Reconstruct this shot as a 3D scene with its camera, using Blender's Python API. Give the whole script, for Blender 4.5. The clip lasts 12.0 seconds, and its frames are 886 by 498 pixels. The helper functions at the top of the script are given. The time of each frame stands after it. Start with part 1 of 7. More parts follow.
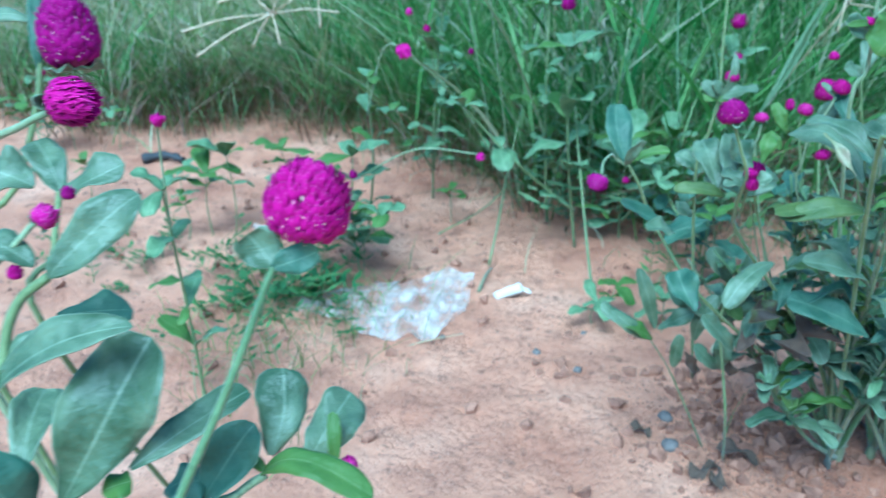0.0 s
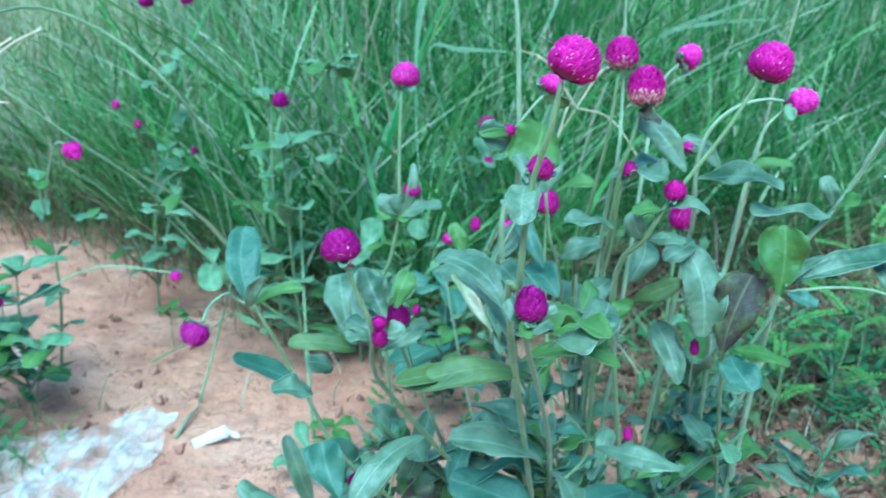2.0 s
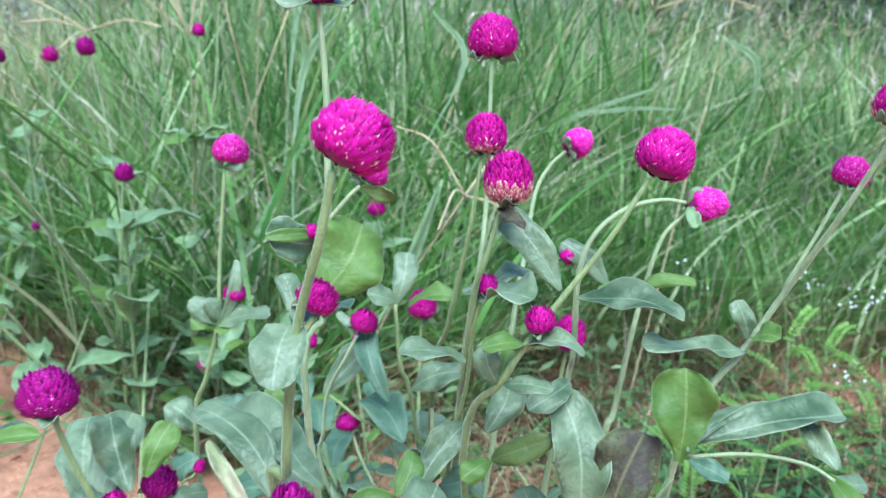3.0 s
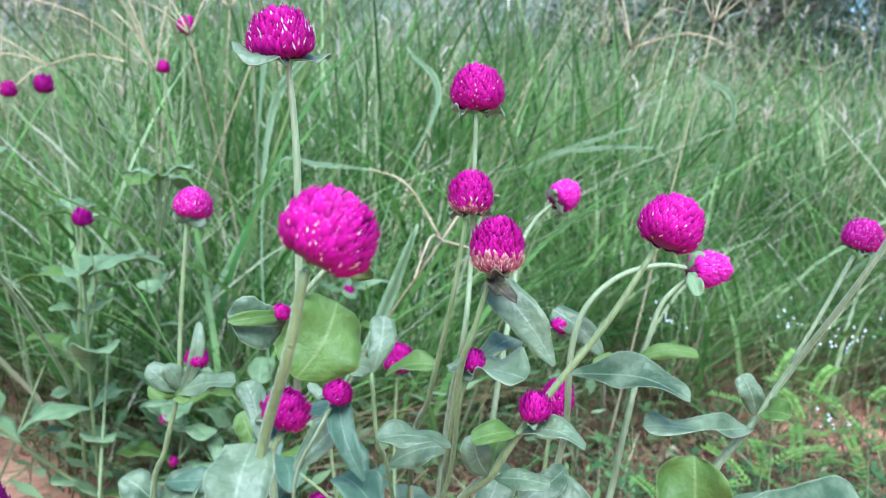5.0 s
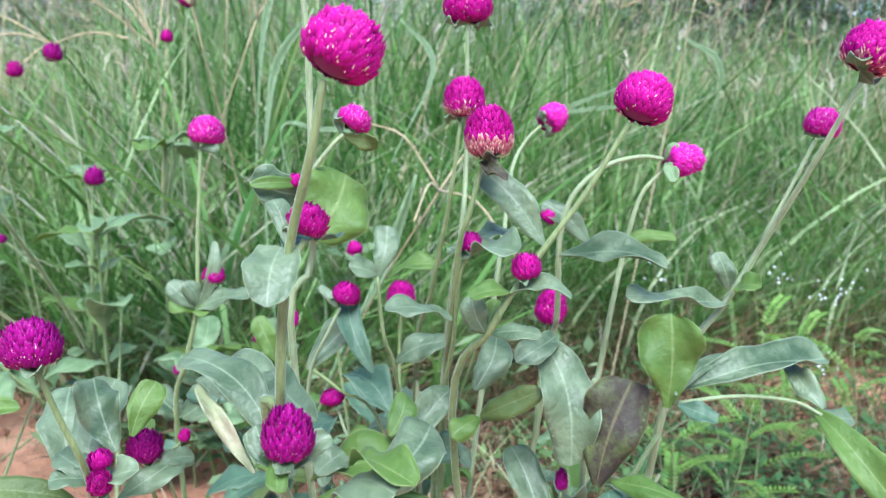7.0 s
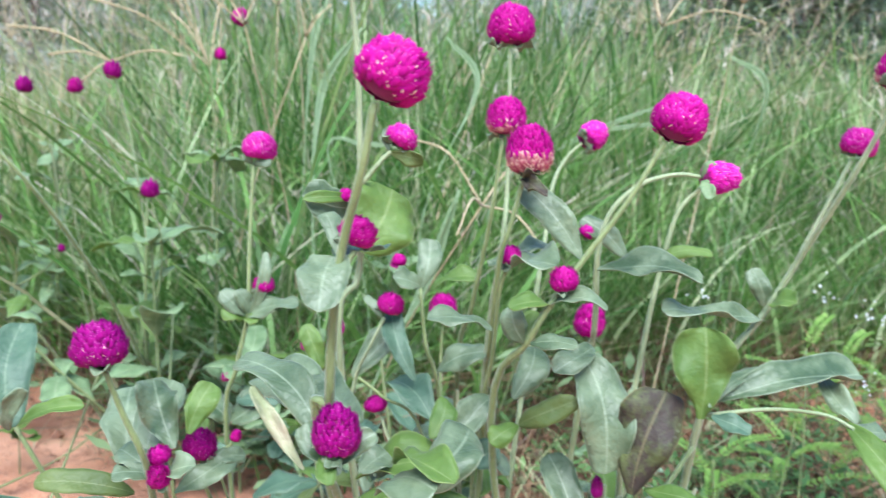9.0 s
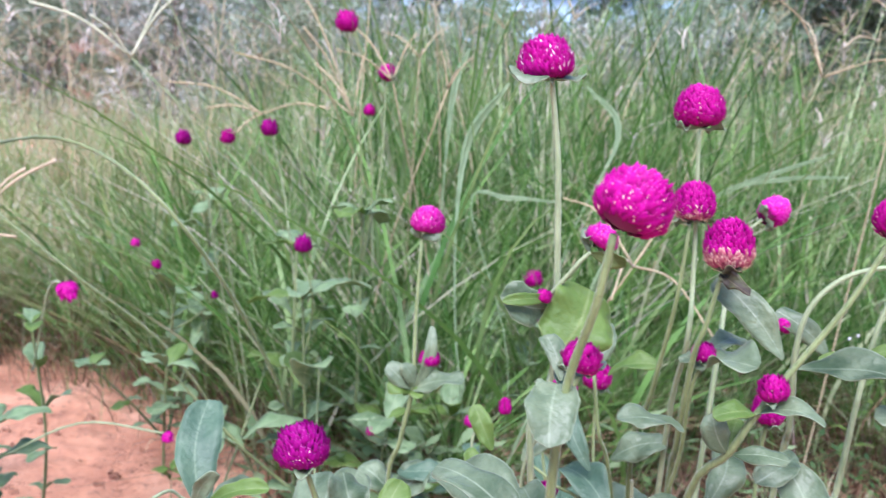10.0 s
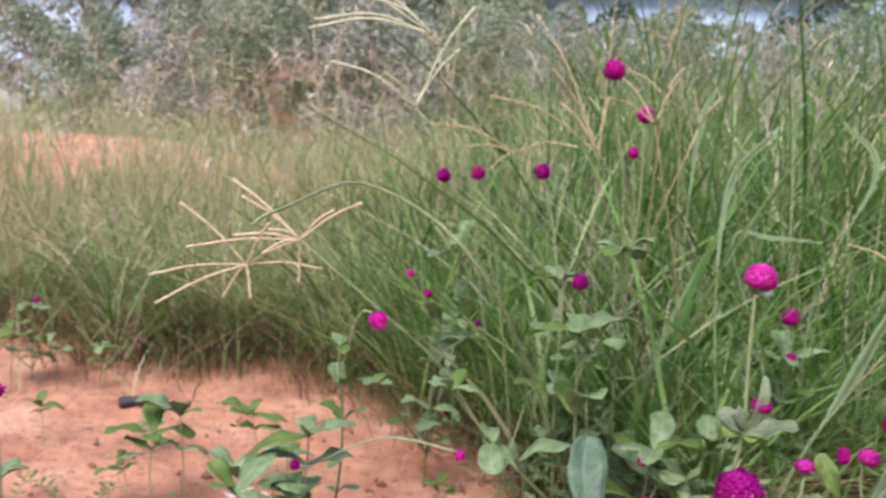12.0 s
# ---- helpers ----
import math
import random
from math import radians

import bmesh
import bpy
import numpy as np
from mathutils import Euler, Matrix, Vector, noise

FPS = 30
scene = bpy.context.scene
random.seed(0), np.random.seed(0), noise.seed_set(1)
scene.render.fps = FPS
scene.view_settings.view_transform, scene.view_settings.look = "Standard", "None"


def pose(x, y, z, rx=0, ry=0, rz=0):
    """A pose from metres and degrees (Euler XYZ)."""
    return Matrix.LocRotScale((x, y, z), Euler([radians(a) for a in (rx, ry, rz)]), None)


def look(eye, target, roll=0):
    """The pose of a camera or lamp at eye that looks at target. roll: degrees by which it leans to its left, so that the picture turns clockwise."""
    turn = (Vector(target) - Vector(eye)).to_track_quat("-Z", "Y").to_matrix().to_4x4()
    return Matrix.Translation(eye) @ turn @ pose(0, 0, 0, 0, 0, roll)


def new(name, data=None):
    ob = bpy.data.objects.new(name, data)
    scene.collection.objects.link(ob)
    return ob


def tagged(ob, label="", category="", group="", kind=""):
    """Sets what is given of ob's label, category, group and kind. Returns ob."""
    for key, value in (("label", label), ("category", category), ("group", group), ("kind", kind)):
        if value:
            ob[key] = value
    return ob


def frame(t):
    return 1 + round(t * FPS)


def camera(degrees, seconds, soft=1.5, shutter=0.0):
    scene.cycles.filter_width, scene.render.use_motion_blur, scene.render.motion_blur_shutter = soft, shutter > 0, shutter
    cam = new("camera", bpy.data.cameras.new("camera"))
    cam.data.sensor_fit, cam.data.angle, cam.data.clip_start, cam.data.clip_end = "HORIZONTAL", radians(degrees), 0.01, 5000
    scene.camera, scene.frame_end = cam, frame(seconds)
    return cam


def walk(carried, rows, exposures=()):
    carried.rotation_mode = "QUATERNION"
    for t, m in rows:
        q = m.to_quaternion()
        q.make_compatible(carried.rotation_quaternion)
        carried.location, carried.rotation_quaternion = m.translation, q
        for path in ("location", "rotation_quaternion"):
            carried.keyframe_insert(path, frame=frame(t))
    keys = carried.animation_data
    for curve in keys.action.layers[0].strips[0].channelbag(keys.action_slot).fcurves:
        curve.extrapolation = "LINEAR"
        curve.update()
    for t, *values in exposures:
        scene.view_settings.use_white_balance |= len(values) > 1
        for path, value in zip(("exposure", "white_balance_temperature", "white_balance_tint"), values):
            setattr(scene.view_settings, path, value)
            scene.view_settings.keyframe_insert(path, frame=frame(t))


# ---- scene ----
cam = camera(55.8, 12.0, soft=1.15, shutter=0.25)
PATH = [
    (0, (0.07, -0.01, 0.593), (-0.012, 1.817, -0.218), -1.2),
    (0.5, (0.122, 0.027, 0.585), (0.141, 1.868, -0.198), -1.2),
    (1, (0.157, 0.06, 0.584), (0.233, 1.931, -0.117), -0.7),
    (1.5, (0.199, 0.107, 0.576), (0.363, 1.999, -0.053), 1.3),
    (2, (0.255, 0.167, 0.569), (0.55, 2.051, -0.034), 1.9),
    (2.5, (0.301, 0.217, 0.579), (0.68, 2.117, 0.085), 3.0),
    (3, (0.34, 0.299, 0.559), (0.808, 2.198, 0.143), 4.8),
    (3.5, (0.345, 0.342, 0.552), (0.858, 2.238, 0.174), 6.3),
    (5.5, (0.34, 0.337, 0.575), (0.866, 2.235, 0.228), 4.4),
    (6, (0.335, 0.327, 0.568), (0.847, 2.227, 0.213), 4.1),
    (6.5, (0.331, 0.307, 0.544), (0.854, 2.204, 0.189), 4.2),
    (7, (0.334, 0.293, 0.525), (0.87, 2.187, 0.174), 3.5),
    (7.2, (0.331, 0.285, 0.521), (0.859, 2.181, 0.17), 3.6),
    (8.8, (0.337, 0.275, 0.526), (0.839, 2.182, 0.191), 3.5),
    (9, (0.33, 0.276, 0.527), (0.767, 2.201, 0.204), 3.7),
    (9.5, (0.318, 0.289, 0.534), (0.609, 2.248, 0.255), 4.2),
    (10, (0.294, 0.295, 0.554), (0.456, 2.271, 0.289), 3.5),
    (10.5, (0.271, 0.304, 0.561), (0.366, 2.286, 0.31), 3.4),
    (11, (0.241, 0.291, 0.575), (0.239, 2.278, 0.345), 3.4),
    (11.5, (0.218, 0.27, 0.59), (0.126, 2.257, 0.382), 3.3),
    (12, (0.169, 0.223, 0.584), (-0.087, 2.191, 0.334), 3.0),
]
EXPOSURES = [(0.0, 1.18, 4000, -20), (1.0, 1.33, 3960, -22), (1.5, 1.27, 3870, -24), (2.4, 1.45, 4250, -25), (2.8, 1.50, 5110, -7), (5.5, 1.51, 5060, 3),
             (6.2, 1.51, 5160, 6), (7.0, 1.55, 5400, 2), (9.0, 1.57, 5590, 5), (9.5, 1.59, 5540, 12), (10.0, 1.47, 5590, 20), (10.5, 1.39, 5830, 26), (11.0, 1.04, 6210, 23), (11.5, 0.84, 6730, 20), (12.0, 1.02, 6490, 18)]
walk(cam, [(t, look(eye, target, roll)) for t, eye, target, roll in PATH], EXPOSURES)

# ---- the lens focuses on the middle of the near flowers ----
cam.data.dof.use_dof = True
cam.data.dof.focus_distance = 0.33
cam.data.dof.aperture_fstop = 21.0

# ---- world and light: bright overcast, sun veiled behind the camera's left ----
world = bpy.data.worlds.new("world")
scene.world = world
world.use_nodes = True
wn = world.node_tree
sky = wn.nodes.new("ShaderNodeTexSky")
sky.sky_type = "NISHITA"
sky.sun_disc = False
sky.sun_elevation = radians(58)
sky.sun_rotation = radians(200)
sky.air_density, sky.dust_density, sky.ozone_density = 1.0, 1.2, 1.5
wn.links.new(sky.outputs[0], wn.nodes["Background"].inputs[0])
wn.nodes["Background"].inputs[1].default_value = 0.105
sun = new("sun", bpy.data.lights.new("sun", "SUN"))
sun.data.energy, sun.data.angle, sun.data.color = 3.0, radians(40), (1.0, 0.96, 0.90)
sun.matrix_world = look((0, 0, 10), (0.15, 0.55, 9.15))


# ---- materials ----
def links(mat):
    return mat.node_tree.nodes, mat.node_tree.links


def material(name, rough=0.6, metal=0.0):
    mat = bpy.data.materials.new(name)
    mat.use_nodes = True
    shader = mat.node_tree.nodes["Principled BSDF"]
    shader.inputs["Roughness"].default_value = rough
    shader.inputs["Metallic"].default_value = metal
    return mat, shader


def ramp(mat, source, stops):
    nodes, join = links(mat)
    node = nodes.new("ShaderNodeValToRGB")
    while len(node.color_ramp.elements) < len(stops):
        node.color_ramp.elements.new(0.5)
    for element, (place, colour) in zip(node.color_ramp.elements, stops):
        element.position = place
        element.color = (*colour, 1)
    join.new(source, node.inputs[0])
    return node.outputs[0]


def noise_out(mat, scale, detail=4.0, rough=0.55, coords="Object"):
    nodes, join = links(mat)
    place = nodes.new("ShaderNodeTexCoord")
    tex = nodes.new("ShaderNodeTexNoise")
    tex.inputs["Scale"].default_value = scale
    tex.inputs["Detail"].default_value = detail
    tex.inputs["Roughness"].default_value = rough
    join.new(place.outputs[coords], tex.inputs["Vector"])
    return tex.outputs["Fac"]


def mixed(mat, a, b, factor, mode="MIX"):
    nodes, join = links(mat)
    node = nodes.new("ShaderNodeMix")
    node.data_type, node.blend_type = "RGBA", mode
    for socket, value in ((node.inputs[0], factor), (node.inputs[6], a), (node.inputs[7], b)):
        if isinstance(value, bpy.types.NodeSocket):
            join.new(value, socket)
        else:
            socket.default_value = value if isinstance(value, (int, float)) else (*value, 1)
    return node.outputs[2]


def sums(mat, operation, a, b):
    nodes, join = links(mat)
    node = nodes.new("ShaderNodeMath")
    node.operation = operation
    for socket, value in zip(node.inputs, (a, b)):
        if isinstance(value, bpy.types.NodeSocket):
            join.new(value, socket)
        else:
            socket.default_value = value
    return node.outputs[0]


def relief(mat, height, strength, distance):
    nodes, join = links(mat)
    bump = nodes.new("ShaderNodeBump")
    bump.inputs["Strength"].default_value = strength
    bump.inputs["Distance"].default_value = distance
    join.new(height, bump.inputs["Height"])
    join.new(bump.outputs[0], nodes["Principled BSDF"].inputs["Normal"])
    return bump.outputs[0]


def through_light(mat, colour, share):
    """Lets a share of the light pass, as thin leaves do."""
    nodes, join = links(mat)
    thin = nodes.new("ShaderNodeBsdfTranslucent")
    mix = nodes.new("ShaderNodeMixShader")
    mix.inputs[0].default_value = share
    if isinstance(colour, bpy.types.NodeSocket):
        join.new(colour, thin.inputs[0])
    else:
        thin.inputs[0].default_value = (*colour, 1)
    join.new(nodes["Principled BSDF"].outputs[0], mix.inputs[1])
    join.new(thin.outputs[0], mix.inputs[2])
    join.new(mix.outputs[0], nodes["Material Output"].inputs[0])


def leaf_material(name, low, high, vein, pass_colour, share=0.3, rough=0.55, blotch=None, sheen=0.08):
    mat, shader = material(name, rough)
    nodes, join = links(mat)
    base = ramp(mat, noise_out(mat, 48.0, 5.0, 0.6), [(0.36, low), (0.64, high)])
    info = nodes.new("ShaderNodeObjectInfo")
    base = mixed(mat, base, high, sums(mat, "MULTIPLY", info.outputs["Random"], 0.40))
    if blotch:
        spots = ramp(mat, noise_out(mat, 38.0, 6.0, 0.7), [(0.38, (0, 0, 0)), (0.54, (1, 1, 1))])
        base = mixed(mat, base, blotch, spots)
    uv = nodes.new("ShaderNodeUVMap")
    cut = nodes.new("ShaderNodeSeparateXYZ")
    join.new(uv.outputs[0], cut.inputs[0])
    across = sums(mat, "ABSOLUTE", sums(mat, "SUBTRACT", cut.outputs[0], 0.5), 0.0)
    rib = ramp(mat, across, [(0.008, (1, 1, 1)), (0.034, (0, 0, 0))])
    wave = sums(mat, "SINE", sums(mat, "SUBTRACT", sums(mat, "MULTIPLY", cut.outputs[1], 62.0), sums(mat, "MULTIPLY", across, 34.0)), 0.0)
    side = ramp(mat, wave, [(0.80, (0, 0, 0)), (0.98, (1, 1, 1))])
    base = mixed(mat, base, vein, sums(mat, "MULTIPLY", side, 0.03))
    base = mixed(mat, base, vein, sums(mat, "MULTIPLY", rib, 0.42))
    rim = ramp(mat, across, [(0.470, (0, 0, 0)), (0.494, (1, 1, 1))])
    base = mixed(mat, base, vein, sums(mat, "MULTIPLY", rim, 0.60))
    patches = ramp(mat, noise_out(mat, 130.0, 5.0, 0.6), [(0.50, (0, 0, 0)), (0.72, (1, 1, 1))])
    base = mixed(mat, base, low, sums(mat, "MULTIPLY", patches, 0.40))
    join.new(base, shader.inputs["Base Color"])
    shader.inputs["Sheen Weight"].default_value = sheen
    shader.inputs["Sheen Roughness"].default_value = 0.4
    height = sums(mat, "ADD", sums(mat, "MULTIPLY", wave, -0.035), sums(mat, "MULTIPLY", noise_out(mat, 260.0), 1.2))
    relief(mat, sums(mat, "ADD", height, sums(mat, "MULTIPLY", noise_out(mat, 95.0, 3.0), 2.6)), 0.8, 0.0007)
    through_light(mat, mixed(mat, base, pass_colour, 0.7), share)
    return mat


LEAF = {
    "blue": leaf_material("leaf_blue_green", (0.046, 0.080, 0.034), (0.186, 0.235, 0.136), (0.36, 0.42, 0.28), (0.17, 0.31, 0.06), 0.22, 0.45),
    "soft": leaf_material("leaf_soft_green", (0.098, 0.165, 0.068), (0.238, 0.330, 0.162), (0.44, 0.50, 0.30), (0.22, 0.38, 0.10), 0.3),
    "bright": leaf_material("leaf_fresh_green", (0.082, 0.150, 0.024), (0.150, 0.235, 0.048), (0.34, 0.40, 0.16), (0.24, 0.40, 0.03), 0.38),
    "olive": leaf_material("leaf_olive", (0.070, 0.110, 0.024), (0.135, 0.175, 0.045), (0.27, 0.30, 0.13), (0.20, 0.26, 0.04), 0.3),
    # shaded copy of the leaf green, its shade carried by the base colour
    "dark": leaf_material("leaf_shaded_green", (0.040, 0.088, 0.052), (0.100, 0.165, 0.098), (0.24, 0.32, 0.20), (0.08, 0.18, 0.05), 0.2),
    "brown": leaf_material("leaf_blotched_brown", (0.060, 0.085, 0.022), (0.100, 0.120, 0.034), (0.20, 0.17, 0.08), (0.08, 0.07, 0.02), 0.12, 0.7, (0.030, 0.019, 0.013), 0.0),
    "dry": leaf_material("leaf_dried_straw", (0.42, 0.38, 0.24), (0.60, 0.56, 0.40), (0.30, 0.24, 0.13), (0.50, 0.45, 0.28), 0.25, 0.7, (0.26, 0.29, 0.15)),
    "dead": leaf_material("leaf_dead_dark", (0.050, 0.030, 0.020), (0.105, 0.066, 0.042), (0.15, 0.10, 0.07), (0.06, 0.04, 0.02), 0.1, 0.8),
}


def stem_material(name, low, high, rough=0.55):
    mat, shader = material(name, rough)
    nodes, join = links(mat)
    place, squeeze, streak = nodes.new("ShaderNodeTexCoord"), nodes.new("ShaderNodeMapping"), nodes.new("ShaderNodeTexNoise")
    squeeze.inputs["Scale"].default_value = (1.0, 1.0, 0.05)
    streak.inputs["Scale"].default_value = 900.0
    join.new(place.outputs["Object"], squeeze.inputs["Vector"])
    join.new(squeeze.outputs[0], streak.inputs["Vector"])
    colour = ramp(mat, noise_out(mat, 45.0), [(0.3, low), (0.7, high)])
    colour = mixed(mat, colour, [0.6 * c for c in low], ramp(mat, streak.outputs["Fac"], [(0.45, (0, 0, 0)), (0.70, (0.5, 0.5, 0.5))]))
    join.new(colour, shader.inputs["Base Color"])
    shader.inputs["Sheen Weight"].default_value = 0.35
    shader.inputs["Sheen Roughness"].default_value = 0.35
    relief(mat, sums(mat, "ADD", streak.outputs["Fac"], noise_out(mat, 1200.0)), 0.6, 0.0008)
    return mat


STEM = stem_material("hairy_green_stem", (0.125, 0.165, 0.055), (0.225, 0.270, 0.105))
STEM_PALE = stem_material("hairy_pale_stem", (0.18, 0.23, 0.105), (0.31, 0.355, 0.195))
STEM_DEEP = stem_material("hairy_deep_green_stem", (0.085, 0.140, 0.050), (0.150, 0.210, 0.085))
STEM_WOOD = stem_material("woody_stem", (0.15, 0.16, 0.08), (0.24, 0.24, 0.13), 0.7)
STEM_DRY = stem_material("dry_stalk", (0.34, 0.26, 0.14), (0.50, 0.40, 0.24), 0.8)
SPIKE = stem_material("seed_spike_tan", (0.50, 0.38, 0.24), (0.68, 0.54, 0.38), 0.8)


def petal_material(name, base, tip, pale, pale_from):
    mat, shader = material(name, 0.5)
    nodes, join = links(mat)
    uv = nodes.new("ShaderNodeUVMap")
    cut = nodes.new("ShaderNodeSeparateXYZ")
    join.new(uv.outputs[0], cut.inputs[0])
    island = nodes.new("ShaderNodeNewGeometry").outputs["Random Per Island"]
    colour = ramp(mat, cut.outputs[1], [(0.1, base), (0.62, tip), (pale_from, tip), (1.0, pale)])
    colour = mixed(mat, colour, base, sums(mat, "MULTIPLY", island, 0.45))
    join.new(colour, shader.inputs["Base Color"])
    shader.inputs["Specular IOR Level"].default_value = 0.12
    relief(mat, noise_out(mat, 900.0), 0.3, 0.0004)
    through_light(mat, colour, 0.16)
    return mat


# scale feet are darkened: shade in the gaps is painted into the ramp
PETAL = petal_material("petal_magenta", (0.20, 0.001, 0.092), (0.49, 0.004, 0.255), (0.88, 0.16, 0.58), 0.90)
PETAL_PURPLE = petal_material("petal_deep_purple", (0.12, 0.001, 0.065), (0.33, 0.003, 0.20), (0.72, 0.20, 0.56), 0.92)
PETAL_FADED = petal_material("petal_faded_straw", (0.34, 0.03, 0.12), (0.52, 0.16, 0.20), (0.86, 0.68, 0.52), 0.78)
PETAL_PALE = petal_material("petal_pale_pink", (0.30, 0.004, 0.15), (0.60, 0.014, 0.34), (0.90, 0.55, 0.74), 0.90)
FLORET = material("floret_cream", 0.5)[0]
FLORET.node_tree.nodes["Principled BSDF"].inputs["Base Color"].default_value = (0.88, 0.62, 0.50, 1)
FRINGE = material("papery_tips_white", 0.5)[0]
FRINGE.node_tree.nodes["Principled BSDF"].inputs["Base Color"].default_value = (0.90, 0.66, 0.78, 1)
# core coloured dark to deepen the painted shade between scales
CORE = material("head_core_purple", 0.8)[0]
CORE.node_tree.nodes["Principled BSDF"].inputs["Base Color"].default_value = (0.16, 0.001, 0.075, 1)

# ---- helpers for the plants ----
rng = np.random.default_rng(7)


def part(name, bm, mats, parent, label=""):
    """Links a bmesh, given in world places, as one mesh under a thing or a part."""
    root = parent
    while root.parent:
        root = root.parent
    me = bpy.data.meshes.new(name)
    bmesh.ops.translate(bm, verts=bm.verts, vec=-root.location)
    bm.to_mesh(me)
    bm.free()
    me.shade_smooth()
    for mat in mats if isinstance(mats, (list, tuple)) else (mats,):
        me.materials.append(mat)
    ob = new(name, me)
    ob.parent = parent
    return tagged(ob, label)


def thing(name, place, label, category, group="", kind=""):
    ob = new(name)
    ob.location = place
    ob.empty_display_size = 0.02
    return tagged(ob, label, category, group, kind)


def spline(points, per=5):
    """A smooth line through the points."""
    p = [Vector(q) for q in points]
    p = [2 * p[0] - p[1]] + p + [2 * p[-1] - p[-2]]
    out = []
    for i in range(1, len(p) - 2):
        a, b, c, d = p[i - 1:i + 3]
        for k in range(per):
            s = k / per
            out.append(0.5 * (2 * b + (c - a) * s + (2 * a - 5 * b + 4 * c - d) * s * s + (3 * b - a - 3 * c + d) * s ** 3))
    return out + [p[-2]]


def tube(bm, line, r0, r1, sides=8, swell=0.0):
    rings = []
    side = None
    for i, q in enumerate(line):
        way = (line[min(i + 1, len(line) - 1)] - line[max(i - 1, 0)]).normalized()
        side = (side - way * side.dot(way)).normalized() if side else way.orthogonal().normalized()
        other = way.cross(side)
        f = i / (len(line) - 1)
        r = r0 + (r1 - r0) * f + swell * r0 * math.sin(i * 1.7) * 0.3
        rings.append([bm.verts.new(q + (side * math.cos(a) + other * math.sin(a)) * r) for a in (2 * math.pi * k / sides for k in range(sides))])
    for a, b in zip(rings, rings[1:]):
        for k in range(sides):
            bm.faces.new((a[k], a[(k + 1) % sides], b[(k + 1) % sides], b[k]))
    bm.faces.new(rings[0][::-1])
    bm.faces.new(rings[-1])


def stem(parent, points, r0, r1, mat=None, label="", name="stem"):
    bm = bmesh.new()
    tube(bm, spline(points), r0, r1)
    return part(name, bm, mat or STEM, parent, label)


def leaf(parent, base, tip, width, normal, look_of="blue", arch=0.1, fold=0.25, wave=0.06, label="", name="leaf", blunt=1.15, bend=0.0, foot=0.0):
    """A leaf blade with midrib, fold, twist, curled wavy rim and thickness."""
    base, tip, up = Vector(base), Vector(tip), Vector(normal)
    along = tip - base
    length = along.length
    along.normalize()
    up = (up - along * up.dot(along)).normalized()
    side = along.cross(up)
    bm = bmesh.new()
    uv = bm.loops.layers.uv.new("UVMap")
    n, cols = (19, (-1, -0.66, -0.3, 0, 0.3, 0.66, 1)) if length > 0.028 else (11, (-1, -0.6, 0, 0.6, 1))
    pick = random.Random(int(base.x * 91373 + base.z * 71933 + tip.x * 53731 + tip.z * 31337))
    turn, twist, sway = pick.uniform(0, 6.28), pick.uniform(-0.6, 0.6), pick.uniform(-0.09, 0.09)
    curl, lop, ripple = pick.uniform(-0.35, 0.60), pick.uniform(-0.12, 0.12), pick.uniform(1.4, 3.2)
    fill, tip_round, warp = foot or pick.uniform(0.62, 0.95) + 0.8 * (blunt - 1.15), pick.uniform(0.34, 0.50), pick.uniform(0.0, 0.055)
    widest = fill / (fill + tip_round)

    def breadth(s):
        """Tapered to the foot, widest past the middle, with a rounded tip."""
        return 0.08 + 0.92 * (s / widest) ** fill * (max(0.0, 1 - s) / (1 - widest)) ** tip_round if s > 0 else 0.10

    layers = []
    for depth in (0.0, -0.00045):
        rows = []
        for i in range(n):
            s = 1 - (1 - i / (n - 1)) ** 1.4
            half = 0.44 * width * breadth(s) * (1 if i < n - 1 else 0.12) + 0.0003
            mid = base + along * (length * s) + up * (arch * length * 4 * s * (1 - s)) - up * ((bend + 0.03 + 0.12 * curl) * length * s ** 3) + side * (sway * length * math.sin(math.pi * s)) + up * (warp * length * math.sin(turn + 5.5 * s) * s)
            roll = twist * (s - 0.5)
            across, lift_way = side * math.cos(roll) + up * math.sin(roll), up * math.cos(roll) - side * math.sin(roll)
            row = []
            for c in cols:
                rim = abs(c)
                reach = half * c * (1 + lop * (1 if c > 0 else -1) + rim * (0.045 * math.sin(turn + 10 * s + 2 * c) + 0.025 * math.sin(2 * turn + 25 * s + c))) * (1 - 0.10 * max(0.0, curl) * rim ** 3)
                lift = half * (fold * rim ** 1.3 - curl * 0.7 * rim ** 4) + 2.2 * wave * ripple * half * rim ** 1.5 * math.sin(turn + 8.5 * s + (2.3 if c > 0 else 0)) + 0.05 * half * rim * math.sin(turn * 3 + 21 * s)
                row.append((bm.verts.new(mid + across * reach + lift_way * (lift + depth)), ((c + 1) / 2, s)))
            rows.append(row)
        layers.append(rows)

    def quad(*corners):
        face = bm.faces.new([c[0] for c in corners])
        for loop, c in zip(face.loops, corners):
            loop[uv].uv = c[1]

    for k, rows in enumerate(layers):
        for a, b in zip(rows, rows[1:]):
            for j in range(len(cols) - 1):
                four = (a[j], a[j + 1], b[j + 1], b[j])
                quad(*(four if k == 0 else four[::-1]))
    top, low = layers
    for i in range(n - 1):
        for j in (0, -1):
            four = (top[i][j], top[i + 1][j], low[i + 1][j], low[i][j])
            quad(*(four if j == 0 else four[::-1]))
    return part(name, bm, LEAF[look_of], parent, label)


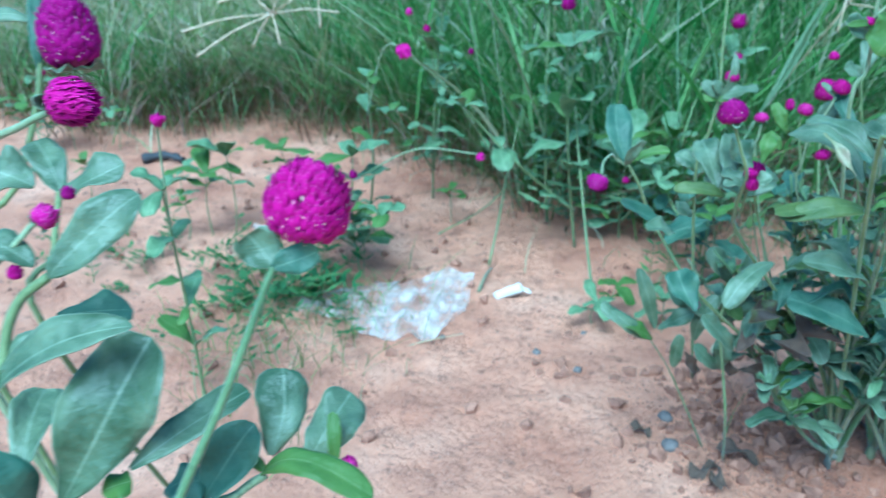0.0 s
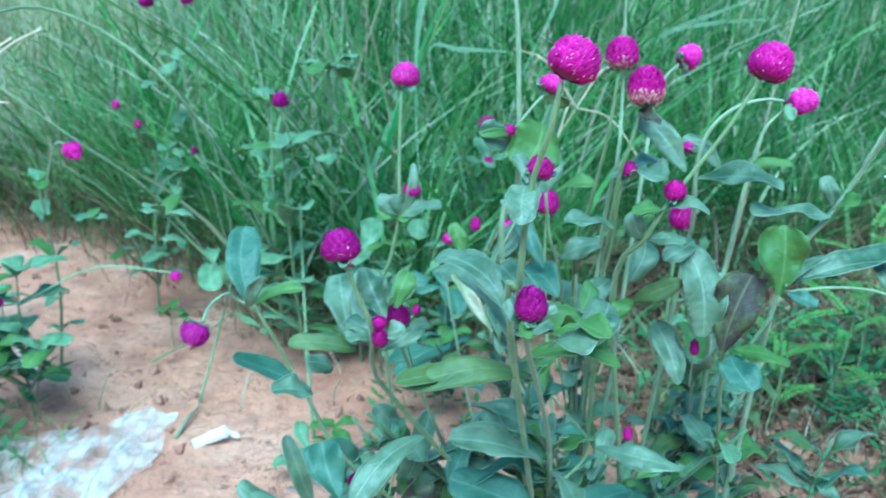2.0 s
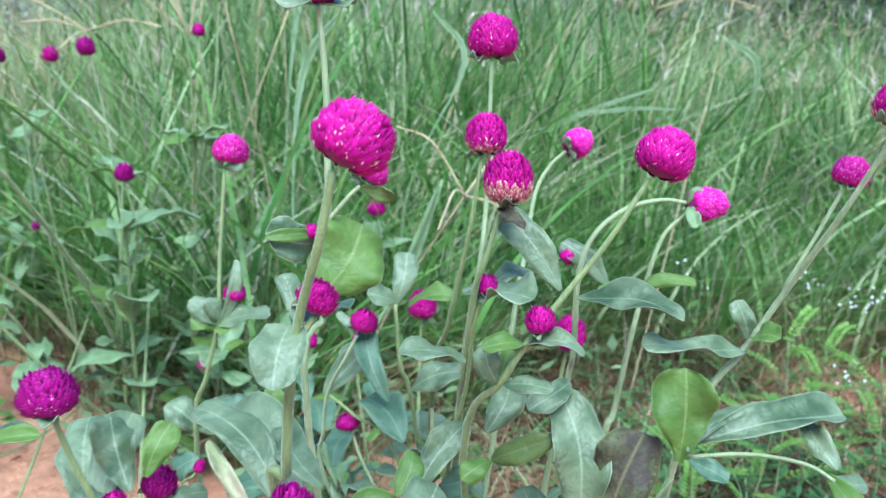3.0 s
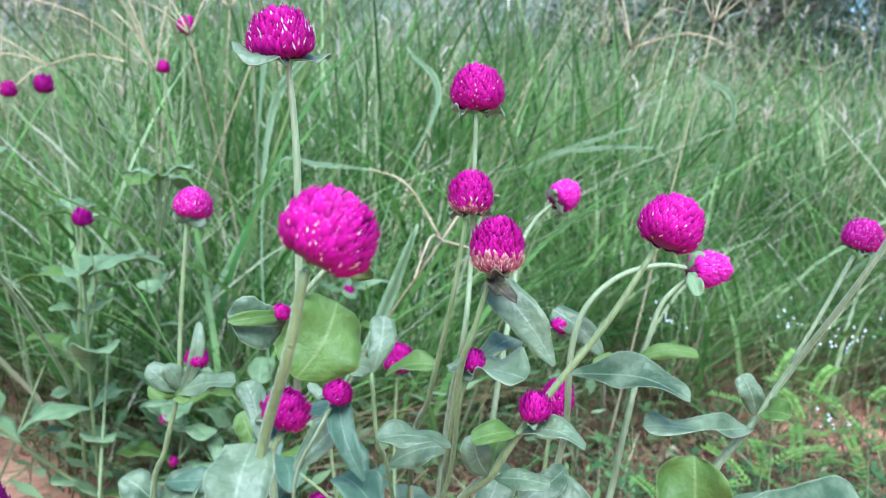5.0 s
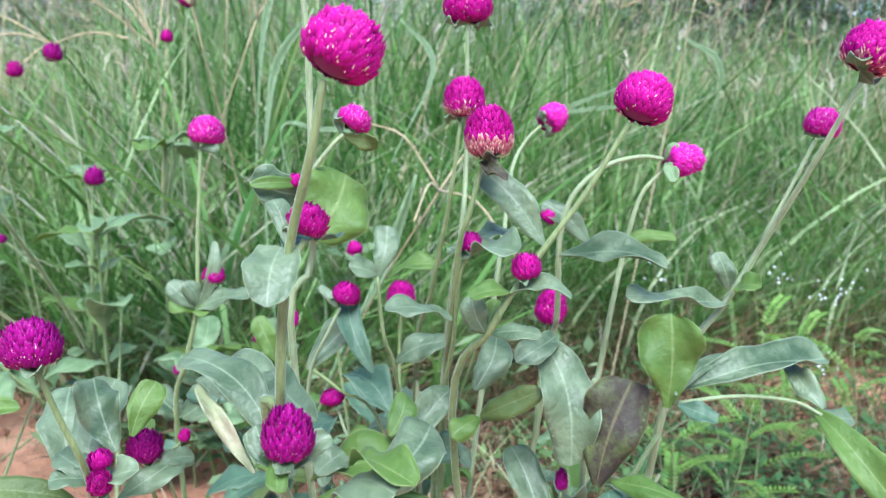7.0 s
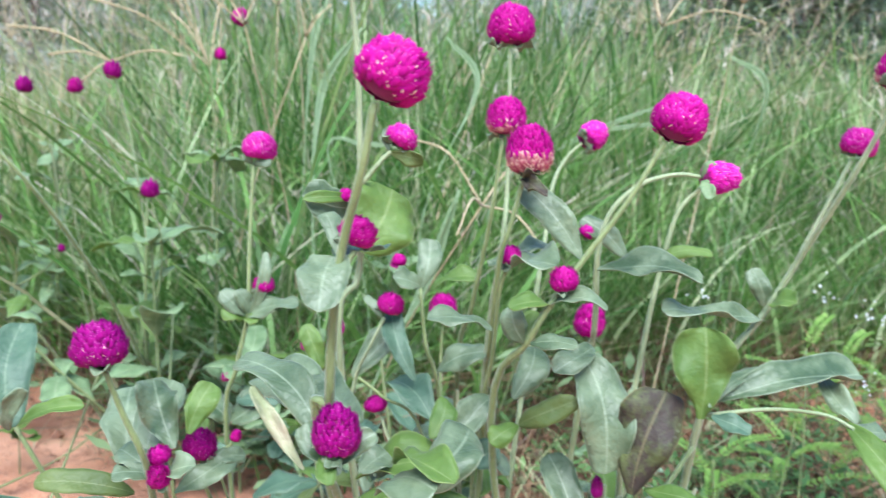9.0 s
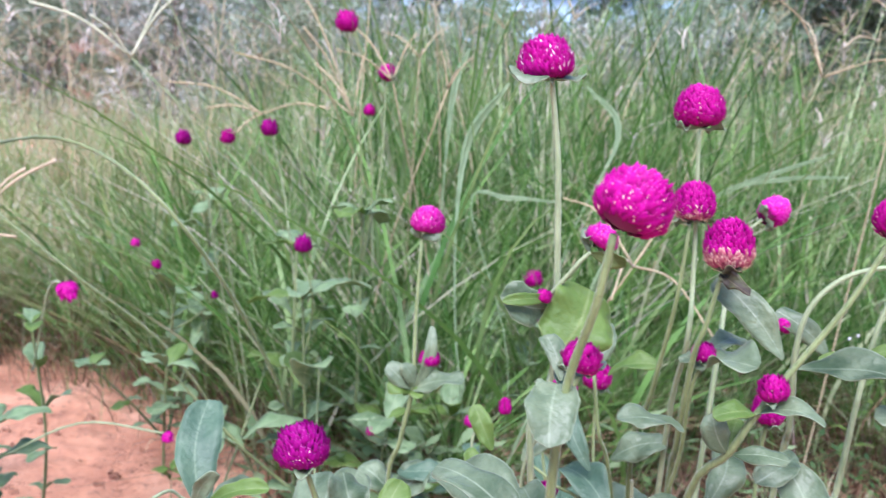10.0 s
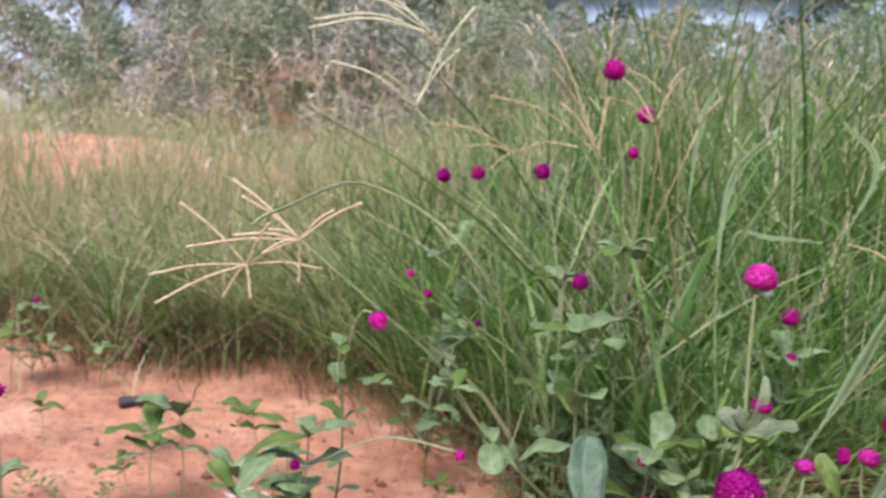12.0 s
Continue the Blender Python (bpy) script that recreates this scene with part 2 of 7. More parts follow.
def head(parent, centre, axis, wide, tall, look_of="magenta", bracts=True, florets=True, scales=None, label=""):
    """A globe flower head: a core, pointed papery scales in a spiral, pale slivers, two leafy bracts below."""
    centre, axis = Vector(centre), Vector(axis).normalized()
    e1 = axis.orthogonal().normalized()
    e2 = axis.cross(e1)
    turn = Matrix((e1, e2, axis)).transposed()
    under = 0.34 if look_of == "dome" else 0.62
    rx, rz = wide * 0.465, tall * 0.93 / (1 + under)
    centre = centre - axis * (rz - tall * 0.465)
    pick = random.Random(int(centre.x * 9137 + centre.z * 7919))
    bm = bmesh.new()
    uv = bm.loops.layers.uv.new("UVMap")
    n = scales or int(170 + 640 * min(1.25, wide / 0.024) ** 2)
    size = 4.9 * rx / math.sqrt(n / 4)
    lump_at, lump = pick.uniform(0, 6.28), pick.uniform(0.0, 0.03)

    def on(theta, phi, out=1.0):
        squash = under if math.cos(theta) < 0 else 1.0
        out *= 1 + lump * math.sin(phi + lump_at) + 0.012 * math.sin(3 * phi + 2 * lump_at)
        ring = max(0.0, math.sin(theta)) ** 0.76
        return Vector((rx * out * ring * math.cos(phi), rx * out * ring * math.sin(phi), rz * out * math.cos(theta) * squash))

    def frame_at(theta, phi, out):
        here = on(theta, phi, out)
        nrm = Vector((here.x / rx ** 2, here.y / rx ** 2, here.z / rz ** 2)).normalized()
        lift = Vector((0, 0, 1)) - nrm * nrm.z
        lift = lift.normalized() if lift.length > 0.05 else Vector((math.cos(phi), math.sin(phi), 0))
        return here, nrm, lift, nrm.cross(lift).normalized()

    for i in range(n):
        z = 1 - (i + 0.5) / n * 1.86
        theta, phi = math.acos(max(-1, z)), i * 2.39996 + pick.uniform(-0.14, 0.14)
        here, nrm, lift, across = frame_at(theta, phi, pick.uniform(0.83, 0.93))
        steep = 0.28 + 0.78 * max(0, z) + pick.uniform(-0.18, 0.24)
        way = (lift * math.cos(steep) + nrm * math.sin(steep) + across * pick.uniform(-0.24, 0.24)).normalized()
        far = size * pick.uniform(0.65, 1.30) * (1.0 - 0.22 * max(0, z))
        w = far * pick.uniform(0.24, 0.34)
        keel = nrm * math.cos(steep) - lift * math.sin(steep)
        spots = {
            "b": (here - way * far * 0.25, 0.0), "l": (here + way * far * 0.28 + across * w, 0.45), "r": (here + way * far * 0.28 - across * w, 0.45),
            "m": (here + way * far * 0.32 + keel * w * 0.62, 0.5), "k": (here + way * far * 0.62 + keel * w * 0.34, 0.8), "t": (here + way * far * 0.98 - keel * w * 0.1, 1.0),
            "p": (here + way * far * 0.66 + across * w * 0.62, 0.8), "q": (here + way * far * 0.66 - across * w * 0.62, 0.8),
        }
        made = {key: bm.verts.new(turn @ place + centre) for key, (place, v) in spots.items()}
        old = look_of == "faded" and (z < pick.uniform(-0.35, 0.10)) or look_of == "ageing" and z < pick.uniform(-0.85, -0.35)
        for corners in ("blm", "bmr", "lpkm", "mkqr", "ptk", "ktq"):
            face = bm.faces.new([made[c] for c in corners])
            face.material_index = 1 if old else 0
            for loop, c in zip(face.loops, corners):
                loop[uv].uv = (0.5, spots[c][1])
    main = {"purple": PETAL_PURPLE, "pale": PETAL_PALE}.get(look_of, PETAL)
    ob = part("flower_head", bm, [main, PETAL_FADED], parent, label)
    bm = bmesh.new()
    bmesh.ops.create_uvsphere(bm, u_segments=14, v_segments=9, radius=1.0)
    for v in bm.verts:
        v.co = turn @ Vector((v.co.x * rx * 0.86, v.co.y * rx * 0.86, v.co.z * rz * 0.84 * (under if v.co.z < 0 else 1))) + centre
    part("core", bm, CORE, ob)
    if florets:
        bm = bmesh.new()
        many, low, high, light = {"pale": (56, -0.3, 0.9, 1), "dome": (78, -0.05, 0.92, 1), "ageing": (90, -0.9, 0.1, 0), "faded": (130, -0.9, 0.0, 0)}.get(look_of, (60, -0.9, 0.45, 0))
        for i in range(many):
            here, nrm, lift, across = frame_at(math.acos(pick.uniform(low, high)), pick.uniform(0, 6.283), pick.uniform(0.96, 1.03))
            steep = pick.uniform(0.2, 0.8)
            way = (lift * math.cos(steep) + nrm * math.sin(steep) + across * pick.uniform(-0.5, 0.5)).normalized()
            far = rx * (pick.uniform(0.12, 0.30) if many > 75 else pick.uniform(0.07, 0.16))
            w = far * pick.uniform(0.06, 0.12) + rx * 0.008
            foot, tip = here - way * far * 0.4, here + way * far * 0.6 + nrm * far * pick.uniform(-0.05, 0.15)
            four = [bm.verts.new(turn @ q + centre) for q in (foot, here + across * w, tip, here - across * w)]
            ridge = bm.verts.new(turn @ (here + nrm * w * 0.8) + centre)
            for k in range(4):
                bm.faces.new((four[k], four[(k + 1) % 4], ridge))
        tagged(part("floret", bm, FRINGE if light else FLORET, ob, "tiny pale florets and papery tips"), kind="stuff")
    if bracts:
        foot = centre - axis * rz * under * 0.86
        spin = pick.uniform(0, 3.14)
        for k in (0, 1):
            out = turn @ Vector((math.cos(spin + k * math.pi), math.sin(spin + k * math.pi), 0))
            leaf(ob, foot, foot + out * wide * pick.uniform(0.44, 0.56) + axis * wide * 0.02, wide * 0.36, axis - out * 0.2, "blue" if look_of != "faded" else "brown", -0.08, 0.45, 0.14, name="bract")
    return ob


# ---- ground: one sheet of sandy red soil that reaches the horizon ----
def steps(low, high, fine, far):
    inner = list(np.arange(low, high + fine / 2, fine))
    out, gap, a, b = [], fine, low, high
    left, right = [], []
    while b < far:
        gap *= 1.15
        a, b = a - gap, b + gap
        left.append(a)
        right.append(b)
    return left[::-1] + inner + right


def soil_height(x, y):
    rough = 0.012 * noise.noise((x * 2.3, y * 2.3, 0.4)) + 0.008 * noise.noise((x * 9.0, y * 9.0, 2.0)) + 0.0055 * noise.noise((x * 24.0, y * 24.0, 5.0)) + 0.0030 * noise.noise((x * 60.0, y * 60.0, 3.0))
    pits = noise.noise((x * 46.0, y * 46.0, 9.0))
    rough -= 0.012 * max(0.0, pits - 0.22)
    far = max(0.0, math.hypot(x, y - 1) - 6.0)
    bank = 0.56 * math.exp(-((y - 9.4) / 1.9) ** 2) / (1 + math.exp(2.0 * max(-20.0, min(20.0, x + 3.4)))) * math.exp(-(x / 16.0) ** 2)
    return rough + bank + 0.004 * far * noise.noise((x * 0.05, y * 0.05, 1.0))


xs, ys = steps(-0.95, 1.15, 0.0075, 900.0), steps(0.45, 2.1, 0.0075, 900.0)
soil = bpy.data.meshes.new("ground")
soil.from_pydata([(x, y, soil_height(x, y)) for y in ys for x in xs], [],
                 [(j * len(xs) + i, j * len(xs) + i + 1, (j + 1) * len(xs) + i + 1, (j + 1) * len(xs) + i) for j in range(len(ys) - 1) for i in range(len(xs) - 1)])
soil.shade_smooth()
ground = tagged(new("ground", soil), "reddish sandy soil, trodden and pitted", "ground", kind="structure")
mat, shader = material("sandy_red_soil", 0.95)
nodes, join = links(mat)
colour = ramp(mat, noise_out(mat, 5.0, 6.0), [(0.30, (0.46, 0.190, 0.108)), (0.52, (0.64, 0.305, 0.182)), (0.72, (0.77, 0.425, 0.280))])
colour = mixed(mat, colour, (0.30, 0.125, 0.075), ramp(mat, noise_out(mat, 11.0, 6.0, 0.7), [(0.52, (0, 0, 0)), (0.70, (0.75, 0.75, 0.75))]))
colour = mixed(mat, colour, (0.17, 0.075, 0.048), ramp(mat, noise_out(mat, 34.0, 8.0, 0.78), [(0.56, (0, 0, 0)), (0.65, (0.9, 0.9, 0.9))]))
colour = mixed(mat, colour, (0.66, 0.47, 0.35), ramp(mat, noise_out(mat, 420.0, 2.0), [(0.58, (0, 0, 0)), (0.75, (0.6, 0.6, 0.6))]))
join.new(colour, shader.inputs["Base Color"])
relief(mat, sums(mat, "ADD", noise_out(mat, 600.0, 3.0), sums(mat, "MULTIPLY", noise_out(mat, 110.0, 5.0), 2.0)), 0.9, 0.006)
soil.materials.append(mat)


# ---- grass ----
def blades(name, x, y, tall, wide, lean, mats, label, droop=0.35, levels=5, heading=None, z=0.0):
    """A stand of curved grass blades as one mesh."""
    n = len(x)
    phi = rng.uniform(0, 2 * np.pi, n) if heading is None else heading
    face = phi + np.pi / 2 + rng.normal(0, 0.7, n)
    bow = rng.uniform(0.2, 1.0, n) * droop
    verts = np.zeros((n, levels * 2, 3), np.float32)
    for k in range(levels):
        s = k / (levels - 1)
        reach = lean * tall * s ** 1.7 + bow * tall * 0.55 * s ** 3
        cx, cy, cz = x + np.cos(phi) * reach, y + np.sin(phi) * reach, tall * (s - bow * 0.42 * s ** 3) + z
        half = wide / 2 * (1 - 0.93 * s ** 1.6) * (0.55 + 0.45 * min(1, s * 4))
        for m, sign in ((0, -1), (1, 1)):
            verts[:, 2 * k + m, 0] = cx + sign * np.cos(face) * half
            verts[:, 2 * k + m, 1] = cy + sign * np.sin(face) * half
            verts[:, 2 * k + m, 2] = cz - 0.01 * (k == 0)
    start = (np.arange(n) * levels * 2)[:, None, None]
    ladder = np.array([[2 * k, 2 * k + 1, 2 * k + 3, 2 * k + 2] for k in range(levels - 1)])[None]
    faces = (start + ladder).reshape(-1, 4)
    me = bpy.data.meshes.new(name)
    me.vertices.add(n * levels * 2)
    me.vertices.foreach_set("co", verts.ravel())
    me.loops.add(faces.size)
    me.loops.foreach_set("vertex_index", faces.ravel().astype(np.int32))
    me.polygons.add(len(faces))
    me.polygons.foreach_set("loop_start", np.arange(len(faces), dtype=np.int32) * 4)
    me.update(calc_edges=True)
    me.shade_smooth()
    me.materials.append(mats)
    return tagged(new(name, me), label, "grass", kind="stuff")


def grass_material(name, stops, pass_colour, share=0.35):
    mat, shader = material(name, 0.38)
    nodes, join = links(mat)
    island = nodes.new("ShaderNodeNewGeometry").outputs["Random Per Island"]
    colour = ramp(mat, island, stops)
    colour = mixed(mat, colour, stops[0][1], ramp(mat, noise_out(mat, 5.0, 3.0), [(0.40, (0.05, 0.05, 0.05)), (0.62, (0.75, 0.75, 0.75))]))
    colour = mixed(mat, colour, stops[2][1], ramp(mat, noise_out(mat, 2.4, 2.0), [(0.50, (0, 0, 0)), (0.68, (0.6, 0.6, 0.6))]))
    join.new(colour, shader.inputs["Base Color"])
    shader.inputs["Specular IOR Level"].default_value = 0.25
    through_light(mat, mixed(mat, colour, pass_colour, 0.5), share)
    return mat


GRASS = grass_material("grass_green", [(0.0, (0.022, 0.060, 0.014)), (0.28, (0.085, 0.190, 0.040)), (0.60, (0.220, 0.365, 0.095)), (0.86, (0.42, 0.52, 0.24)), (1.0, (0.70, 0.62, 0.46))], (0.17, 0.38, 0.06), 0.32)
GRASS_OLIVE = grass_material("grass_olive", [(0.0, (0.085, 0.115, 0.032)), (0.32, (0.205, 0.255, 0.080)), (0.62, (0.34, 0.37, 0.145)), (0.82, (0.52, 0.47, 0.26)), (1.0, (0.70, 0.60, 0.44))], (0.28, 0.36, 0.08), 0.32)
GRASS_PALE = grass_material("grass_pale", [(0.0, (0.18, 0.26, 0.10)), (0.45, (0.31, 0.38, 0.17)), (0.7, (0.46, 0.46, 0.27)), (1.0, (0.66, 0.58, 0.42))], (0.30, 0.38, 0.11))
SEED = grass_material("seed_spikes_pale", [(0.0, (0.46, 0.36, 0.29)), (0.5, (0.66, 0.56, 0.47)), (1.0, (0.82, 0.75, 0.68))], (0.60, 0.50, 0.40), 0.3)
GRASS_DRY = grass_material("grass_dry", [(0.0, (0.34, 0.25, 0.14)), (0.5, (0.48, 0.38, 0.23)), (1.0, (0.62, 0.53, 0.36))], (0.50, 0.40, 0.22), 0.25)


def field_edge(x):
    wobble = 0.05 * np.sin(9.0 * x) + 0.04 * np.sin(23.0 * x + 1.0)
    return wobble + np.interp(x, [-6.0, -1.2, -0.77, -0.45, -0.2, 0.0, 0.1, 0.2, 0.4, 0.55, 0.8, 1.0, 1.4, 4.0], [2.6, 2.38, 2.2, 2.28, 2.18, 1.94, 1.74, 1.62, 1.54, 1.56, 1.68, 1.78, 1.84, 1.6])


def tufts(n_tufts, each, x0, x1, depth0, depth1, spread):
    """Places of blades gathered in tufts beyond the field's edge."""
    cx = rng.uniform(x0, x1, n_tufts)
    cy = field_edge(cx) + rng.uniform(depth0, depth1, n_tufts)
    who = np.repeat(np.arange(n_tufts), each)
    return cx[who] + rng.normal(0, spread, len(who)), cy[who] + rng.normal(0, spread, len(who)), who


def stature(x):
    return np.interp(x, [-1.8, -0.9, -0.4, 0.0, 0.3, 1.0, 1.6], [0.50, 0.56, 0.80, 1.14, 1.32, 1.36, 1.12])


x, y, who = tufts(900, 34, -2.8, 3.5, 0.05, 2.8, 0.05)
size = rng.uniform(0.40, 0.98, 900)[who] * rng.uniform(0.25, 1.1, len(who)) * stature(x) * np.interp(y - field_edge(x), [0, 0.3, 0.8], [0.60, 0.88, 1.0])
aim = rng.uniform(0, 2 * np.pi, 900)[who] + rng.normal(0, 0.8, len(who))
wide, lean = rng.uniform(0.0034, 0.0118, len(x)), 0.03 + 0.85 * rng.random(len(x)) ** 2.8
rim = y - field_edge(x) < 0.16
aim = np.where(rim, rng.normal(-1.57, 1.3, len(x)), aim)
lean = np.where(rim, rng.uniform(0.10, 1.1, len(x)), lean)
low_end = x + rng.normal(0, 0.25, len(x)) < -0.35
for here, mat_of, name, words in ((~low_end, GRASS, "field_grass", "dense tall green grass behind the flowers"), (low_end, GRASS_OLIVE, "olive_grass", "lower yellowing olive grass at the field's low end")):
    blades(name, x[here], y[here], size[here], wide[here], lean[here], mat_of, words, droop=0.42, levels=7, heading=aim[here])
# fans of blades that spread from single feet over the soil's edge
x, y, who = tufts(70, 40, -1.5, 2.2, -0.06, 0.22, 0.012)
blades("edge_tufts", x, y, rng.uniform(0.16, 0.50, len(x)), rng.uniform(0.0022, 0.0055, len(x)), rng.uniform(0.2, 1.3, len(x)), GRASS, "tufts of grass fanning out over the soil", droop=0.75, levels=8)
x, y, who = tufts(360, 36, -7.0, 8.0, 2.6, 9.0, 0.18)
open_soil = (x < -2.8) & (y > 8.0) & (rng.random(len(x)) < 0.45)
x, y = x[~open_soil], y[~open_soil]
lift = np.array([soil_height(a, b) for a, b in zip(x, y)])
blades("meadow_grass", x, y, rng.uniform(0.40, 1.25, len(x)) * np.interp(x, [-3, -0.5, 1], [0.66, 0.85, 1.1]), rng.uniform(0.007, 0.012, len(x)), rng.uniform(0.1, 0.75, len(x)), GRASS_PALE, "pale green meadow grass farther off", droop=0.5, z=lift)
x, y, who = tufts(420, 26, -22.0, 22.0, 8.0, 26.0, 0.4)
blades("far_grass", x, y, rng.uniform(0.3, 0.75, len(x)), rng.uniform(0.014, 0.03, len(x)), rng.uniform(0.1, 0.7, len(x)), GRASS_PALE, "pale far grass below the bushes", levels=4)
x, y, who = tufts(230, 9, -2.4, 3.0, 0.2, 3.4, 0.12)
blades("dry_grass", x, y, rng.uniform(0.45, 1.05, len(x)) * stature(x), rng.uniform(0.0014, 0.0030, len(x)), rng.uniform(0.1, 0.9, len(x)), GRASS_DRY, "dry straw-coloured stalks among the green grass", droop=0.6)
# coarse broad blades that arch forward from the field's edge
n = 420
x = rng.uniform(-0.1, 2.2, n)
y = field_edge(x) + rng.uniform(-0.16, 0.7, n)
blades("coarse_grass", x, y, rng.uniform(0.35, 0.85, n), rng.uniform(0.007, 0.013, n), rng.uniform(0.25, 1.2, n), GRASS, "broad arching grass blades along the field's edge", droop=0.8, levels=9)
n = 160
x = rng.uniform(-1.5, 0.1, n)
y = field_edge(x) + rng.uniform(0.0, 0.6, n)
blades("coarse_grass", x, y, rng.uniform(0.25, 0.55, n), rng.uniform(0.006, 0.010, n), rng.uniform(0.25, 1.2, n), GRASS, "broad arching grass blades along the field's edge", droop=0.8, levels=9)
# blades that lie out over the soil from the field's edge
for count, mat_of, name, words in ((900, GRASS, "fallen_blades", "green blades lying out over the soil"), (700, GRASS_OLIVE, "fallen_blades", "yellowing blades lying out over the soil")):
    x = rng.uniform(-1.7, 1.3, count)
    y = field_edge(x) + rng.normal(0.02, 0.06, count)
    blades(name, x, y, rng.uniform(0.015, 0.07, count), rng.uniform(0.0022, 0.0050, count), rng.uniform(1.2, 4.5, count), mat_of, words, droop=0.6, levels=7, heading=rng.normal(-1.57, 0.9, count))
# dry litter and low blades that hang over the soil along the edge
x = rng.uniform(-1.6, 2.2, 5200)
y = field_edge(x) + rng.normal(0.12, 0.14, 5200)
blades("edge_grass", x, y, rng.uniform(0.06, 0.30, 5200), rng.uniform(0.0020, 0.0044, 5200), rng.uniform(0.3, 1.4, 5200), GRASS, "short grass creeping over the soil's edge", droop=0.8)
x = rng.uniform(-1.2, 2.0, 2600)
y = field_edge(x) + rng.normal(0.06, 0.16, 2600)
blades("straw_litter", x, y, rng.uniform(0.008, 0.035, 2600), rng.uniform(0.001, 0.0026, 2600), rng.uniform(1.5, 6.0, 2600), GRASS_DRY, "dry straw lying at the grass edge", droop=0.4, z=0.004)
# withered brown blades and litter under the grass edge
BROWN = grass_material("grass_withered", [(0.0, (0.070, 0.035, 0.022)), (0.5, (0.150, 0.085, 0.050)), (1.0, (0.34, 0.22, 0.13))], (0.20, 0.11, 0.05), 0.15)
n = 7500
x = rng.uniform(-1.3, 2.0, n)
y = field_edge(x) + rng.normal(0.06, 0.13, n)
blades("withered_grass", x, y, 0.02 + 0.24 * rng.random(n) ** 1.6, rng.uniform(0.002, 0.0048, n), rng.uniform(0.4, 2.2, n), BROWN, "withered brown grass matted at the field's edge", droop=0.6)
# a tangle of bent thin stalks through the front of the field
for count, mat_of, name, words in ((1500, GRASS_PALE, "bent_stalks", "thin pale stalks bent across the grass"), (900, SEED, "straw_stalks", "broken straw-coloured stalks across the grass"), (900, GRASS, "bent_blades", "green blades bent over across the grass")):
    x = rng.uniform(-1.9, 2.4, count)
    y = field_edge(x) + rng.uniform(0.05, 1.6, count)
    blades(name, x, y, rng.uniform(0.20, 0.60, count) * stature(x), rng.uniform(0.0022, 0.0052, count) * (1.6 if mat_of is GRASS else 1.0), rng.uniform(0.4, 1.1, count), mat_of, words, droop=0.6, levels=7)
for count, mat_of, name, words in ((900, GRASS_DRY, "dry_tangle", "dry bent stalks tangled through the low grass"), (700, SEED, "dry_tangle", "pale bent straws tangled through the low grass"), (600, GRASS_OLIVE, "dry_tangle", "yellowing blades bent across the low grass")):
    x = rng.uniform(-2.2, -0.2, count)
    y = field_edge(x) + rng.uniform(-0.03, 1.1, count)
    blades(name, x, y, rng.uniform(0.12, 0.50, count), rng.uniform(0.0020, 0.0050, count), rng.uniform(0.3, 1.6, count), mat_of, words, droop=0.8, levels=7)
# loose seed heads of the meadow: fine stalks, each with a spray of spikes at its top
n = 1250
x = rng.uniform(-4.5, 4.2, n)
y = field_edge(x) + rng.uniform(0.15, 4.2, n)
tall = rng.uniform(0.55, 1.15, n) * np.interp(x, [-3, -0.8, 0.2], [0.92, 0.90, 1.0])
aim, lean = rng.uniform(0, 2 * np.pi, n), rng.uniform(0.02, 0.28, n)
blades("seed_stalks", x, y, tall, rng.uniform(0.0018, 0.0030, n), lean, GRASS_PALE, "thin seed stalks standing above the grass", droop=0.0, heading=aim)
who = np.repeat(np.arange(n), 6)
blades("seed_spikes", x[who] + np.cos(aim[who]) * lean[who] * tall[who], y[who] + np.sin(aim[who]) * lean[who] * tall[who], rng.uniform(0.008, 0.075, n * 6), rng.uniform(0.0028, 0.0050, n * 6),
       rng.uniform(0.6, 4.0, n * 6), SEED, "straw-coloured seed spikes above the grass", droop=0.9, z=tall[who] * rng.uniform(0.95, 1.0, n * 6))
# dry olive and straw-coloured tufts at the low end of the field
x, y, who = tufts(80, 34, -2.4, -0.45, 0.0, 0.9, 0.05)
blades("dry_tufts", x, y, rng.uniform(0.12, 0.46, len(x)), rng.uniform(0.0022, 0.0050, len(x)), rng.uniform(0.1, 1.2, len(x)), GRASS_DRY, "straw-coloured tufts at the low end of the field", droop=0.7, levels=6)


# ---- distance: bushes, trees and two houses ----
def plain(name, low, high, scale, rough=0.8):
    mat, shader = material(name, rough)
    nodes, join = links(mat)
    join.new(ramp(mat, noise_out(mat, scale, 5.0), [(0.3, low), (0.7, high)]), shader.inputs["Base Color"])
    relief(mat, noise_out(mat, scale * 6), 0.5, 0.01)
    return mat


BARK = plain("bark_grey", (0.10, 0.08, 0.07), (0.22, 0.19, 0.17), 8.0)
# crown greens are lifted pale: distance haze is mixed into the leaf colour
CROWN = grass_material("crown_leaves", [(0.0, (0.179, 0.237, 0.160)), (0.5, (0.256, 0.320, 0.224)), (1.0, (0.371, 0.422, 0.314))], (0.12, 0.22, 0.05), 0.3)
# darker copy of the crown leaves, with the shade put into its colour
CROWN_SHADED = grass_material("crown_leaves_shaded", [(0.0, (0.020, 0.035, 0.022)), (0.5, (0.040, 0.062, 0.038)), (1.0, (0.075, 0.100, 0.065))], (0.06, 0.10, 0.03), 0.2)
# grey-green leaves, paled by the same painted haze
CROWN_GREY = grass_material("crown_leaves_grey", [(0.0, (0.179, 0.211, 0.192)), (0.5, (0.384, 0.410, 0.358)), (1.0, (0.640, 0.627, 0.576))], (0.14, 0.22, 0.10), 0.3)


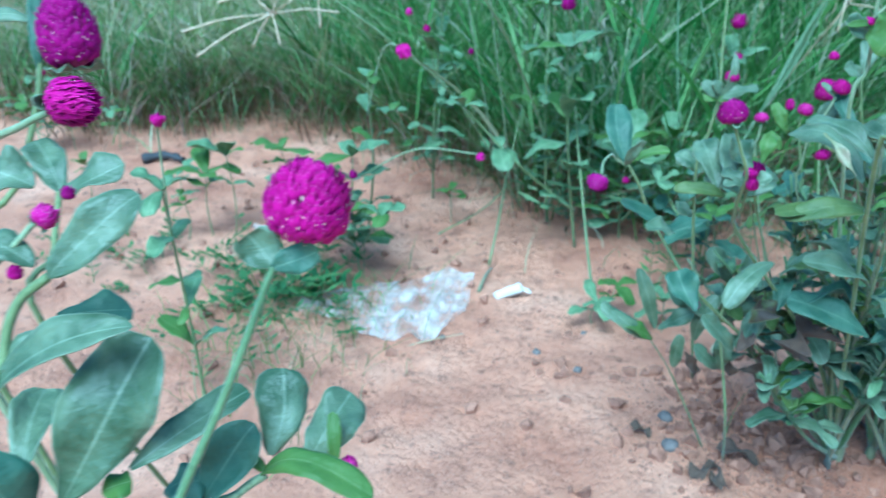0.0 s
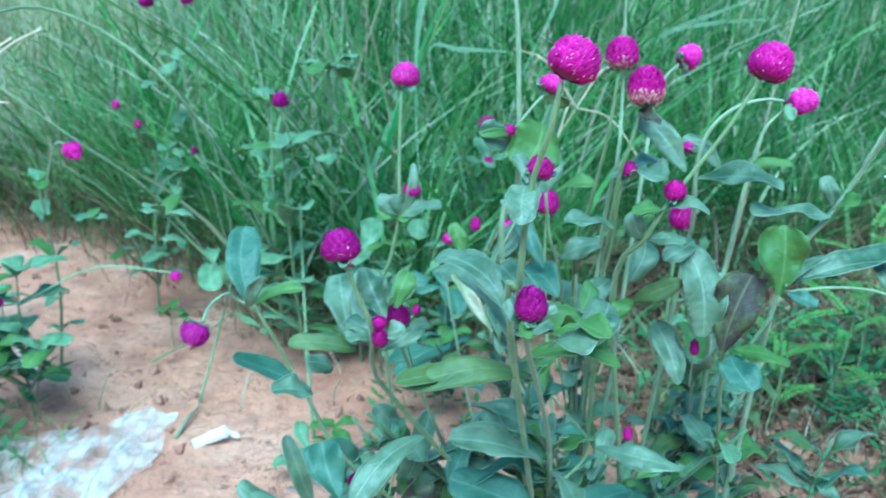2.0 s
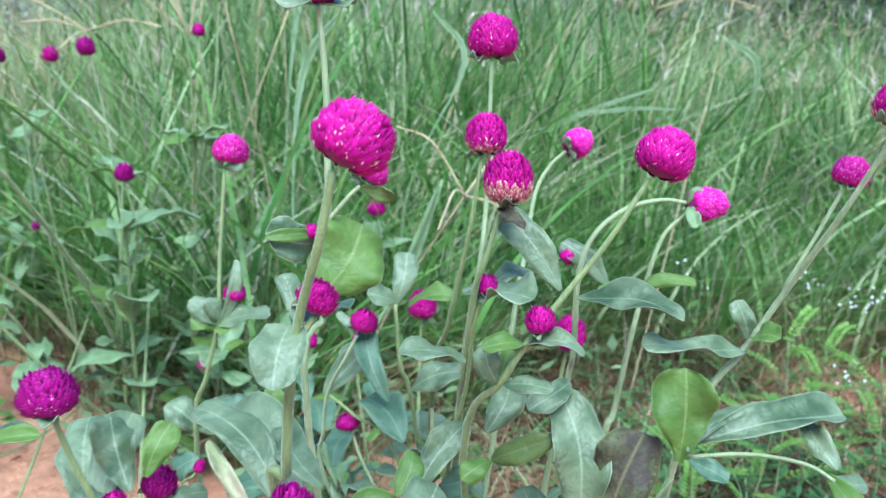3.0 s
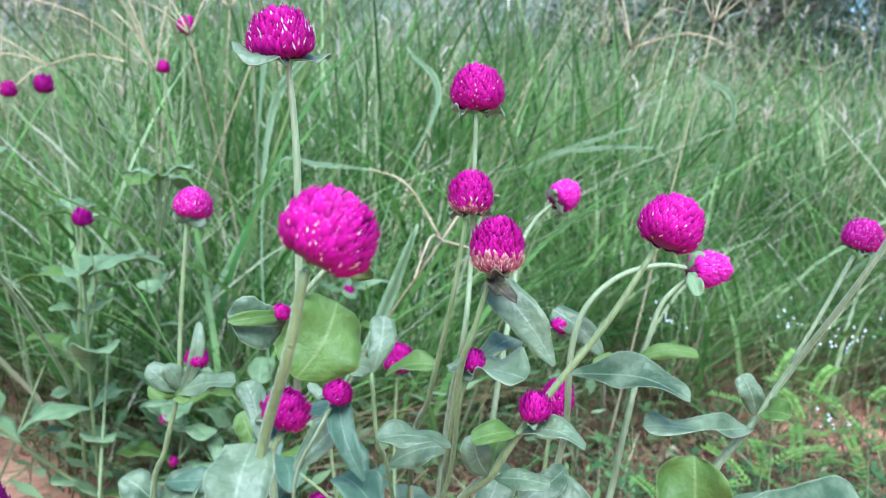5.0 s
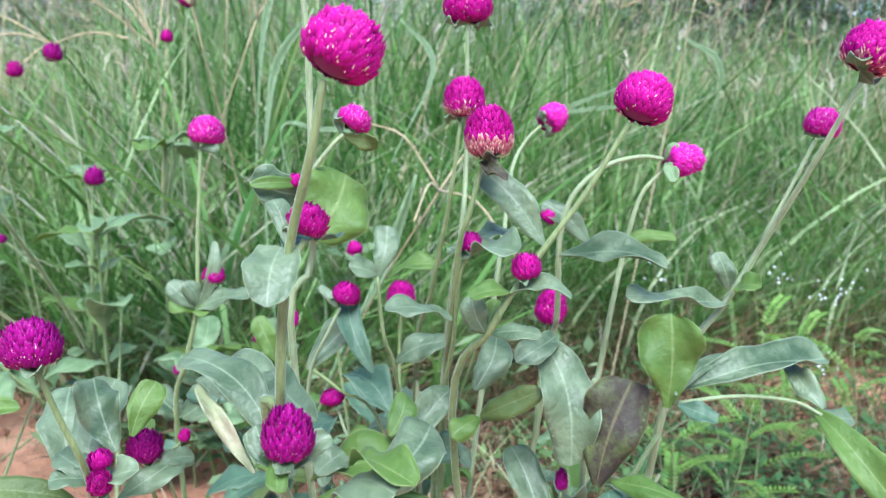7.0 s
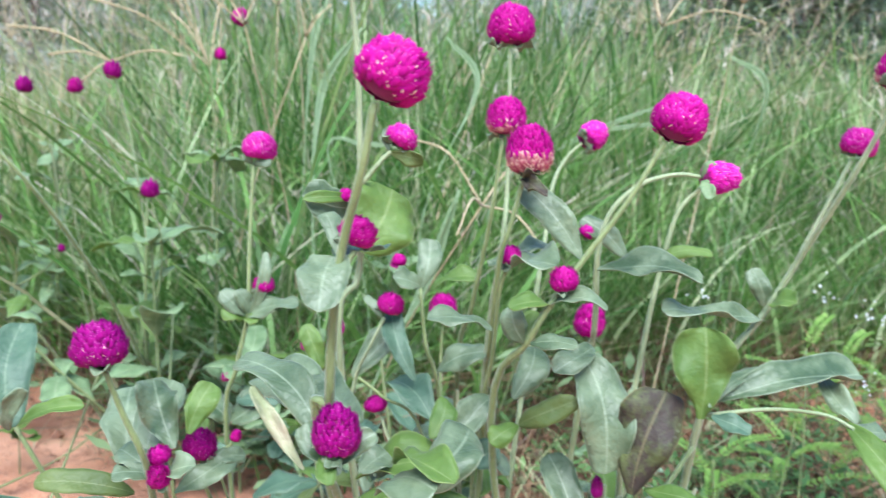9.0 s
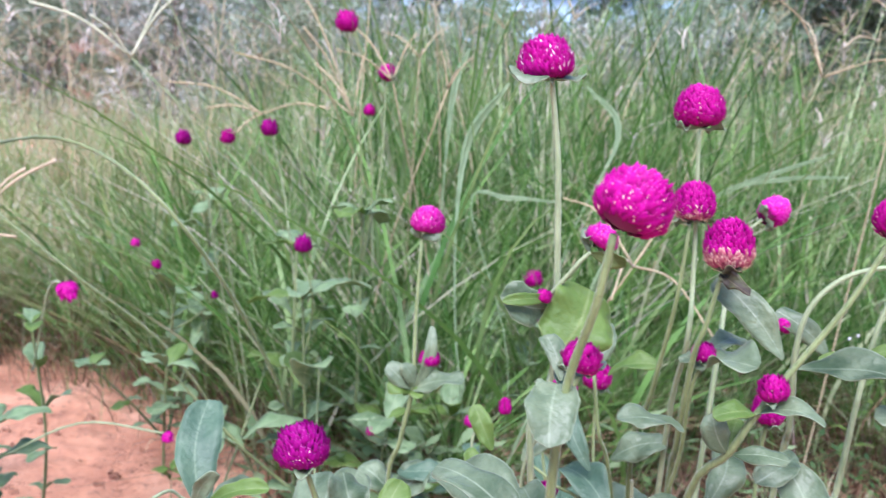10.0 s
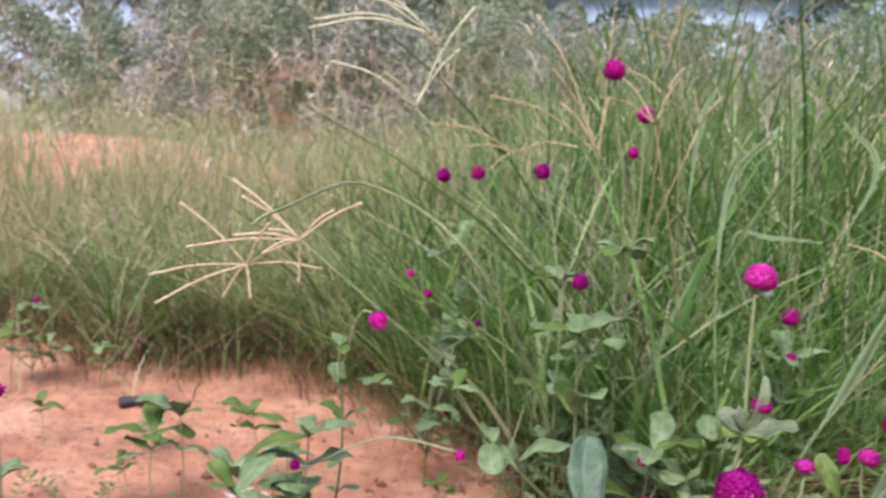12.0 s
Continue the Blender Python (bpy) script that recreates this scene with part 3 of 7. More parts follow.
def tree(name, x, y, tall, wide, clear, mat, label, leaf_size, count, seed, category):
    pick = np.random.default_rng(seed)
    root = thing(name, (x, y, 0), label, category, "trees and bushes beyond the field")
    bm = bmesh.new()
    top = Vector((x + pick.normal(0, 0.15), y, tall * 0.75))
    r = 0.018 * tall + 0.02
    tube(bm, spline([(x, y, -0.1), (x + pick.normal(0, 0.05), y, tall * 0.3), top]), r, r * 0.35)
    part("trunk", bm, BARK, root)
    ends = []
    for k in range(7):
        a, h = pick.uniform(0, 6.28), pick.uniform(clear, 0.7)
        start = Vector((x, y, tall * h * 0.8))
        end = Vector((x + math.cos(a) * wide * pick.uniform(0.3, 0.5), y + math.sin(a) * wide * pick.uniform(0.3, 0.5), tall * min(0.95, h + 0.2)))
        bm = bmesh.new()
        tube(bm, spline([start, (start + end) / 2 + Vector((0, 0, 0.05 * tall)), end], 3), r * 0.4, r * 0.12, 5)
        part("limb", bm, BARK, root)
        ends.append(end)
    clumps = [(e, wide * pick.uniform(0.16, 0.30)) for e in ends + [top]] + [
        (Vector((x + pick.normal(0, wide * 0.22), y + pick.normal(0, wide * 0.22), tall * pick.uniform(clear, 1.0))), wide * pick.uniform(0.10, 0.24)) for _ in range(16)]
    which = pick.integers(0, len(clumps), count)
    centre = np.array([clumps[i][0] for i in which])
    radius = np.array([clumps[i][1] for i in which])
    q = pick.normal(0, 1, (count, 3))
    q /= np.linalg.norm(q, axis=1)[:, None]
    place = centre + q * (radius * pick.uniform(0.35, 1.0, count) ** 0.5)[:, None] * np.array([1, 1, 0.8]) - np.array(root.location)
    place[:, 2] = np.maximum(place[:, 2], 0.05)
    a = pick.normal(0, 1, (count, 3))
    a /= np.linalg.norm(a, axis=1)[:, None]
    b = np.cross(a, pick.normal(0, 1, (count, 3)))
    b /= np.linalg.norm(b, axis=1)[:, None]
    s = (leaf_size * pick.uniform(0.6, 1.3, count))[:, None]
    verts = np.stack([place - a * s, place + b * s * 0.42, place + a * s, place - b * s * 0.42], 1).reshape(-1, 3)
    me = bpy.data.meshes.new("crown")
    me.from_pydata(verts.tolist(), [], np.arange(count * 4).reshape(-1, 4).tolist())
    me.materials.append(mat)
    crown = new("crown", me)
    crown.parent = root
    return root

# ---- globe amaranths ----
front_plant = thing("globe_amaranth", (0.4620, 0.7580, 0.0000), "tall globe amaranth with magenta heads, rooted in sandy soil", "flowering plant", "globe amaranths")
stem(front_plant, [(0.3647, 0.5383, 0.5284), (0.3619, 0.5412, 0.5057), (0.3581, 0.5513, 0.4803), (0.3565, 0.5553, 0.4540), (0.3571, 0.5619, 0.4220), (0.3607, 0.5850, 0.3813), (0.4620, 0.7600, -0.0100)], 0.0013, 0.0021)
head(front_plant, (0.3699, 0.5386, 0.5380), (0.4770, 0.1868, 0.8588), 0.0253, 0.0207, bracts=False, label="large magenta globe on a leaning stem")
stem(front_plant, [(0.3635, 0.5609, 0.4778), (0.3590, 0.5586, 0.4699), (0.3567, 0.5566, 0.4611)], 0.0011, 0.0009)
head(front_plant, (0.3643, 0.5618, 0.4838), (0.2914, -0.1313, 0.9475), 0.0135, 0.0102)
leaf(front_plant, (0.3573, 0.5593, 0.4767), (0.3534, 0.5702, 0.4897), 0.0078, (-0.2508, -0.7776, 0.5766), arch=0.05, fold=0.3)
leaf(front_plant, (0.3560, 0.5581, 0.4760), (0.3503, 0.5388, 0.4616), 0.0182, (-0.0270, -0.4756, 0.8793), arch=0.12, fold=0.12, wave=0.04, blunt=0.9, foot=0.4)
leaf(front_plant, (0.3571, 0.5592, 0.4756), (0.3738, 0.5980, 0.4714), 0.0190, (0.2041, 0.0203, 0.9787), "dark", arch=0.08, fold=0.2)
stem(front_plant, [(0.3577, 0.5359, 0.4137), (0.3568, 0.5425, 0.4022), (0.3970, 0.6200, 0.3000), (0.4220, 0.6800, 0.2000)], 0.0015, 0.0016)
head(front_plant, (0.3576, 0.5373, 0.4210), (0.0114, 0.0713, 0.9974), 0.0166, 0.0183, "purple", label="deep purple magenta globe between two leaves")
leaf(front_plant, (0.3564, 0.5395, 0.4084), (0.3483, 0.5464, 0.4214), 0.0103, (-0.0367, -0.8941, 0.4464), arch=0.05, fold=0.35)
leaf(front_plant, (0.3598, 0.5388, 0.4095), (0.3712, 0.5415, 0.4189), 0.0094, (-0.2119, -0.8395, 0.5003), arch=0.05, fold=0.3)
leaf(front_plant, (0.3564, 0.5403, 0.4123), (0.3540, 0.5256, 0.4092), 0.0073, (0.0299, -0.2146, 0.9762), "bright", arch=0.05, fold=0.3)
leaf(front_plant, (0.3587, 0.5781, 0.3978), (0.3238, 0.6286, 0.4178), 0.0184, (-0.2155, -0.4846, 0.8478), arch=0.16, fold=0.3, wave=0.1)
leaf(front_plant, (0.3506, 0.5886, 0.3852), (0.3297, 0.6052, 0.4145), 0.0068, (-0.0249, -0.8772, 0.4795), "dry", arch=0.06, fold=0.8, wave=0.35)
leaf(front_plant, (0.3706, 0.5719, 0.4114), (0.3573, 0.6088, 0.4188), 0.0138, (-0.3972, -0.3161, 0.8615), arch=0.05, fold=0.3)
leaf(front_plant, (0.3767, 0.5654, 0.3854), (0.3895, 0.5336, 0.4042), 0.0267, (-0.4833, 0.2938, 0.8247))
leaf(front_plant, (0.3901, 0.5618, 0.3863), (0.4176, 0.5890, 0.4040), 0.0255, (-0.0608, -0.5021, 0.8627), wave=0.12)
leaf(front_plant, (0.3832, 0.5657, 0.3972), (0.3972, 0.5315, 0.4044), 0.0140, (-0.2166, 0.1159, 0.9694), "bright", arch=0.16, fold=0.4, wave=0.1)
leaf(front_plant, (0.4018, 0.5919, 0.3957), (0.4098, 0.6027, 0.4092), 0.0117, (-0.0410, -0.7675, 0.6398), "bright", arch=0.04, fold=0.2)
leaf(front_plant, (0.3733, 0.5872, 0.3839), (0.3850, 0.5953, 0.3886), 0.0145, (-0.0150, -0.4894, 0.8719), arch=0.08)
stem(front_plant, [(0.2702, 0.6303, 0.4133), (0.2776, 0.6317, 0.3925), (0.2860, 0.6357, 0.3697), (0.2898, 0.6634, 0.3285), (0.3091, 0.6910, 0.2876), (0.4120, 0.7200, 0.1400), (0.4620, 0.7600, -0.0100)], 0.0012, 0.0022)
head(front_plant, (0.2680, 0.6326, 0.4224), (-0.1365, 0.1133, 0.9841), 0.0244, 0.0200, "purple", label="deep purple globe flecked with cream florets")
leaf(front_plant, (0.2960, 0.6537, 0.3680), (0.2843, 0.6775, 0.3936), 0.0212, (0.0114, -0.7284, 0.6850), arch=0.05, fold=0.2, wave=0.14)
leaf(front_plant, (0.3022, 0.6532, 0.3751), (0.3121, 0.6648, 0.3956), 0.0155, (0.0929, -0.8859, 0.4545), "bright", arch=0.03, fold=0.35)
leaf(front_plant, (0.2881, 0.6441, 0.3614), (0.2723, 0.6552, 0.3687), 0.0152, (-0.0180, -0.5673, 0.8233), arch=0.08)
leaf(front_plant, (0.2881, 0.6439, 0.3602), (0.2708, 0.6437, 0.3615), 0.0120, (0.0693, -0.4224, 0.9038))
leaf(front_plant, (0.2938, 0.6423, 0.3606), (0.3068, 0.6347, 0.3678), 0.0135, (-0.5948, -0.3163, 0.7390))
head(front_plant, (0.2909, 0.6417, 0.3696), (-0.1957, -0.0957, 0.9760), 0.0103, 0.0070, florets=False)
head(front_plant, (0.2915, 0.6359, 0.3623), (-0.0490, -0.3706, 0.9275), 0.0102, 0.0097)
stem(front_plant, [(0.2910, 0.6436, 0.3632), (0.2927, 0.6510, 0.3487), (0.2955, 0.6705, 0.3198)], 0.0010, 0.0010)
head(front_plant, (0.3060, 0.6757, 0.3599), (0.1681, 0.0212, 0.9855), 0.0171, 0.0156, "purple")
stem(front_plant, [(0.3075, 0.6759, 0.3520), (0.3104, 0.6800, 0.3329), (0.3470, 0.7100, 0.2400)], 0.0010, 0.0011)
leaf(front_plant, (0.3076, 0.6737, 0.3516), (0.3282, 0.6788, 0.3536), 0.0100, (0.0816, -0.6333, 0.7696), arch=0.12, fold=0.5)
leaf(front_plant, (0.3076, 0.6737, 0.3516), (0.3049, 0.6883, 0.3692), 0.0106, (0.0481, -0.7652, 0.6420), "bright", arch=0.08)
head(front_plant, (0.3224, 0.7114, 0.3495), (0.2942, 0.0930, 0.9512), 0.0057, 0.0069, bracts=False, florets=False)
stem(front_plant, [(0.3207, 0.7113, 0.3466), (0.3154, 0.7092, 0.3272), (0.3570, 0.7400, 0.2000)], 0.0007, 0.0007)
stem(front_plant, [(0.1793, 0.6919, 0.3532), (0.1828, 0.7084, 0.3586), (0.1921, 0.7229, 0.3611), (0.1977, 0.7305, 0.3538), (0.2055, 0.7328, 0.3486)], 0.0011, 0.0008, STEM_PALE, label="pale bent flower stalk")
head(front_plant, (0.1749, 0.6862, 0.3480), (-0.3573, -0.3787, -0.8538), 0.0194, 0.0155, "purple", label="drooping purple globe on a bent pale stalk")
stem(front_plant, [(0.2090, 0.7322, 0.3488), (0.2206, 0.7297, 0.3281), (0.2397, 0.7359, 0.2854), (0.2848, 0.7050, 0.2217), (0.4120, 0.7500, 0.0900), (0.4620, 0.7600, -0.0100)], 0.0012, 0.0020)
leaf(front_plant, (0.2072, 0.7325, 0.3487), (0.2026, 0.7722, 0.3965), 0.0275, (0.1449, -0.7544, 0.6402), "dark", arch=0.05, fold=0.3, wave=0.05, blunt=1.0)
leaf(front_plant, (0.2111, 0.7301, 0.3505), (0.2442, 0.7238, 0.3637), 0.0116, (-0.4007, -0.5239, 0.7517), "bright", fold=0.5)
leaf(front_plant, (0.2064, 0.7275, 0.3491), (0.2176, 0.7113, 0.3764), 0.0104, (-0.3597, -0.8599, -0.3622), arch=0.08)
leaf(front_plant, (0.2125, 0.7324, 0.3525), (0.2316, 0.7652, 0.3517), 0.0101, (0.3439, -0.1785, 0.9219), arch=0.08)
leaf(front_plant, (0.2784, 0.6593, 0.3442), (0.2354, 0.6591, 0.3512), 0.0136, (0.1100, -0.7414, 0.6620), "olive", arch=0.12, fold=0.3, wave=0.05)
leaf(front_plant, (0.2483, 0.7050, 0.2947), (0.1972, 0.6920, 0.3270), 0.0180, (0.5546, -0.4579, 0.6948), "dark", arch=-0.08, fold=0.2)
leaf(front_plant, (0.2500, 0.7038, 0.2914), (0.2225, 0.6911, 0.3025), 0.0205, (0.4595, -0.2489, 0.8526))
leaf(front_plant, (0.2923, 0.6669, 0.3438), (0.2675, 0.6854, 0.3555), 0.0206, (-0.1026, -0.6244, 0.7743), arch=0.08)
leaf(front_plant, (0.2955, 0.6655, 0.3408), (0.3216, 0.6749, 0.3566), 0.0163, (-0.2294, -0.6215, 0.7491), arch=0.08)
leaf(front_plant, (0.3490, 0.6328, 0.3323), (0.2963, 0.5944, 0.3523), 0.0146, (0.5595, -0.3856, 0.7337), "olive", arch=0.16, fold=0.3, wave=0.05)
leaf(front_plant, (0.3671, 0.6109, 0.3724), (0.3337, 0.6781, 0.4000), 0.0297, (-0.1709, -0.4466, 0.8783), arch=0.12, fold=0.3, wave=0.1)
leaf(front_plant, (0.3671, 0.5879, 0.3668), (0.4199, 0.5710, 0.3728), 0.0123, (-0.2245, -0.3800, 0.8973), "bright", arch=0.16, fold=0.4, wave=0.1)
leaf(front_plant, (0.3729, 0.6003, 0.3751), (0.4163, 0.5848, 0.3811), 0.0222, (-0.2247, -0.2623, 0.9384), "bright", arch=0.18, fold=0.3, wave=0.1)
leaf(front_plant, (0.2748, 0.6705, 0.3474), (0.2689, 0.7134, 0.3793), 0.0272, (-0.0500, -0.5993, 0.7990), arch=0.08)
leaf(front_plant, (0.2817, 0.6613, 0.3552), (0.2913, 0.7012, 0.3851), 0.0229, (0.0148, -0.6025, 0.7980), arch=0.08)
leaf(front_plant, (0.2643, 0.7032, 0.3120), (0.2471, 0.6885, 0.3238), 0.0190, (0.7076, -0.3176, 0.6312), arch=0.08)
leaf(front_plant, (0.3196, 0.6405, 0.2912), (0.2729, 0.6057, 0.2696), 0.0216, (-0.0579, -0.4700, 0.8808))
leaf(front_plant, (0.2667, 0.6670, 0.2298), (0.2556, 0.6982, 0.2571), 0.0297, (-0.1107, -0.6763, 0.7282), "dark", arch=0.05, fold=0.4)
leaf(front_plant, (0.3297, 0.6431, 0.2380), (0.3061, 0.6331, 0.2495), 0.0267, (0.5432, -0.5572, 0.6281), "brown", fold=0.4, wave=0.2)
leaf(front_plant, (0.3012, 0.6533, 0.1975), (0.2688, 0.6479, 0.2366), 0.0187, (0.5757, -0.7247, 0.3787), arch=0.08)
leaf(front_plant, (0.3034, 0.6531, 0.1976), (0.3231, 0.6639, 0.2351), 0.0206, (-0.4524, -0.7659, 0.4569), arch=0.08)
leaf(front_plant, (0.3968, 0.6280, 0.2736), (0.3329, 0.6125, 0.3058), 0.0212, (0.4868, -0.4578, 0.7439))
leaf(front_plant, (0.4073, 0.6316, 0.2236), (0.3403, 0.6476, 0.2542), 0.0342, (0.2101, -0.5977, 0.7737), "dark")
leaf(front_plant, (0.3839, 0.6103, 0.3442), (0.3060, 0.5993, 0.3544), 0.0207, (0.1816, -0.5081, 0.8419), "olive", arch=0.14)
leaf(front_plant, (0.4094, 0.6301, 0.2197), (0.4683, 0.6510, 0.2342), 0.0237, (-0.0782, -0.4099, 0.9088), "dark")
leaf(front_plant, (0.4334, 0.6283, 0.2840), (0.4758, 0.5944, 0.2887), 0.0180, (-0.3170, -0.2727, 0.9084))
stem(front_plant, [(0.4116, 0.6392, 0.2477), (0.4311, 0.6374, 0.2791), (0.3983, 0.6238, 0.3249)], 0.0012, 0.0006)
head(front_plant, (0.4684, 0.6633, 0.2713), (0.0045, 0.3151, 0.9490), 0.0061, 0.0104, bracts=False, florets=False)
leaf(front_plant, (0.3670, 0.6681, 0.1956), (0.3555, 0.6565, 0.2214), 0.0383, (0.5271, -0.8379, -0.1417), "dead", fold=0.6, wave=0.3)
leaf(front_plant, (0.3121, 0.6565, 0.2101), (0.3023, 0.6360, 0.2094), 0.0170, (0.1656, -0.1164, 0.9793), "dead", fold=0.6, wave=0.3)

low_shoot = thing("globe_amaranth_shoot", (0.3300, 0.7350, 0.0000), "low side shoot of globe amaranth with small leaves", "flowering plant", "globe amaranths")
stem(low_shoot, [(0.3420, 0.7550, -0.0100), (0.3156, 0.6913, 0.0973), (0.3105, 0.6999, 0.1429), (0.3052, 0.7122, 0.1973), (0.3195, 0.7285, 0.2360)], 0.0017, 0.0007)
stem(low_shoot, [(0.3270, 0.7800, -0.0100), (0.2963, 0.7628, 0.0605), (0.2730, 0.7625, 0.1104), (0.2503, 0.7570, 0.1480)], 0.0012, 0.0006)
leaf(low_shoot, (0.2457, 0.7311, 0.1635), (0.1953, 0.7283, 0.2068), 0.0217, (0.5342, -0.6133, 0.5818), arch=0.08)
leaf(low_shoot, (0.2457, 0.7311, 0.1635), (0.2162, 0.7195, 0.1867), 0.0184, (0.6580, -0.4044, 0.6352), "bright", arch=0.08)
leaf(low_shoot, (0.2515, 0.7353, 0.1735), (0.2835, 0.7235, 0.1977), 0.0190, (-0.6410, -0.4092, 0.6494), arch=0.08)
leaf(low_shoot, (0.2487, 0.7353, 0.1736), (0.2283, 0.7413, 0.2383), 0.0161, (0.0535, -0.9926, 0.1090), arch=0.08)
leaf(low_shoot, (0.2877, 0.7421, 0.1905), (0.2657, 0.7385, 0.2326), 0.0303, (0.2041, -0.9787, 0.0229), "dark", arch=0.08)
leaf(low_shoot, (0.2869, 0.7303, 0.1627), (0.3027, 0.7294, 0.2122), 0.0219, (-0.5274, -0.8356, 0.1538), arch=0.08)
leaf(low_shoot, (0.3122, 0.7384, 0.1825), (0.2759, 0.7299, 0.2127), 0.0212, (0.5615, -0.6698, 0.4858), arch=0.08)
leaf(low_shoot, (0.3149, 0.7384, 0.1824), (0.3456, 0.7286, 0.2114), 0.0247, (-0.6851, -0.4482, 0.5742), arch=0.08)
leaf(low_shoot, (0.3149, 0.7384, 0.1824), (0.3386, 0.7456, 0.2510), 0.0216, (-0.4315, -0.8696, 0.2401), arch=0.08)
leaf(low_shoot, (0.3137, 0.7190, 0.1369), (0.3097, 0.7125, 0.1726), 0.0215, (-0.1628, -0.9672, -0.1952), arch=0.08)
leaf(low_shoot, (0.3110, 0.7191, 0.1369), (0.2854, 0.7109, 0.1681), 0.0188, (0.6319, -0.6996, 0.3336), arch=0.08)
leaf(low_shoot, (0.3160, 0.7298, 0.1621), (0.3284, 0.7122, 0.1722), 0.0165, (-0.7057, -0.0955, 0.7020), arch=0.08)
leaf(low_shoot, (0.2670, 0.7199, 0.1378), (0.2696, 0.7154, 0.1783), 0.0140, (-0.3164, -0.9447, -0.0857), arch=0.08)
leaf(low_shoot, (0.3241, 0.7533, 0.2176), (0.2985, 0.7484, 0.2567), 0.0237, (0.4414, -0.8791, 0.1799), arch=0.08)
head(low_shoot, (0.2801, 0.7179, 0.2100), (0.0207, 0.0800, 0.9966), 0.0106, 0.0106, "purple", bracts=False, florets=False)
leaf(low_shoot, (0.3784, 0.7438, 0.1712), (0.3371, 0.7313, 0.1919), 0.0296, (0.4877, -0.6579, 0.5738), "brown", fold=0.4, wave=0.2)
leaf(low_shoot, (0.3807, 0.7372, 0.1557), (0.4084, 0.7345, 0.1501), 0.0246, (0.0744, -0.7090, 0.7013), "dead", arch=0.12, fold=0.6, wave=0.3)
leaf(low_shoot, (0.3529, 0.7377, 0.1563), (0.3635, 0.7288, 0.1356), 0.0142, (-0.0156, -0.9212, 0.3887), "dead", arch=0.12, fold=0.6, wave=0.3)
leaf(low_shoot, (0.3355, 0.7272, 0.1310), (0.3688, 0.7244, 0.1252), 0.0179, (0.0692, -0.6810, 0.7290), "dead", arch=0.12, fold=0.6, wave=0.3)
leaf(low_shoot, (0.2803, 0.7347, 0.1474), (0.2937, 0.7258, 0.1267), 0.0119, (0.0844, -0.8938, 0.4404), "dead", arch=0.12, fold=0.6, wave=0.3)
leaf(low_shoot, (0.3191, 0.7318, 0.1416), (0.3298, 0.7251, 0.1260), 0.0135, (0.0708, -0.8969, 0.4365), "dead", arch=0.12, fold=0.6, wave=0.3)
leaf(low_shoot, (0.4074, 0.7193, 0.1142), (0.4124, 0.7094, 0.0911), 0.0102, (-0.1806, -0.9177, 0.3538), "dead", arch=0.12, fold=0.6, wave=0.3)

tall_plant = thing("globe_amaranth", (0.4400, 0.7200, 0.0000), "tall slender globe amaranth with a domed head over spread bracts", "flowering plant", "globe amaranths")
stem(tall_plant, [(0.3677, 0.6654, 0.5831), (0.3689, 0.6654, 0.5752), (0.3716, 0.6640, 0.5572), (0.3741, 0.6625, 0.5304), (0.3783, 0.6639, 0.4520), (0.3736, 0.6681, 0.3880), (0.4520, 0.7400, -0.0100)], 0.0010, 0.0019, STEM_PALE)
head(tall_plant, (0.3646, 0.6676, 0.5907), (-0.1607, -0.0208, 0.9868), 0.0273, 0.0205, "dome", bracts=False, label="domed magenta head over two spread green bracts")
leaf(tall_plant, (0.3682, 0.6664, 0.5827), (0.3484, 0.6524, 0.5845), 0.0180, (0.2102, -0.1693, 0.9629), "blue", arch=-0.06, fold=0.4, wave=0.05, name="bract")
leaf(tall_plant, (0.3682, 0.6663, 0.5822), (0.3840, 0.6740, 0.5854), 0.0130, (-0.1049, -0.1966, 0.9749), "blue", arch=-0.05, fold=0.4, wave=0.05, name="bract")
leaf(tall_plant, (0.3757, 0.6482, 0.4628), (0.3917, 0.6599, 0.4902), 0.0365, (0.0550, -0.9321, 0.3579), "bright", arch=0.04, fold=0.12, wave=0.04, blunt=1.2, foot=0.42)
leaf(tall_plant, (0.3718, 0.6604, 0.4803), (0.3498, 0.6499, 0.4869), 0.0201, (0.4750, -0.8465, 0.2404), blunt=1.25)
leaf(tall_plant, (0.3709, 0.6574, 0.4856), (0.3503, 0.6443, 0.4861), 0.0058, (0.4987, -0.7709, 0.3964), "bright", arch=0.12, fold=0.4)
stem(tall_plant, [(0.3737, 0.6610, 0.4865), (0.3784, 0.6569, 0.4945), (0.3846, 0.6547, 0.5034), (0.3887, 0.6543, 0.5077)], 0.0012, 0.0009, STEM_PALE)
head(tall_plant, (0.3934, 0.6542, 0.5140), (0.5012, 0.0185, 0.8651), 0.0151, 0.0102, "pale", label="small pink head leaning over a cupped bract")
leaf(tall_plant, (0.3887, 0.6543, 0.5072), (0.4017, 0.6439, 0.5054), 0.0085, (-0.6307, -0.7595, -0.1595), "olive", arch=-0.1, fold=0.4, name="bract")
leaf(tall_plant, (0.3883, 0.6544, 0.5072), (0.3870, 0.6589, 0.5186), 0.0044, (-0.1705, -0.9204, 0.3517), fold=0.4, name="bract")
head(tall_plant, (0.3692, 0.6549, 0.4865), (0.1369, -0.0796, 0.9874), 0.0073, 0.0058, bracts=False, florets=False)

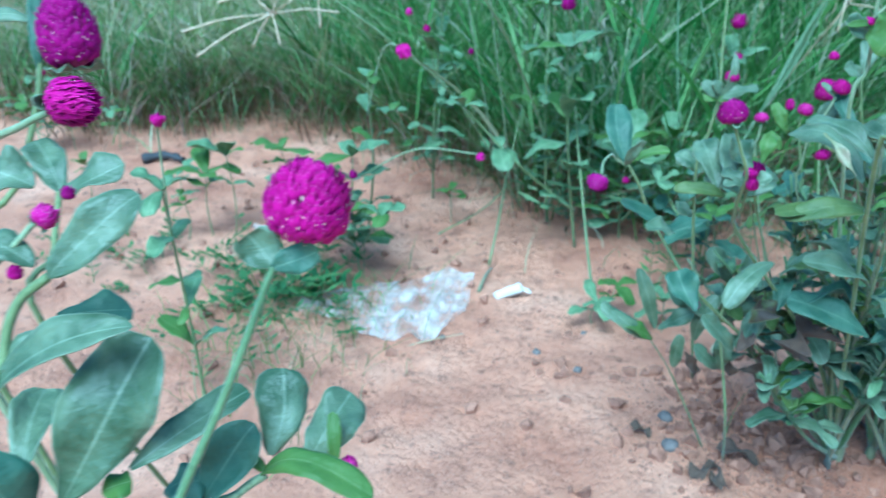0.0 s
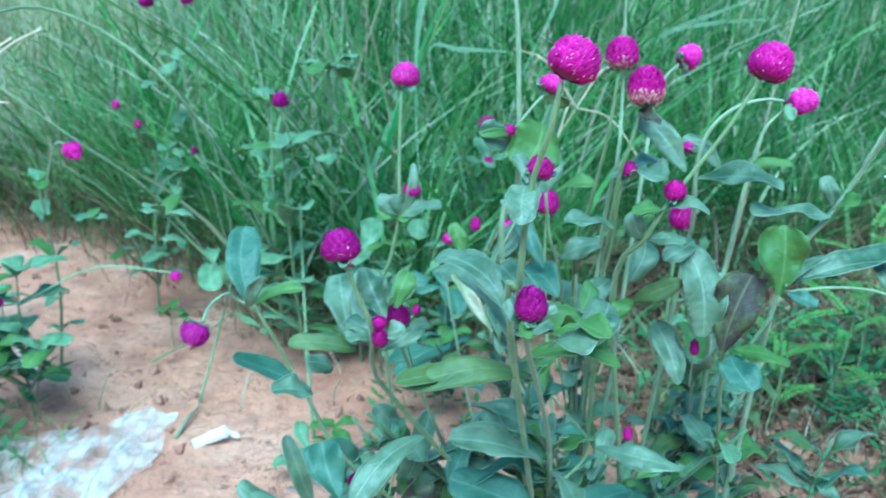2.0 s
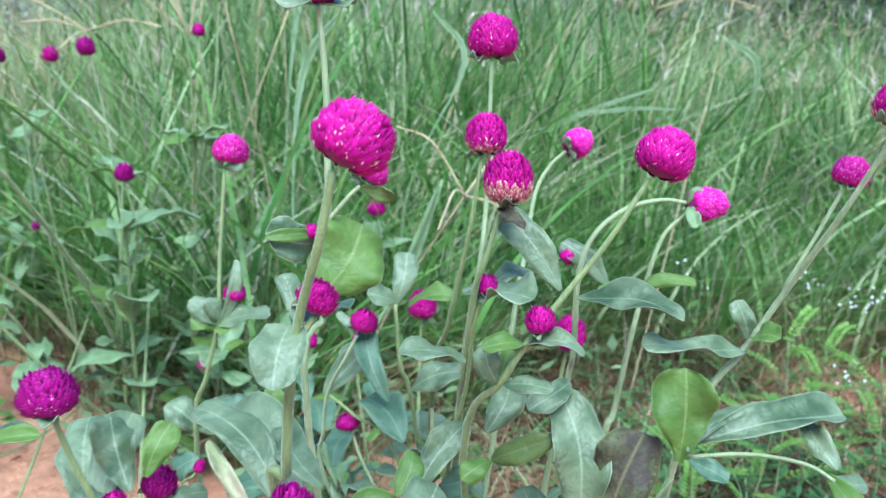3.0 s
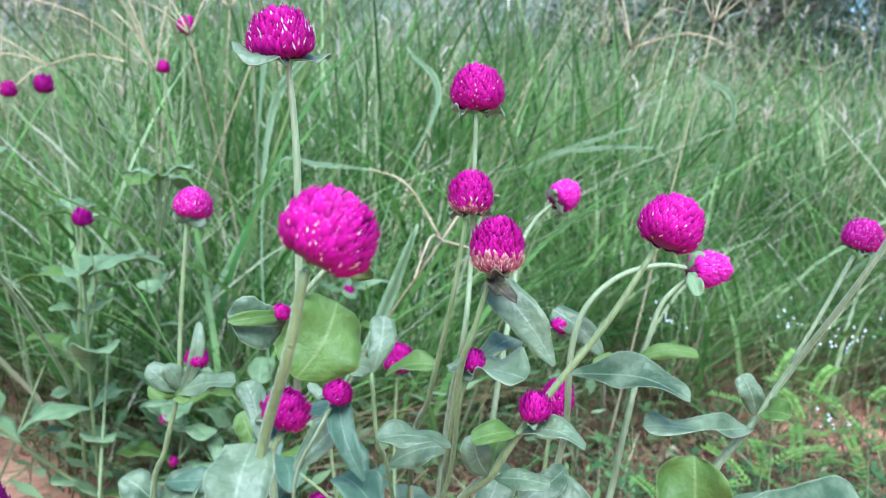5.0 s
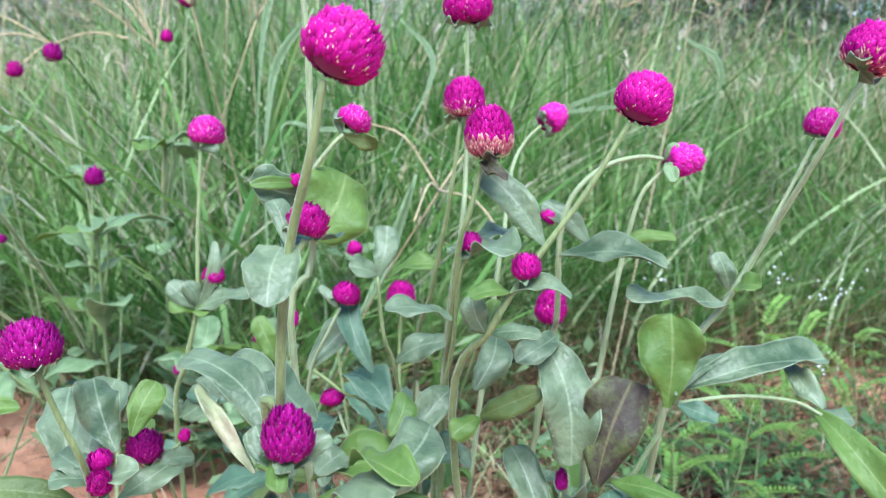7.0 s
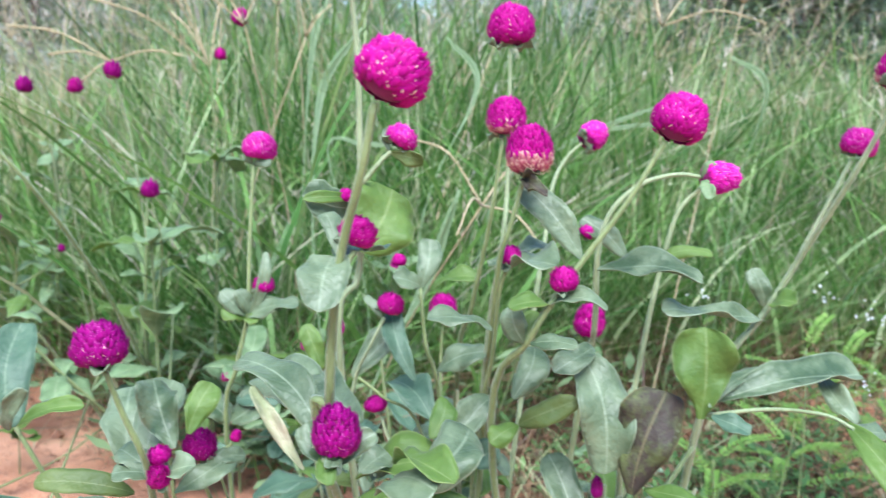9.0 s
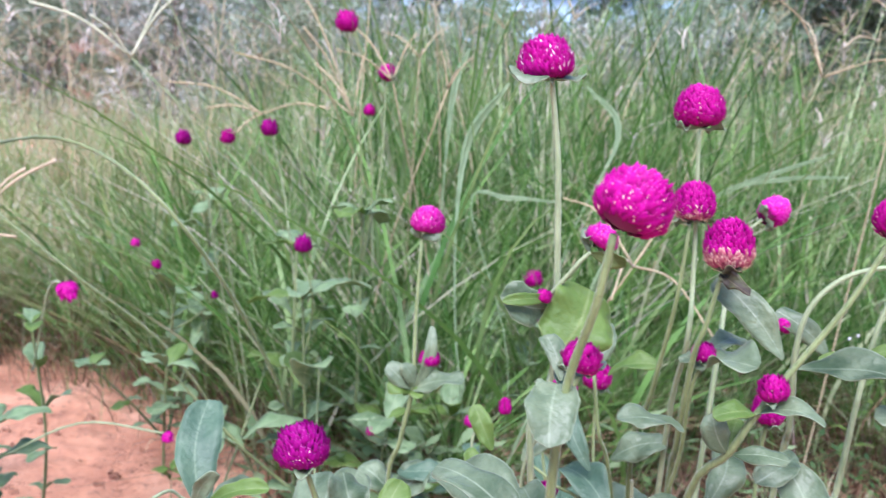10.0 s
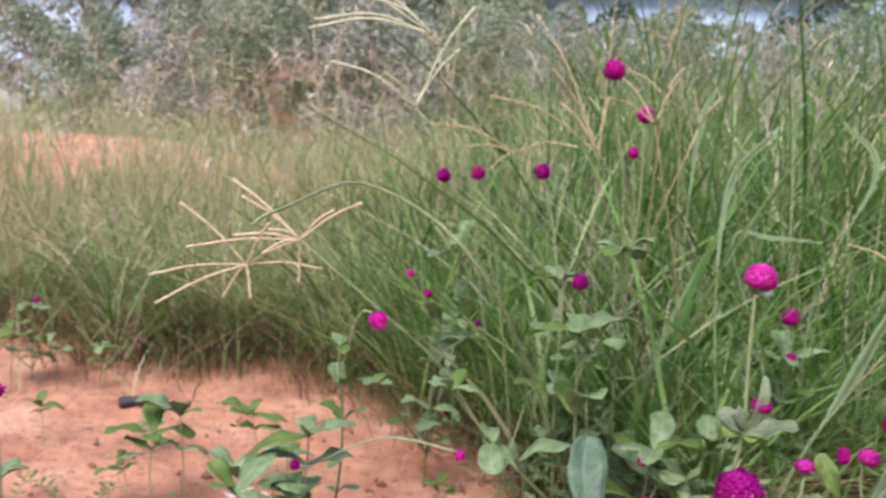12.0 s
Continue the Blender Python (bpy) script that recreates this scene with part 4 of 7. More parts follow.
back_plant = thing("globe_amaranth", (0.4850, 0.7860, 0.0000), "bushy globe amaranth with many upright magenta heads", "flowering plant", "globe amaranths")
stem(back_plant, [(0.4715, 0.7562, 0.5662), (0.4730, 0.7539, 0.5268), (0.4743, 0.7506, 0.4819), (0.4706, 0.7407, 0.4490), (0.4744, 0.7691, 0.3807), (0.4820, 0.8000, 0.1700), (0.4850, 0.7860, -0.0100)], 0.0011, 0.0020, STEM_PALE)
head(back_plant, (0.4721, 0.7605, 0.5787), (-0.0543, 0.0899, 0.9945), 0.0300, 0.0259, label="upright magenta globe over curled grey bracts")
stem(back_plant, [(0.4684, 0.7480, 0.5136), (0.4655, 0.7507, 0.4669), (0.4625, 0.7673, 0.4097), (0.4635, 0.7954, 0.3349), (0.4850, 0.7860, -0.0100)], 0.0011, 0.0020)
head(back_plant, (0.4704, 0.7497, 0.5259), (-0.0382, 0.0881, 0.9954), 0.0247, 0.0241, "ageing")
stem(back_plant, [(0.4630, 0.6861, 0.4965), (0.4578, 0.6869, 0.4696), (0.4554, 0.6926, 0.4513), (0.4595, 0.7131, 0.3976), (0.4651, 0.7333, 0.3440), (0.4850, 0.7860, -0.0100)], 0.0012, 0.0022)
head(back_plant, (0.4655, 0.6869, 0.5101), (-0.0519, 0.0383, 0.9979), 0.0261, 0.0278, "faded", label="ageing globe, straw-coloured below, magenta crown")
leaf(back_plant, (0.4630, 0.6861, 0.4965), (0.4699, 0.6691, 0.4894), 0.0083, (-0.6040, -0.5054, 0.6162), "brown", fold=0.5, wave=0.2, name="bract")
stem(back_plant, [(0.5580, 0.8499, 0.5113), (0.5470, 0.8498, 0.4997), (0.5363, 0.8439, 0.4800), (0.5284, 0.8286, 0.4424), (0.5173, 0.8103, 0.3834), (0.4850, 0.7860, -0.0100)], 0.0011, 0.0019, STEM_PALE)
head(back_plant, (0.5664, 0.8508, 0.5173), (0.7323, 0.4744, 0.4886), 0.0216, 0.0232, "pale", label="small pink head bent over on a curved stalk")
head(back_plant, (0.4624, 0.6963, 0.4537), (-0.0912, -0.1086, 0.9899), 0.0127, 0.0093)
stem(back_plant, [(0.4613, 0.6957, 0.4485), (0.4584, 0.6988, 0.4323), (0.4610, 0.7116, 0.3917), (0.4606, 0.7322, 0.3309), (0.4820, 0.7900, 0.1500)], 0.0011, 0.0014)
leaf(back_plant, (0.4591, 0.6959, 0.4463), (0.4785, 0.6708, 0.4543), 0.0276, (-0.4060, -0.0244, 0.9135))
leaf(back_plant, (0.4597, 0.6957, 0.4464), (0.4534, 0.7036, 0.4507), 0.0099, (-0.1009, -0.5437, 0.8332), arch=0.08)
leaf(back_plant, (0.4992, 0.6870, 0.4545), (0.4699, 0.7075, 0.4912), 0.0205, (-0.2544, -0.8302, 0.4960), arch=0.06, fold=0.3, wave=0.05)
leaf(back_plant, (0.4633, 0.7006, 0.4499), (0.4948, 0.7250, 0.4584), 0.0156, (-0.0383, -0.2862, 0.9574))
leaf(back_plant, (0.4525, 0.6869, 0.4160), (0.4171, 0.6825, 0.4238), 0.0158, (0.2421, -0.2912, 0.9255), arch=0.08, fold=0.2)
head(back_plant, (0.4146, 0.7883, 0.4044), (0.2558, -0.2257, 0.9400), 0.0173, 0.0131)
stem(back_plant, [(0.4110, 0.7878, 0.3960), (0.4041, 0.7888, 0.3797), (0.3962, 0.7971, 0.3554), (0.3952, 0.8027, 0.3272), (0.4019, 0.8131, 0.2796), (0.4820, 0.8300, 0.1000)], 0.0011, 0.0012, STEM_PALE)
leaf(back_plant, (0.4097, 0.7882, 0.3959), (0.3991, 0.7956, 0.4084), 0.0071, (-0.0431, -0.8745, 0.4831), arch=0.08)
head(back_plant, (0.5101, 1.0512, 0.3390), (-0.0164, -0.0273, 0.9995), 0.0300, 0.0290)
stem(back_plant, [(0.5100, 1.0500, 0.3280), (0.5110, 1.0450, 0.2600), (0.5100, 0.9800, 0.1300), (0.5050, 0.8500, -0.0050)], 0.0013, 0.0018)
stem(back_plant, [(0.4348, 0.7970, 0.4135), (0.4406, 0.7933, 0.3741), (0.4529, 0.7990, 0.3379), (0.4920, 0.8200, 0.1500)], 0.0012, 0.0014)
leaf(back_plant, (0.4351, 0.7969, 0.4135), (0.4429, 0.8110, 0.4444), 0.0180, (-0.1571, -0.8831, 0.4422), arch=0.08)
leaf(back_plant, (0.4351, 0.7972, 0.4152), (0.4164, 0.7931, 0.4214), 0.0175, (0.3543, -0.7254, 0.5901), arch=0.08)
leaf(back_plant, (0.4406, 0.7851, 0.4154), (0.4653, 0.7699, 0.4279), 0.0147, (-0.5674, -0.2870, 0.7718), "bright", arch=0.15, fold=0.4)
head(back_plant, (0.4340, 0.9145, 0.3500), (0.2325, -0.1044, 0.9670), 0.0170, 0.0125, "pale", bracts=False)
stem(back_plant, [(0.4310, 0.9150, 0.3450), (0.4330, 0.9130, 0.3100), (0.4600, 0.8800, 0.1500), (0.4950, 0.8300, 0.0000)], 0.0011, 0.0014)
leaf(back_plant, (0.3938, 0.7975, 0.3535), (0.4248, 0.8051, 0.3851), 0.0210, (-0.2979, -0.8189, 0.4905), arch=0.06, fold=0.3)
head(back_plant, (0.4087, 0.7902, 0.3370), (-0.1724, 0.0037, 0.9850), 0.0149, 0.0085)
stem(back_plant, [(0.4122, 0.7880, 0.3303), (0.4171, 0.7840, 0.3167), (0.4269, 0.7779, 0.2982)], 0.0009, 0.0010, STEM_PALE)
stem(back_plant, [(0.3960, 0.7869, 0.3570), (0.4112, 0.7806, 0.3460), (0.4403, 0.7774, 0.3164), (0.4820, 0.8000, 0.1500)], 0.0010, 0.0011)
head(back_plant, (0.3712, 0.8673, 0.3541), (0.0615, 0.0574, 0.9965), 0.0150, 0.0095, "pale")
stem(back_plant, [(0.3720, 0.8661, 0.3488), (0.3699, 0.8643, 0.3358), (0.3733, 0.8649, 0.2874), (0.4320, 0.8500, 0.0200)], 0.0011, 0.0011, STEM_PALE)
leaf(back_plant, (0.3750, 0.8035, 0.3576), (0.3628, 0.8120, 0.3846), 0.0149, (-0.0594, -0.9599, 0.2739), "bright", arch=0.05, fold=0.3)
leaf(back_plant, (0.3718, 0.8012, 0.3400), (0.3597, 0.8077, 0.3566), 0.0128, (0.0452, -0.9186, 0.3926), "bright", arch=0.08)
head(back_plant, (0.3868, 0.8353, 0.3762), (-0.0110, 0.1852, 0.9826), 0.0090, 0.0127, bracts=False, florets=False)
head(back_plant, (0.4296, 0.8526, 0.4210), (-0.0110, 0.1852, 0.9826), 0.0101, 0.0085, bracts=False, florets=False)
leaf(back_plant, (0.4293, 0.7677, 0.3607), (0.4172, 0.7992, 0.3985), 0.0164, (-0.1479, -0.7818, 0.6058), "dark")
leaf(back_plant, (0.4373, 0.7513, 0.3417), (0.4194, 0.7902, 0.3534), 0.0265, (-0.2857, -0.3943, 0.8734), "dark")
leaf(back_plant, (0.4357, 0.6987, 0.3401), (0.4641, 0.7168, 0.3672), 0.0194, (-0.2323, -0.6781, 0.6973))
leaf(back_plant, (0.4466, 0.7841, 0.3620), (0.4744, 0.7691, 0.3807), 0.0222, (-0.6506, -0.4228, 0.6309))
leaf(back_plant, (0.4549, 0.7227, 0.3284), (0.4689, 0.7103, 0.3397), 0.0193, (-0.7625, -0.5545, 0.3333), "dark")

side_plant = thing("globe_amaranth", (0.5080, 0.7680, 0.0000), "globe amaranth with arching flower stalks and broad drooping leaves", "flowering plant", "globe amaranths")
stem(side_plant, [(0.5142, 0.6369, 0.5197), (0.4988, 0.6380, 0.4906), (0.4810, 0.6419, 0.4617), (0.4686, 0.6447, 0.4407), (0.4600, 0.6487, 0.4209), (0.4530, 0.6779, 0.3681), (0.5020, 0.7400, 0.1500), (0.5080, 0.7680, -0.0100)], 0.0012, 0.0023)
head(side_plant, (0.5209, 0.6370, 0.5305), (0.4263, 0.1562, 0.8910), 0.0279, 0.0238, bracts=False, label="round magenta globe on a long slanting stalk")
stem(side_plant, [(0.5738, 0.7019, 0.5001), (0.5574, 0.7046, 0.5008), (0.5382, 0.7087, 0.4936), (0.5227, 0.7099, 0.4769), (0.5185, 0.7117, 0.4516), (0.5235, 0.7181, 0.4082), (0.5239, 0.7296, 0.3569), (0.5080, 0.7680, -0.0100)], 0.0011, 0.0020, STEM_PALE)
stem(side_plant, [(0.5747, 0.7059, 0.4945), (0.5625, 0.7067, 0.4800), (0.5562, 0.7066, 0.4530), (0.5496, 0.7027, 0.4218), (0.5447, 0.7016, 0.3798), (0.5433, 0.7069, 0.3493), (0.5770, 0.7800, 0.1200), (0.5080, 0.7680, -0.0100)], 0.0011, 0.0023, STEM_PALE)
head(side_plant, (0.5815, 0.6998, 0.5006), (0.9923, 0.0371, 0.1183), 0.0191, 0.0246, "pale", bracts=False, label="pink head turned sideways on an arched stalk")
leaf(side_plant, (0.5715, 0.7004, 0.4999), (0.5747, 0.6960, 0.5094), 0.0061, (-0.6801, -0.7248, -0.1100), "soft", name="bract")
leaf(side_plant, (0.5716, 0.7002, 0.4987), (0.5711, 0.6880, 0.4895), 0.0078, (-0.5954, -0.4686, 0.6527), "soft", name="bract")
head(side_plant, (0.4718, 0.6396, 0.4526), (-0.1724, 0.0037, 0.9850), 0.0138, 0.0117)
head(side_plant, (0.5683, 0.8292, 0.3839), (0.1109, 0.0434, 0.9929), 0.0240, 0.0275, label="plump magenta head under a leaf")
stem(side_plant, [(0.5670, 0.8290, 0.3720), (0.5640, 0.8280, 0.3400), (0.5580, 0.8150, 0.2600), (0.5480, 0.7900, 0.0500)], 0.0014, 0.0017)
head(side_plant, (0.5143, 0.7205, 0.4643), (0.5860, -0.1315, 0.7995), 0.0088, 0.0069, florets=False)
leaf(side_plant, (0.4674, 0.6448, 0.4393), (0.4464, 0.6403, 0.4400), 0.0118, (0.1179, -0.4221, 0.8988), "bright", arch=0.16, fold=0.4)
leaf(side_plant, (0.4674, 0.6448, 0.4393), (0.4853, 0.6194, 0.4439), 0.0119, (-0.3922, -0.1131, 0.9129), arch=0.12, fold=0.4)
leaf(side_plant, (0.4579, 0.6490, 0.4194), (0.4499, 0.6493, 0.4370), 0.0145, (-0.1767, -0.9820, -0.0674), arch=0.08)
leaf(side_plant, (0.4592, 0.6487, 0.4195), (0.4645, 0.6552, 0.4341), 0.0106, (-0.2741, -0.8378, 0.4721), "bright", arch=0.08)
leaf(side_plant, (0.4589, 0.6438, 0.4210), (0.4763, 0.6291, 0.4255), 0.0112, (-0.5107, -0.3689, 0.7766), arch=0.08)
leaf(side_plant, (0.5372, 0.7115, 0.4503), (0.5118, 0.7228, 0.4725), 0.0151, (-0.1409, -0.9381, 0.3163), arch=0.06, fold=0.3)
leaf(side_plant, (0.5126, 0.6968, 0.4475), (0.5491, 0.6502, 0.4514), 0.0216, (-0.3901, -0.2327, 0.8909), arch=0.05, fold=0.2)
leaf(side_plant, (0.5493, 0.7068, 0.4434), (0.5284, 0.7034, 0.4501), 0.0134, (0.3093, -0.7513, 0.5830), "bright", arch=0.08)
leaf(side_plant, (0.5492, 0.7079, 0.4495), (0.5770, 0.6916, 0.4607), 0.0096, (-0.5511, -0.4598, 0.6963), "bright")
leaf(side_plant, (0.4967, 0.6730, 0.4089), (0.5029, 0.6402, 0.3548), 0.0307, (-0.3275, -0.8233, 0.4636), arch=0.16, fold=0.15, wave=0.1)
leaf(side_plant, (0.5036, 0.6714, 0.4107), (0.4773, 0.6563, 0.4029), 0.0149, (0.0394, -0.5119, 0.8581))
leaf(side_plant, (0.4668, 0.6739, 0.3681), (0.4867, 0.6512, 0.3895), 0.0152, (-0.8282, -0.5145, 0.2220), "olive")
leaf(side_plant, (0.4668, 0.6738, 0.3676), (0.4503, 0.6670, 0.3622), 0.0146, (0.0166, -0.6395, 0.7686), "bright", arch=0.08)
leaf(side_plant, (0.4639, 0.6772, 0.3815), (0.4812, 0.6978, 0.4049), 0.0211, (-0.1873, -0.6654, 0.7226), arch=0.08)
leaf(side_plant, (0.4915, 0.6692, 0.3804), (0.5081, 0.6642, 0.3786), 0.0103, (-0.0458, -0.4648, 0.8842), arch=0.08)
head(side_plant, (0.5069, 0.6572, 0.3391), (-0.0110, 0.1852, 0.9826), 0.0063, 0.0126, "purple", bracts=False, florets=False)
stem(side_plant, [(0.5064, 0.6563, 0.3334), (0.5127, 0.6701, 0.3036)], 0.0008, 0.0007)
leaf(side_plant, (0.4978, 0.6550, 0.3132), (0.4891, 0.6847, 0.3464), 0.0200, (-0.2610, -0.7522, 0.6050))

right_plant = thing("globe_amaranth", (0.5180, 0.7460, 0.0000), "globe amaranth with long slanting stalks and broad fresh leaves", "flowering plant", "globe amaranths")
stem(right_plant, [(0.6284, 0.6293, 0.5448), (0.6212, 0.6450, 0.5048), (0.6168, 0.6739, 0.4545), (0.6025, 0.6777, 0.4246), (0.5865, 0.6781, 0.4025), (0.5745, 0.6828, 0.3525), (0.5720, 0.7200, 0.1200), (0.5180, 0.7460, -0.0100)], 0.0012, 0.0025, STEM_PALE)
head(right_plant, (0.6324, 0.6289, 0.5601), (0.3696, -0.0443, 0.9281), 0.0297, 0.0251, "ageing")
stem(right_plant, [(0.6425, 0.6726, 0.5152), (0.6292, 0.6713, 0.4878), (0.6182, 0.6745, 0.4597)], 0.0011, 0.0009, STEM_PALE)
head(right_plant, (0.6471, 0.6740, 0.5243), (0.1856, -0.0923, 0.9783), 0.0198, 0.0156, "pale", label="fading pink head on a thin slanting stalk")
leaf(right_plant, (0.5446, 0.6290, 0.3870), (0.5446, 0.6342, 0.4318), 0.0342, (-0.5187, -0.8494, 0.0973), "bright", arch=0.04, fold=0.2, wave=0.1, blunt=1.2, foot=1.35)
leaf(right_plant, (0.5126, 0.6309, 0.3479), (0.5269, 0.6331, 0.3991), 0.0380, (-0.5100, -0.8411, 0.1800), "brown", arch=0.06, fold=0.2, wave=0.08, blunt=1.25)
leaf(right_plant, (0.6055, 0.6769, 0.4248), (0.5365, 0.6659, 0.4310), 0.0162, (0.1368, -0.3274, 0.9349), arch=0.08, fold=0.3, wave=0.1)
leaf(right_plant, (0.6024, 0.6740, 0.4334), (0.5929, 0.6752, 0.4537), 0.0128, (-0.2778, -0.9578, -0.0739), arch=0.08)
leaf(right_plant, (0.6053, 0.6735, 0.4350), (0.6090, 0.6576, 0.4403), 0.0166, (-0.6608, 0.0947, 0.7446), "bright", arch=0.08)
leaf(right_plant, (0.5457, 0.6249, 0.3947), (0.6002, 0.6436, 0.4083), 0.0104, (-0.1162, -0.3386, 0.9337))
leaf(right_plant, (0.5537, 0.6331, 0.3942), (0.6353, 0.6339, 0.4091), 0.0239, (-0.1572, -0.4338, 0.8872), arch=0.12, fold=0.3, wave=0.08)
leaf(right_plant, (0.6168, 0.6383, 0.4051), (0.6124, 0.6057, 0.3931), 0.0110, (-0.5192, -0.2324, 0.8225), arch=0.15, fold=0.5, wave=0.1)
leaf(right_plant, (0.5471, 0.6237, 0.3906), (0.5592, 0.6091, 0.3874), 0.0110, (-0.4309, -0.5186, 0.7385), "dark", arch=0.08)
stem(right_plant, [(0.5498, 0.6329, 0.3873), (0.5727, 0.6175, 0.3958), (0.5882, 0.5980, 0.4003), (0.5948, 0.5852, 0.3983)], 0.0012, 0.0008, STEM_PALE)
leaf(right_plant, (0.5947, 0.5907, 0.3988), (0.5998, 0.5427, 0.3756), 0.0169, (-0.6333, -0.3915, 0.6675), "bright", fold=0.3, wave=0.05)
leaf(right_plant, (0.5936, 0.5856, 0.3982), (0.6117, 0.5853, 0.3962), 0.0102, (0.0908, -0.5017, 0.8603), arch=0.08)
leaf(right_plant, (0.5213, 0.6339, 0.3493), (0.5446, 0.6068, 0.3524), 0.0138, (-0.3677, -0.2129, 0.9052), "bright")
leaf(right_plant, (0.5201, 0.6333, 0.3438), (0.5199, 0.6001, 0.3358), 0.0242, (-0.2695, -0.2261, 0.9361), "dark")
stem(right_plant, [(0.5745, 0.6822, 0.3494), (0.5485, 0.6653, 0.3324), (0.5252, 0.6507, 0.3318), (0.5770, 0.7200, 0.1500)], 0.0014, 0.0014)

slim_plant = thing("globe_amaranth", (0.3350, 0.9000, 0.0000), "slim globe amaranth with one head on a bare stalk", "flowering plant", "globe amaranths")
stem(slim_plant, [(0.3270, 0.8876, 0.4817), (0.3257, 0.8802, 0.4225), (0.3255, 0.8735, 0.3745), (0.3191, 0.8735, 0.3362), (0.3133, 0.8846, 0.2737), (0.3470, 0.9200, -0.0100)], 0.0012, 0.0020)
head(slim_plant, (0.3305, 0.8889, 0.4940), (0.1109, 0.0434, 0.9929), 0.0261, 0.0208, "pale", bracts=False, label="flat-topped pink head on a bare stalk")
leaf(slim_plant, (0.3259, 0.8880, 0.4820), (0.3380, 0.8796, 0.4839), 0.0080, (-0.5728, -0.7683, 0.2858), arch=0.08, name="bract")
leaf(slim_plant, (0.3259, 0.8880, 0.4820), (0.3196, 0.8858, 0.4891), 0.0070, (0.3219, -0.9467, -0.0094), arch=0.08, name="bract")
head(slim_plant, (0.3365, 0.8725, 0.3973), (-0.0164, -0.0273, 0.9995), 0.0155, 0.0116)
leaf(slim_plant, (0.3255, 0.8735, 0.3745), (0.3078, 0.8713, 0.3928), 0.0167, (0.4642, -0.8134, 0.3507), arch=0.08)
leaf(slim_plant, (0.3255, 0.8732, 0.3733), (0.3080, 0.8688, 0.3797), 0.0168, (0.4051, -0.5678, 0.7165), "bright", arch=0.08)
leaf(slim_plant, (0.3262, 0.8733, 0.3745), (0.3593, 0.8559, 0.3885), 0.0200, (-0.5231, -0.3802, 0.7628), arch=0.08)
leaf(slim_plant, (0.3270, 0.8731, 0.3746), (0.3369, 0.8683, 0.4209), 0.0099, (-0.0884, -0.9926, -0.0836), arch=0.08)
leaf(slim_plant, (0.3255, 0.8732, 0.3733), (0.3319, 0.8609, 0.3737), 0.0142, (-0.4027, -0.1801, 0.8974), "bright", arch=0.08)
leaf(slim_plant, (0.3262, 0.8733, 0.3745), (0.3189, 0.8683, 0.3935), 0.0136, (0.4686, -0.8821, -0.0471), arch=0.08)
leaf(slim_plant, (0.3152, 0.8821, 0.2917), (0.2918, 0.8921, 0.3099), 0.0267, (0.2449, -0.6829, 0.6882), arch=0.08)
leaf(slim_plant, (0.3160, 0.8819, 0.2917), (0.3421, 0.8785, 0.3131), 0.0292, (-0.5419, -0.6255, 0.5613), arch=0.08)
leaf(slim_plant, (0.3147, 0.8786, 0.2719), (0.2963, 0.8814, 0.2589), 0.0245, (-0.5274, -0.5772, 0.6234), "dark", arch=0.08)
leaf(slim_plant, (0.3189, 0.8841, 0.3077), (0.3537, 0.8754, 0.3138), 0.0199, (-0.2736, -0.5278, 0.8041), "dark", arch=0.08)

near_plant = thing("globe_amaranth", (-0.0600, 0.3000, 0.0000), "leafy globe amaranth with broad blue-green leaves", "flowering plant", "globe amaranths")
stem(near_plant, [(0.0095, 0.2116, 0.4888), (0.0024, 0.2035, 0.4712), (-0.0068, 0.1937, 0.4500), (-0.0180, 0.1830, 0.4271), (-0.0365, 0.1727, 0.3837), (-0.0550, 0.2900, 0.1200), (-0.0600, 0.3000, -0.0100)], 0.0011, 0.0019, STEM_DEEP)
head(near_plant, (0.0202, 0.2197, 0.5059), (0.2715, 0.1510, 0.9505), 0.0277, 0.0264, bracts=False, label="large magenta globe with cream florets")
leaf(near_plant, (0.0095, 0.2116, 0.4888), (0.0022, 0.2153, 0.4979), 0.0150, (0.1801, -0.8520, 0.4917), arch=-0.12, fold=0.3, name="bract")
leaf(near_plant, (0.0095, 0.2116, 0.4888), (0.0234, 0.2100, 0.4947), 0.0102, (-0.2550, -0.9017, 0.3492), "dark", arch=-0.12, fold=0.3, name="bract")
head(near_plant, (-0.0927, 0.3243, 0.5386), (-0.1561, 0.2925, 0.9434), 0.0253, 0.0320, "purple")
head(near_plant, (-0.0841, 0.2985, 0.5179), (0.9613, -0.2450, -0.1261), 0.0194, 0.0206)
stem(near_plant, [(-0.0910, 0.2970, 0.5151), (-0.1045, 0.2971, 0.5092), (-0.1293, 0.3030, 0.4944), (-0.1475, 0.2822, 0.4493), (-0.0900, 0.3000, 0.2000), (-0.0700, 0.3000, -0.0100)], 0.0013, 0.0022, STEM_PALE)
stem(near_plant, [(-0.1044, 0.3213, 0.5330), (-0.1053, 0.3130, 0.5145), (-0.1136, 0.2990, 0.4837), (-0.1340, 0.2772, 0.4367), (-0.0900, 0.3100, 0.2000)], 0.0012, 0.0016)
leaf(near_plant, (-0.1044, 0.3176, 0.5248), (-0.1061, 0.3313, 0.5558), 0.0068, (0.4312, -0.8164, 0.3842), "dark", arch=0.08)
leaf(near_plant, (-0.1066, 0.3258, 0.5434), (-0.1291, 0.3259, 0.5459), 0.0073, (0.0860, -0.5938, 0.8000), arch=0.08)
head(near_plant, (-0.0717, 0.2398, 0.4941), (0.7084, 0.2036, 0.6758), 0.0081, 0.0074, "pale")
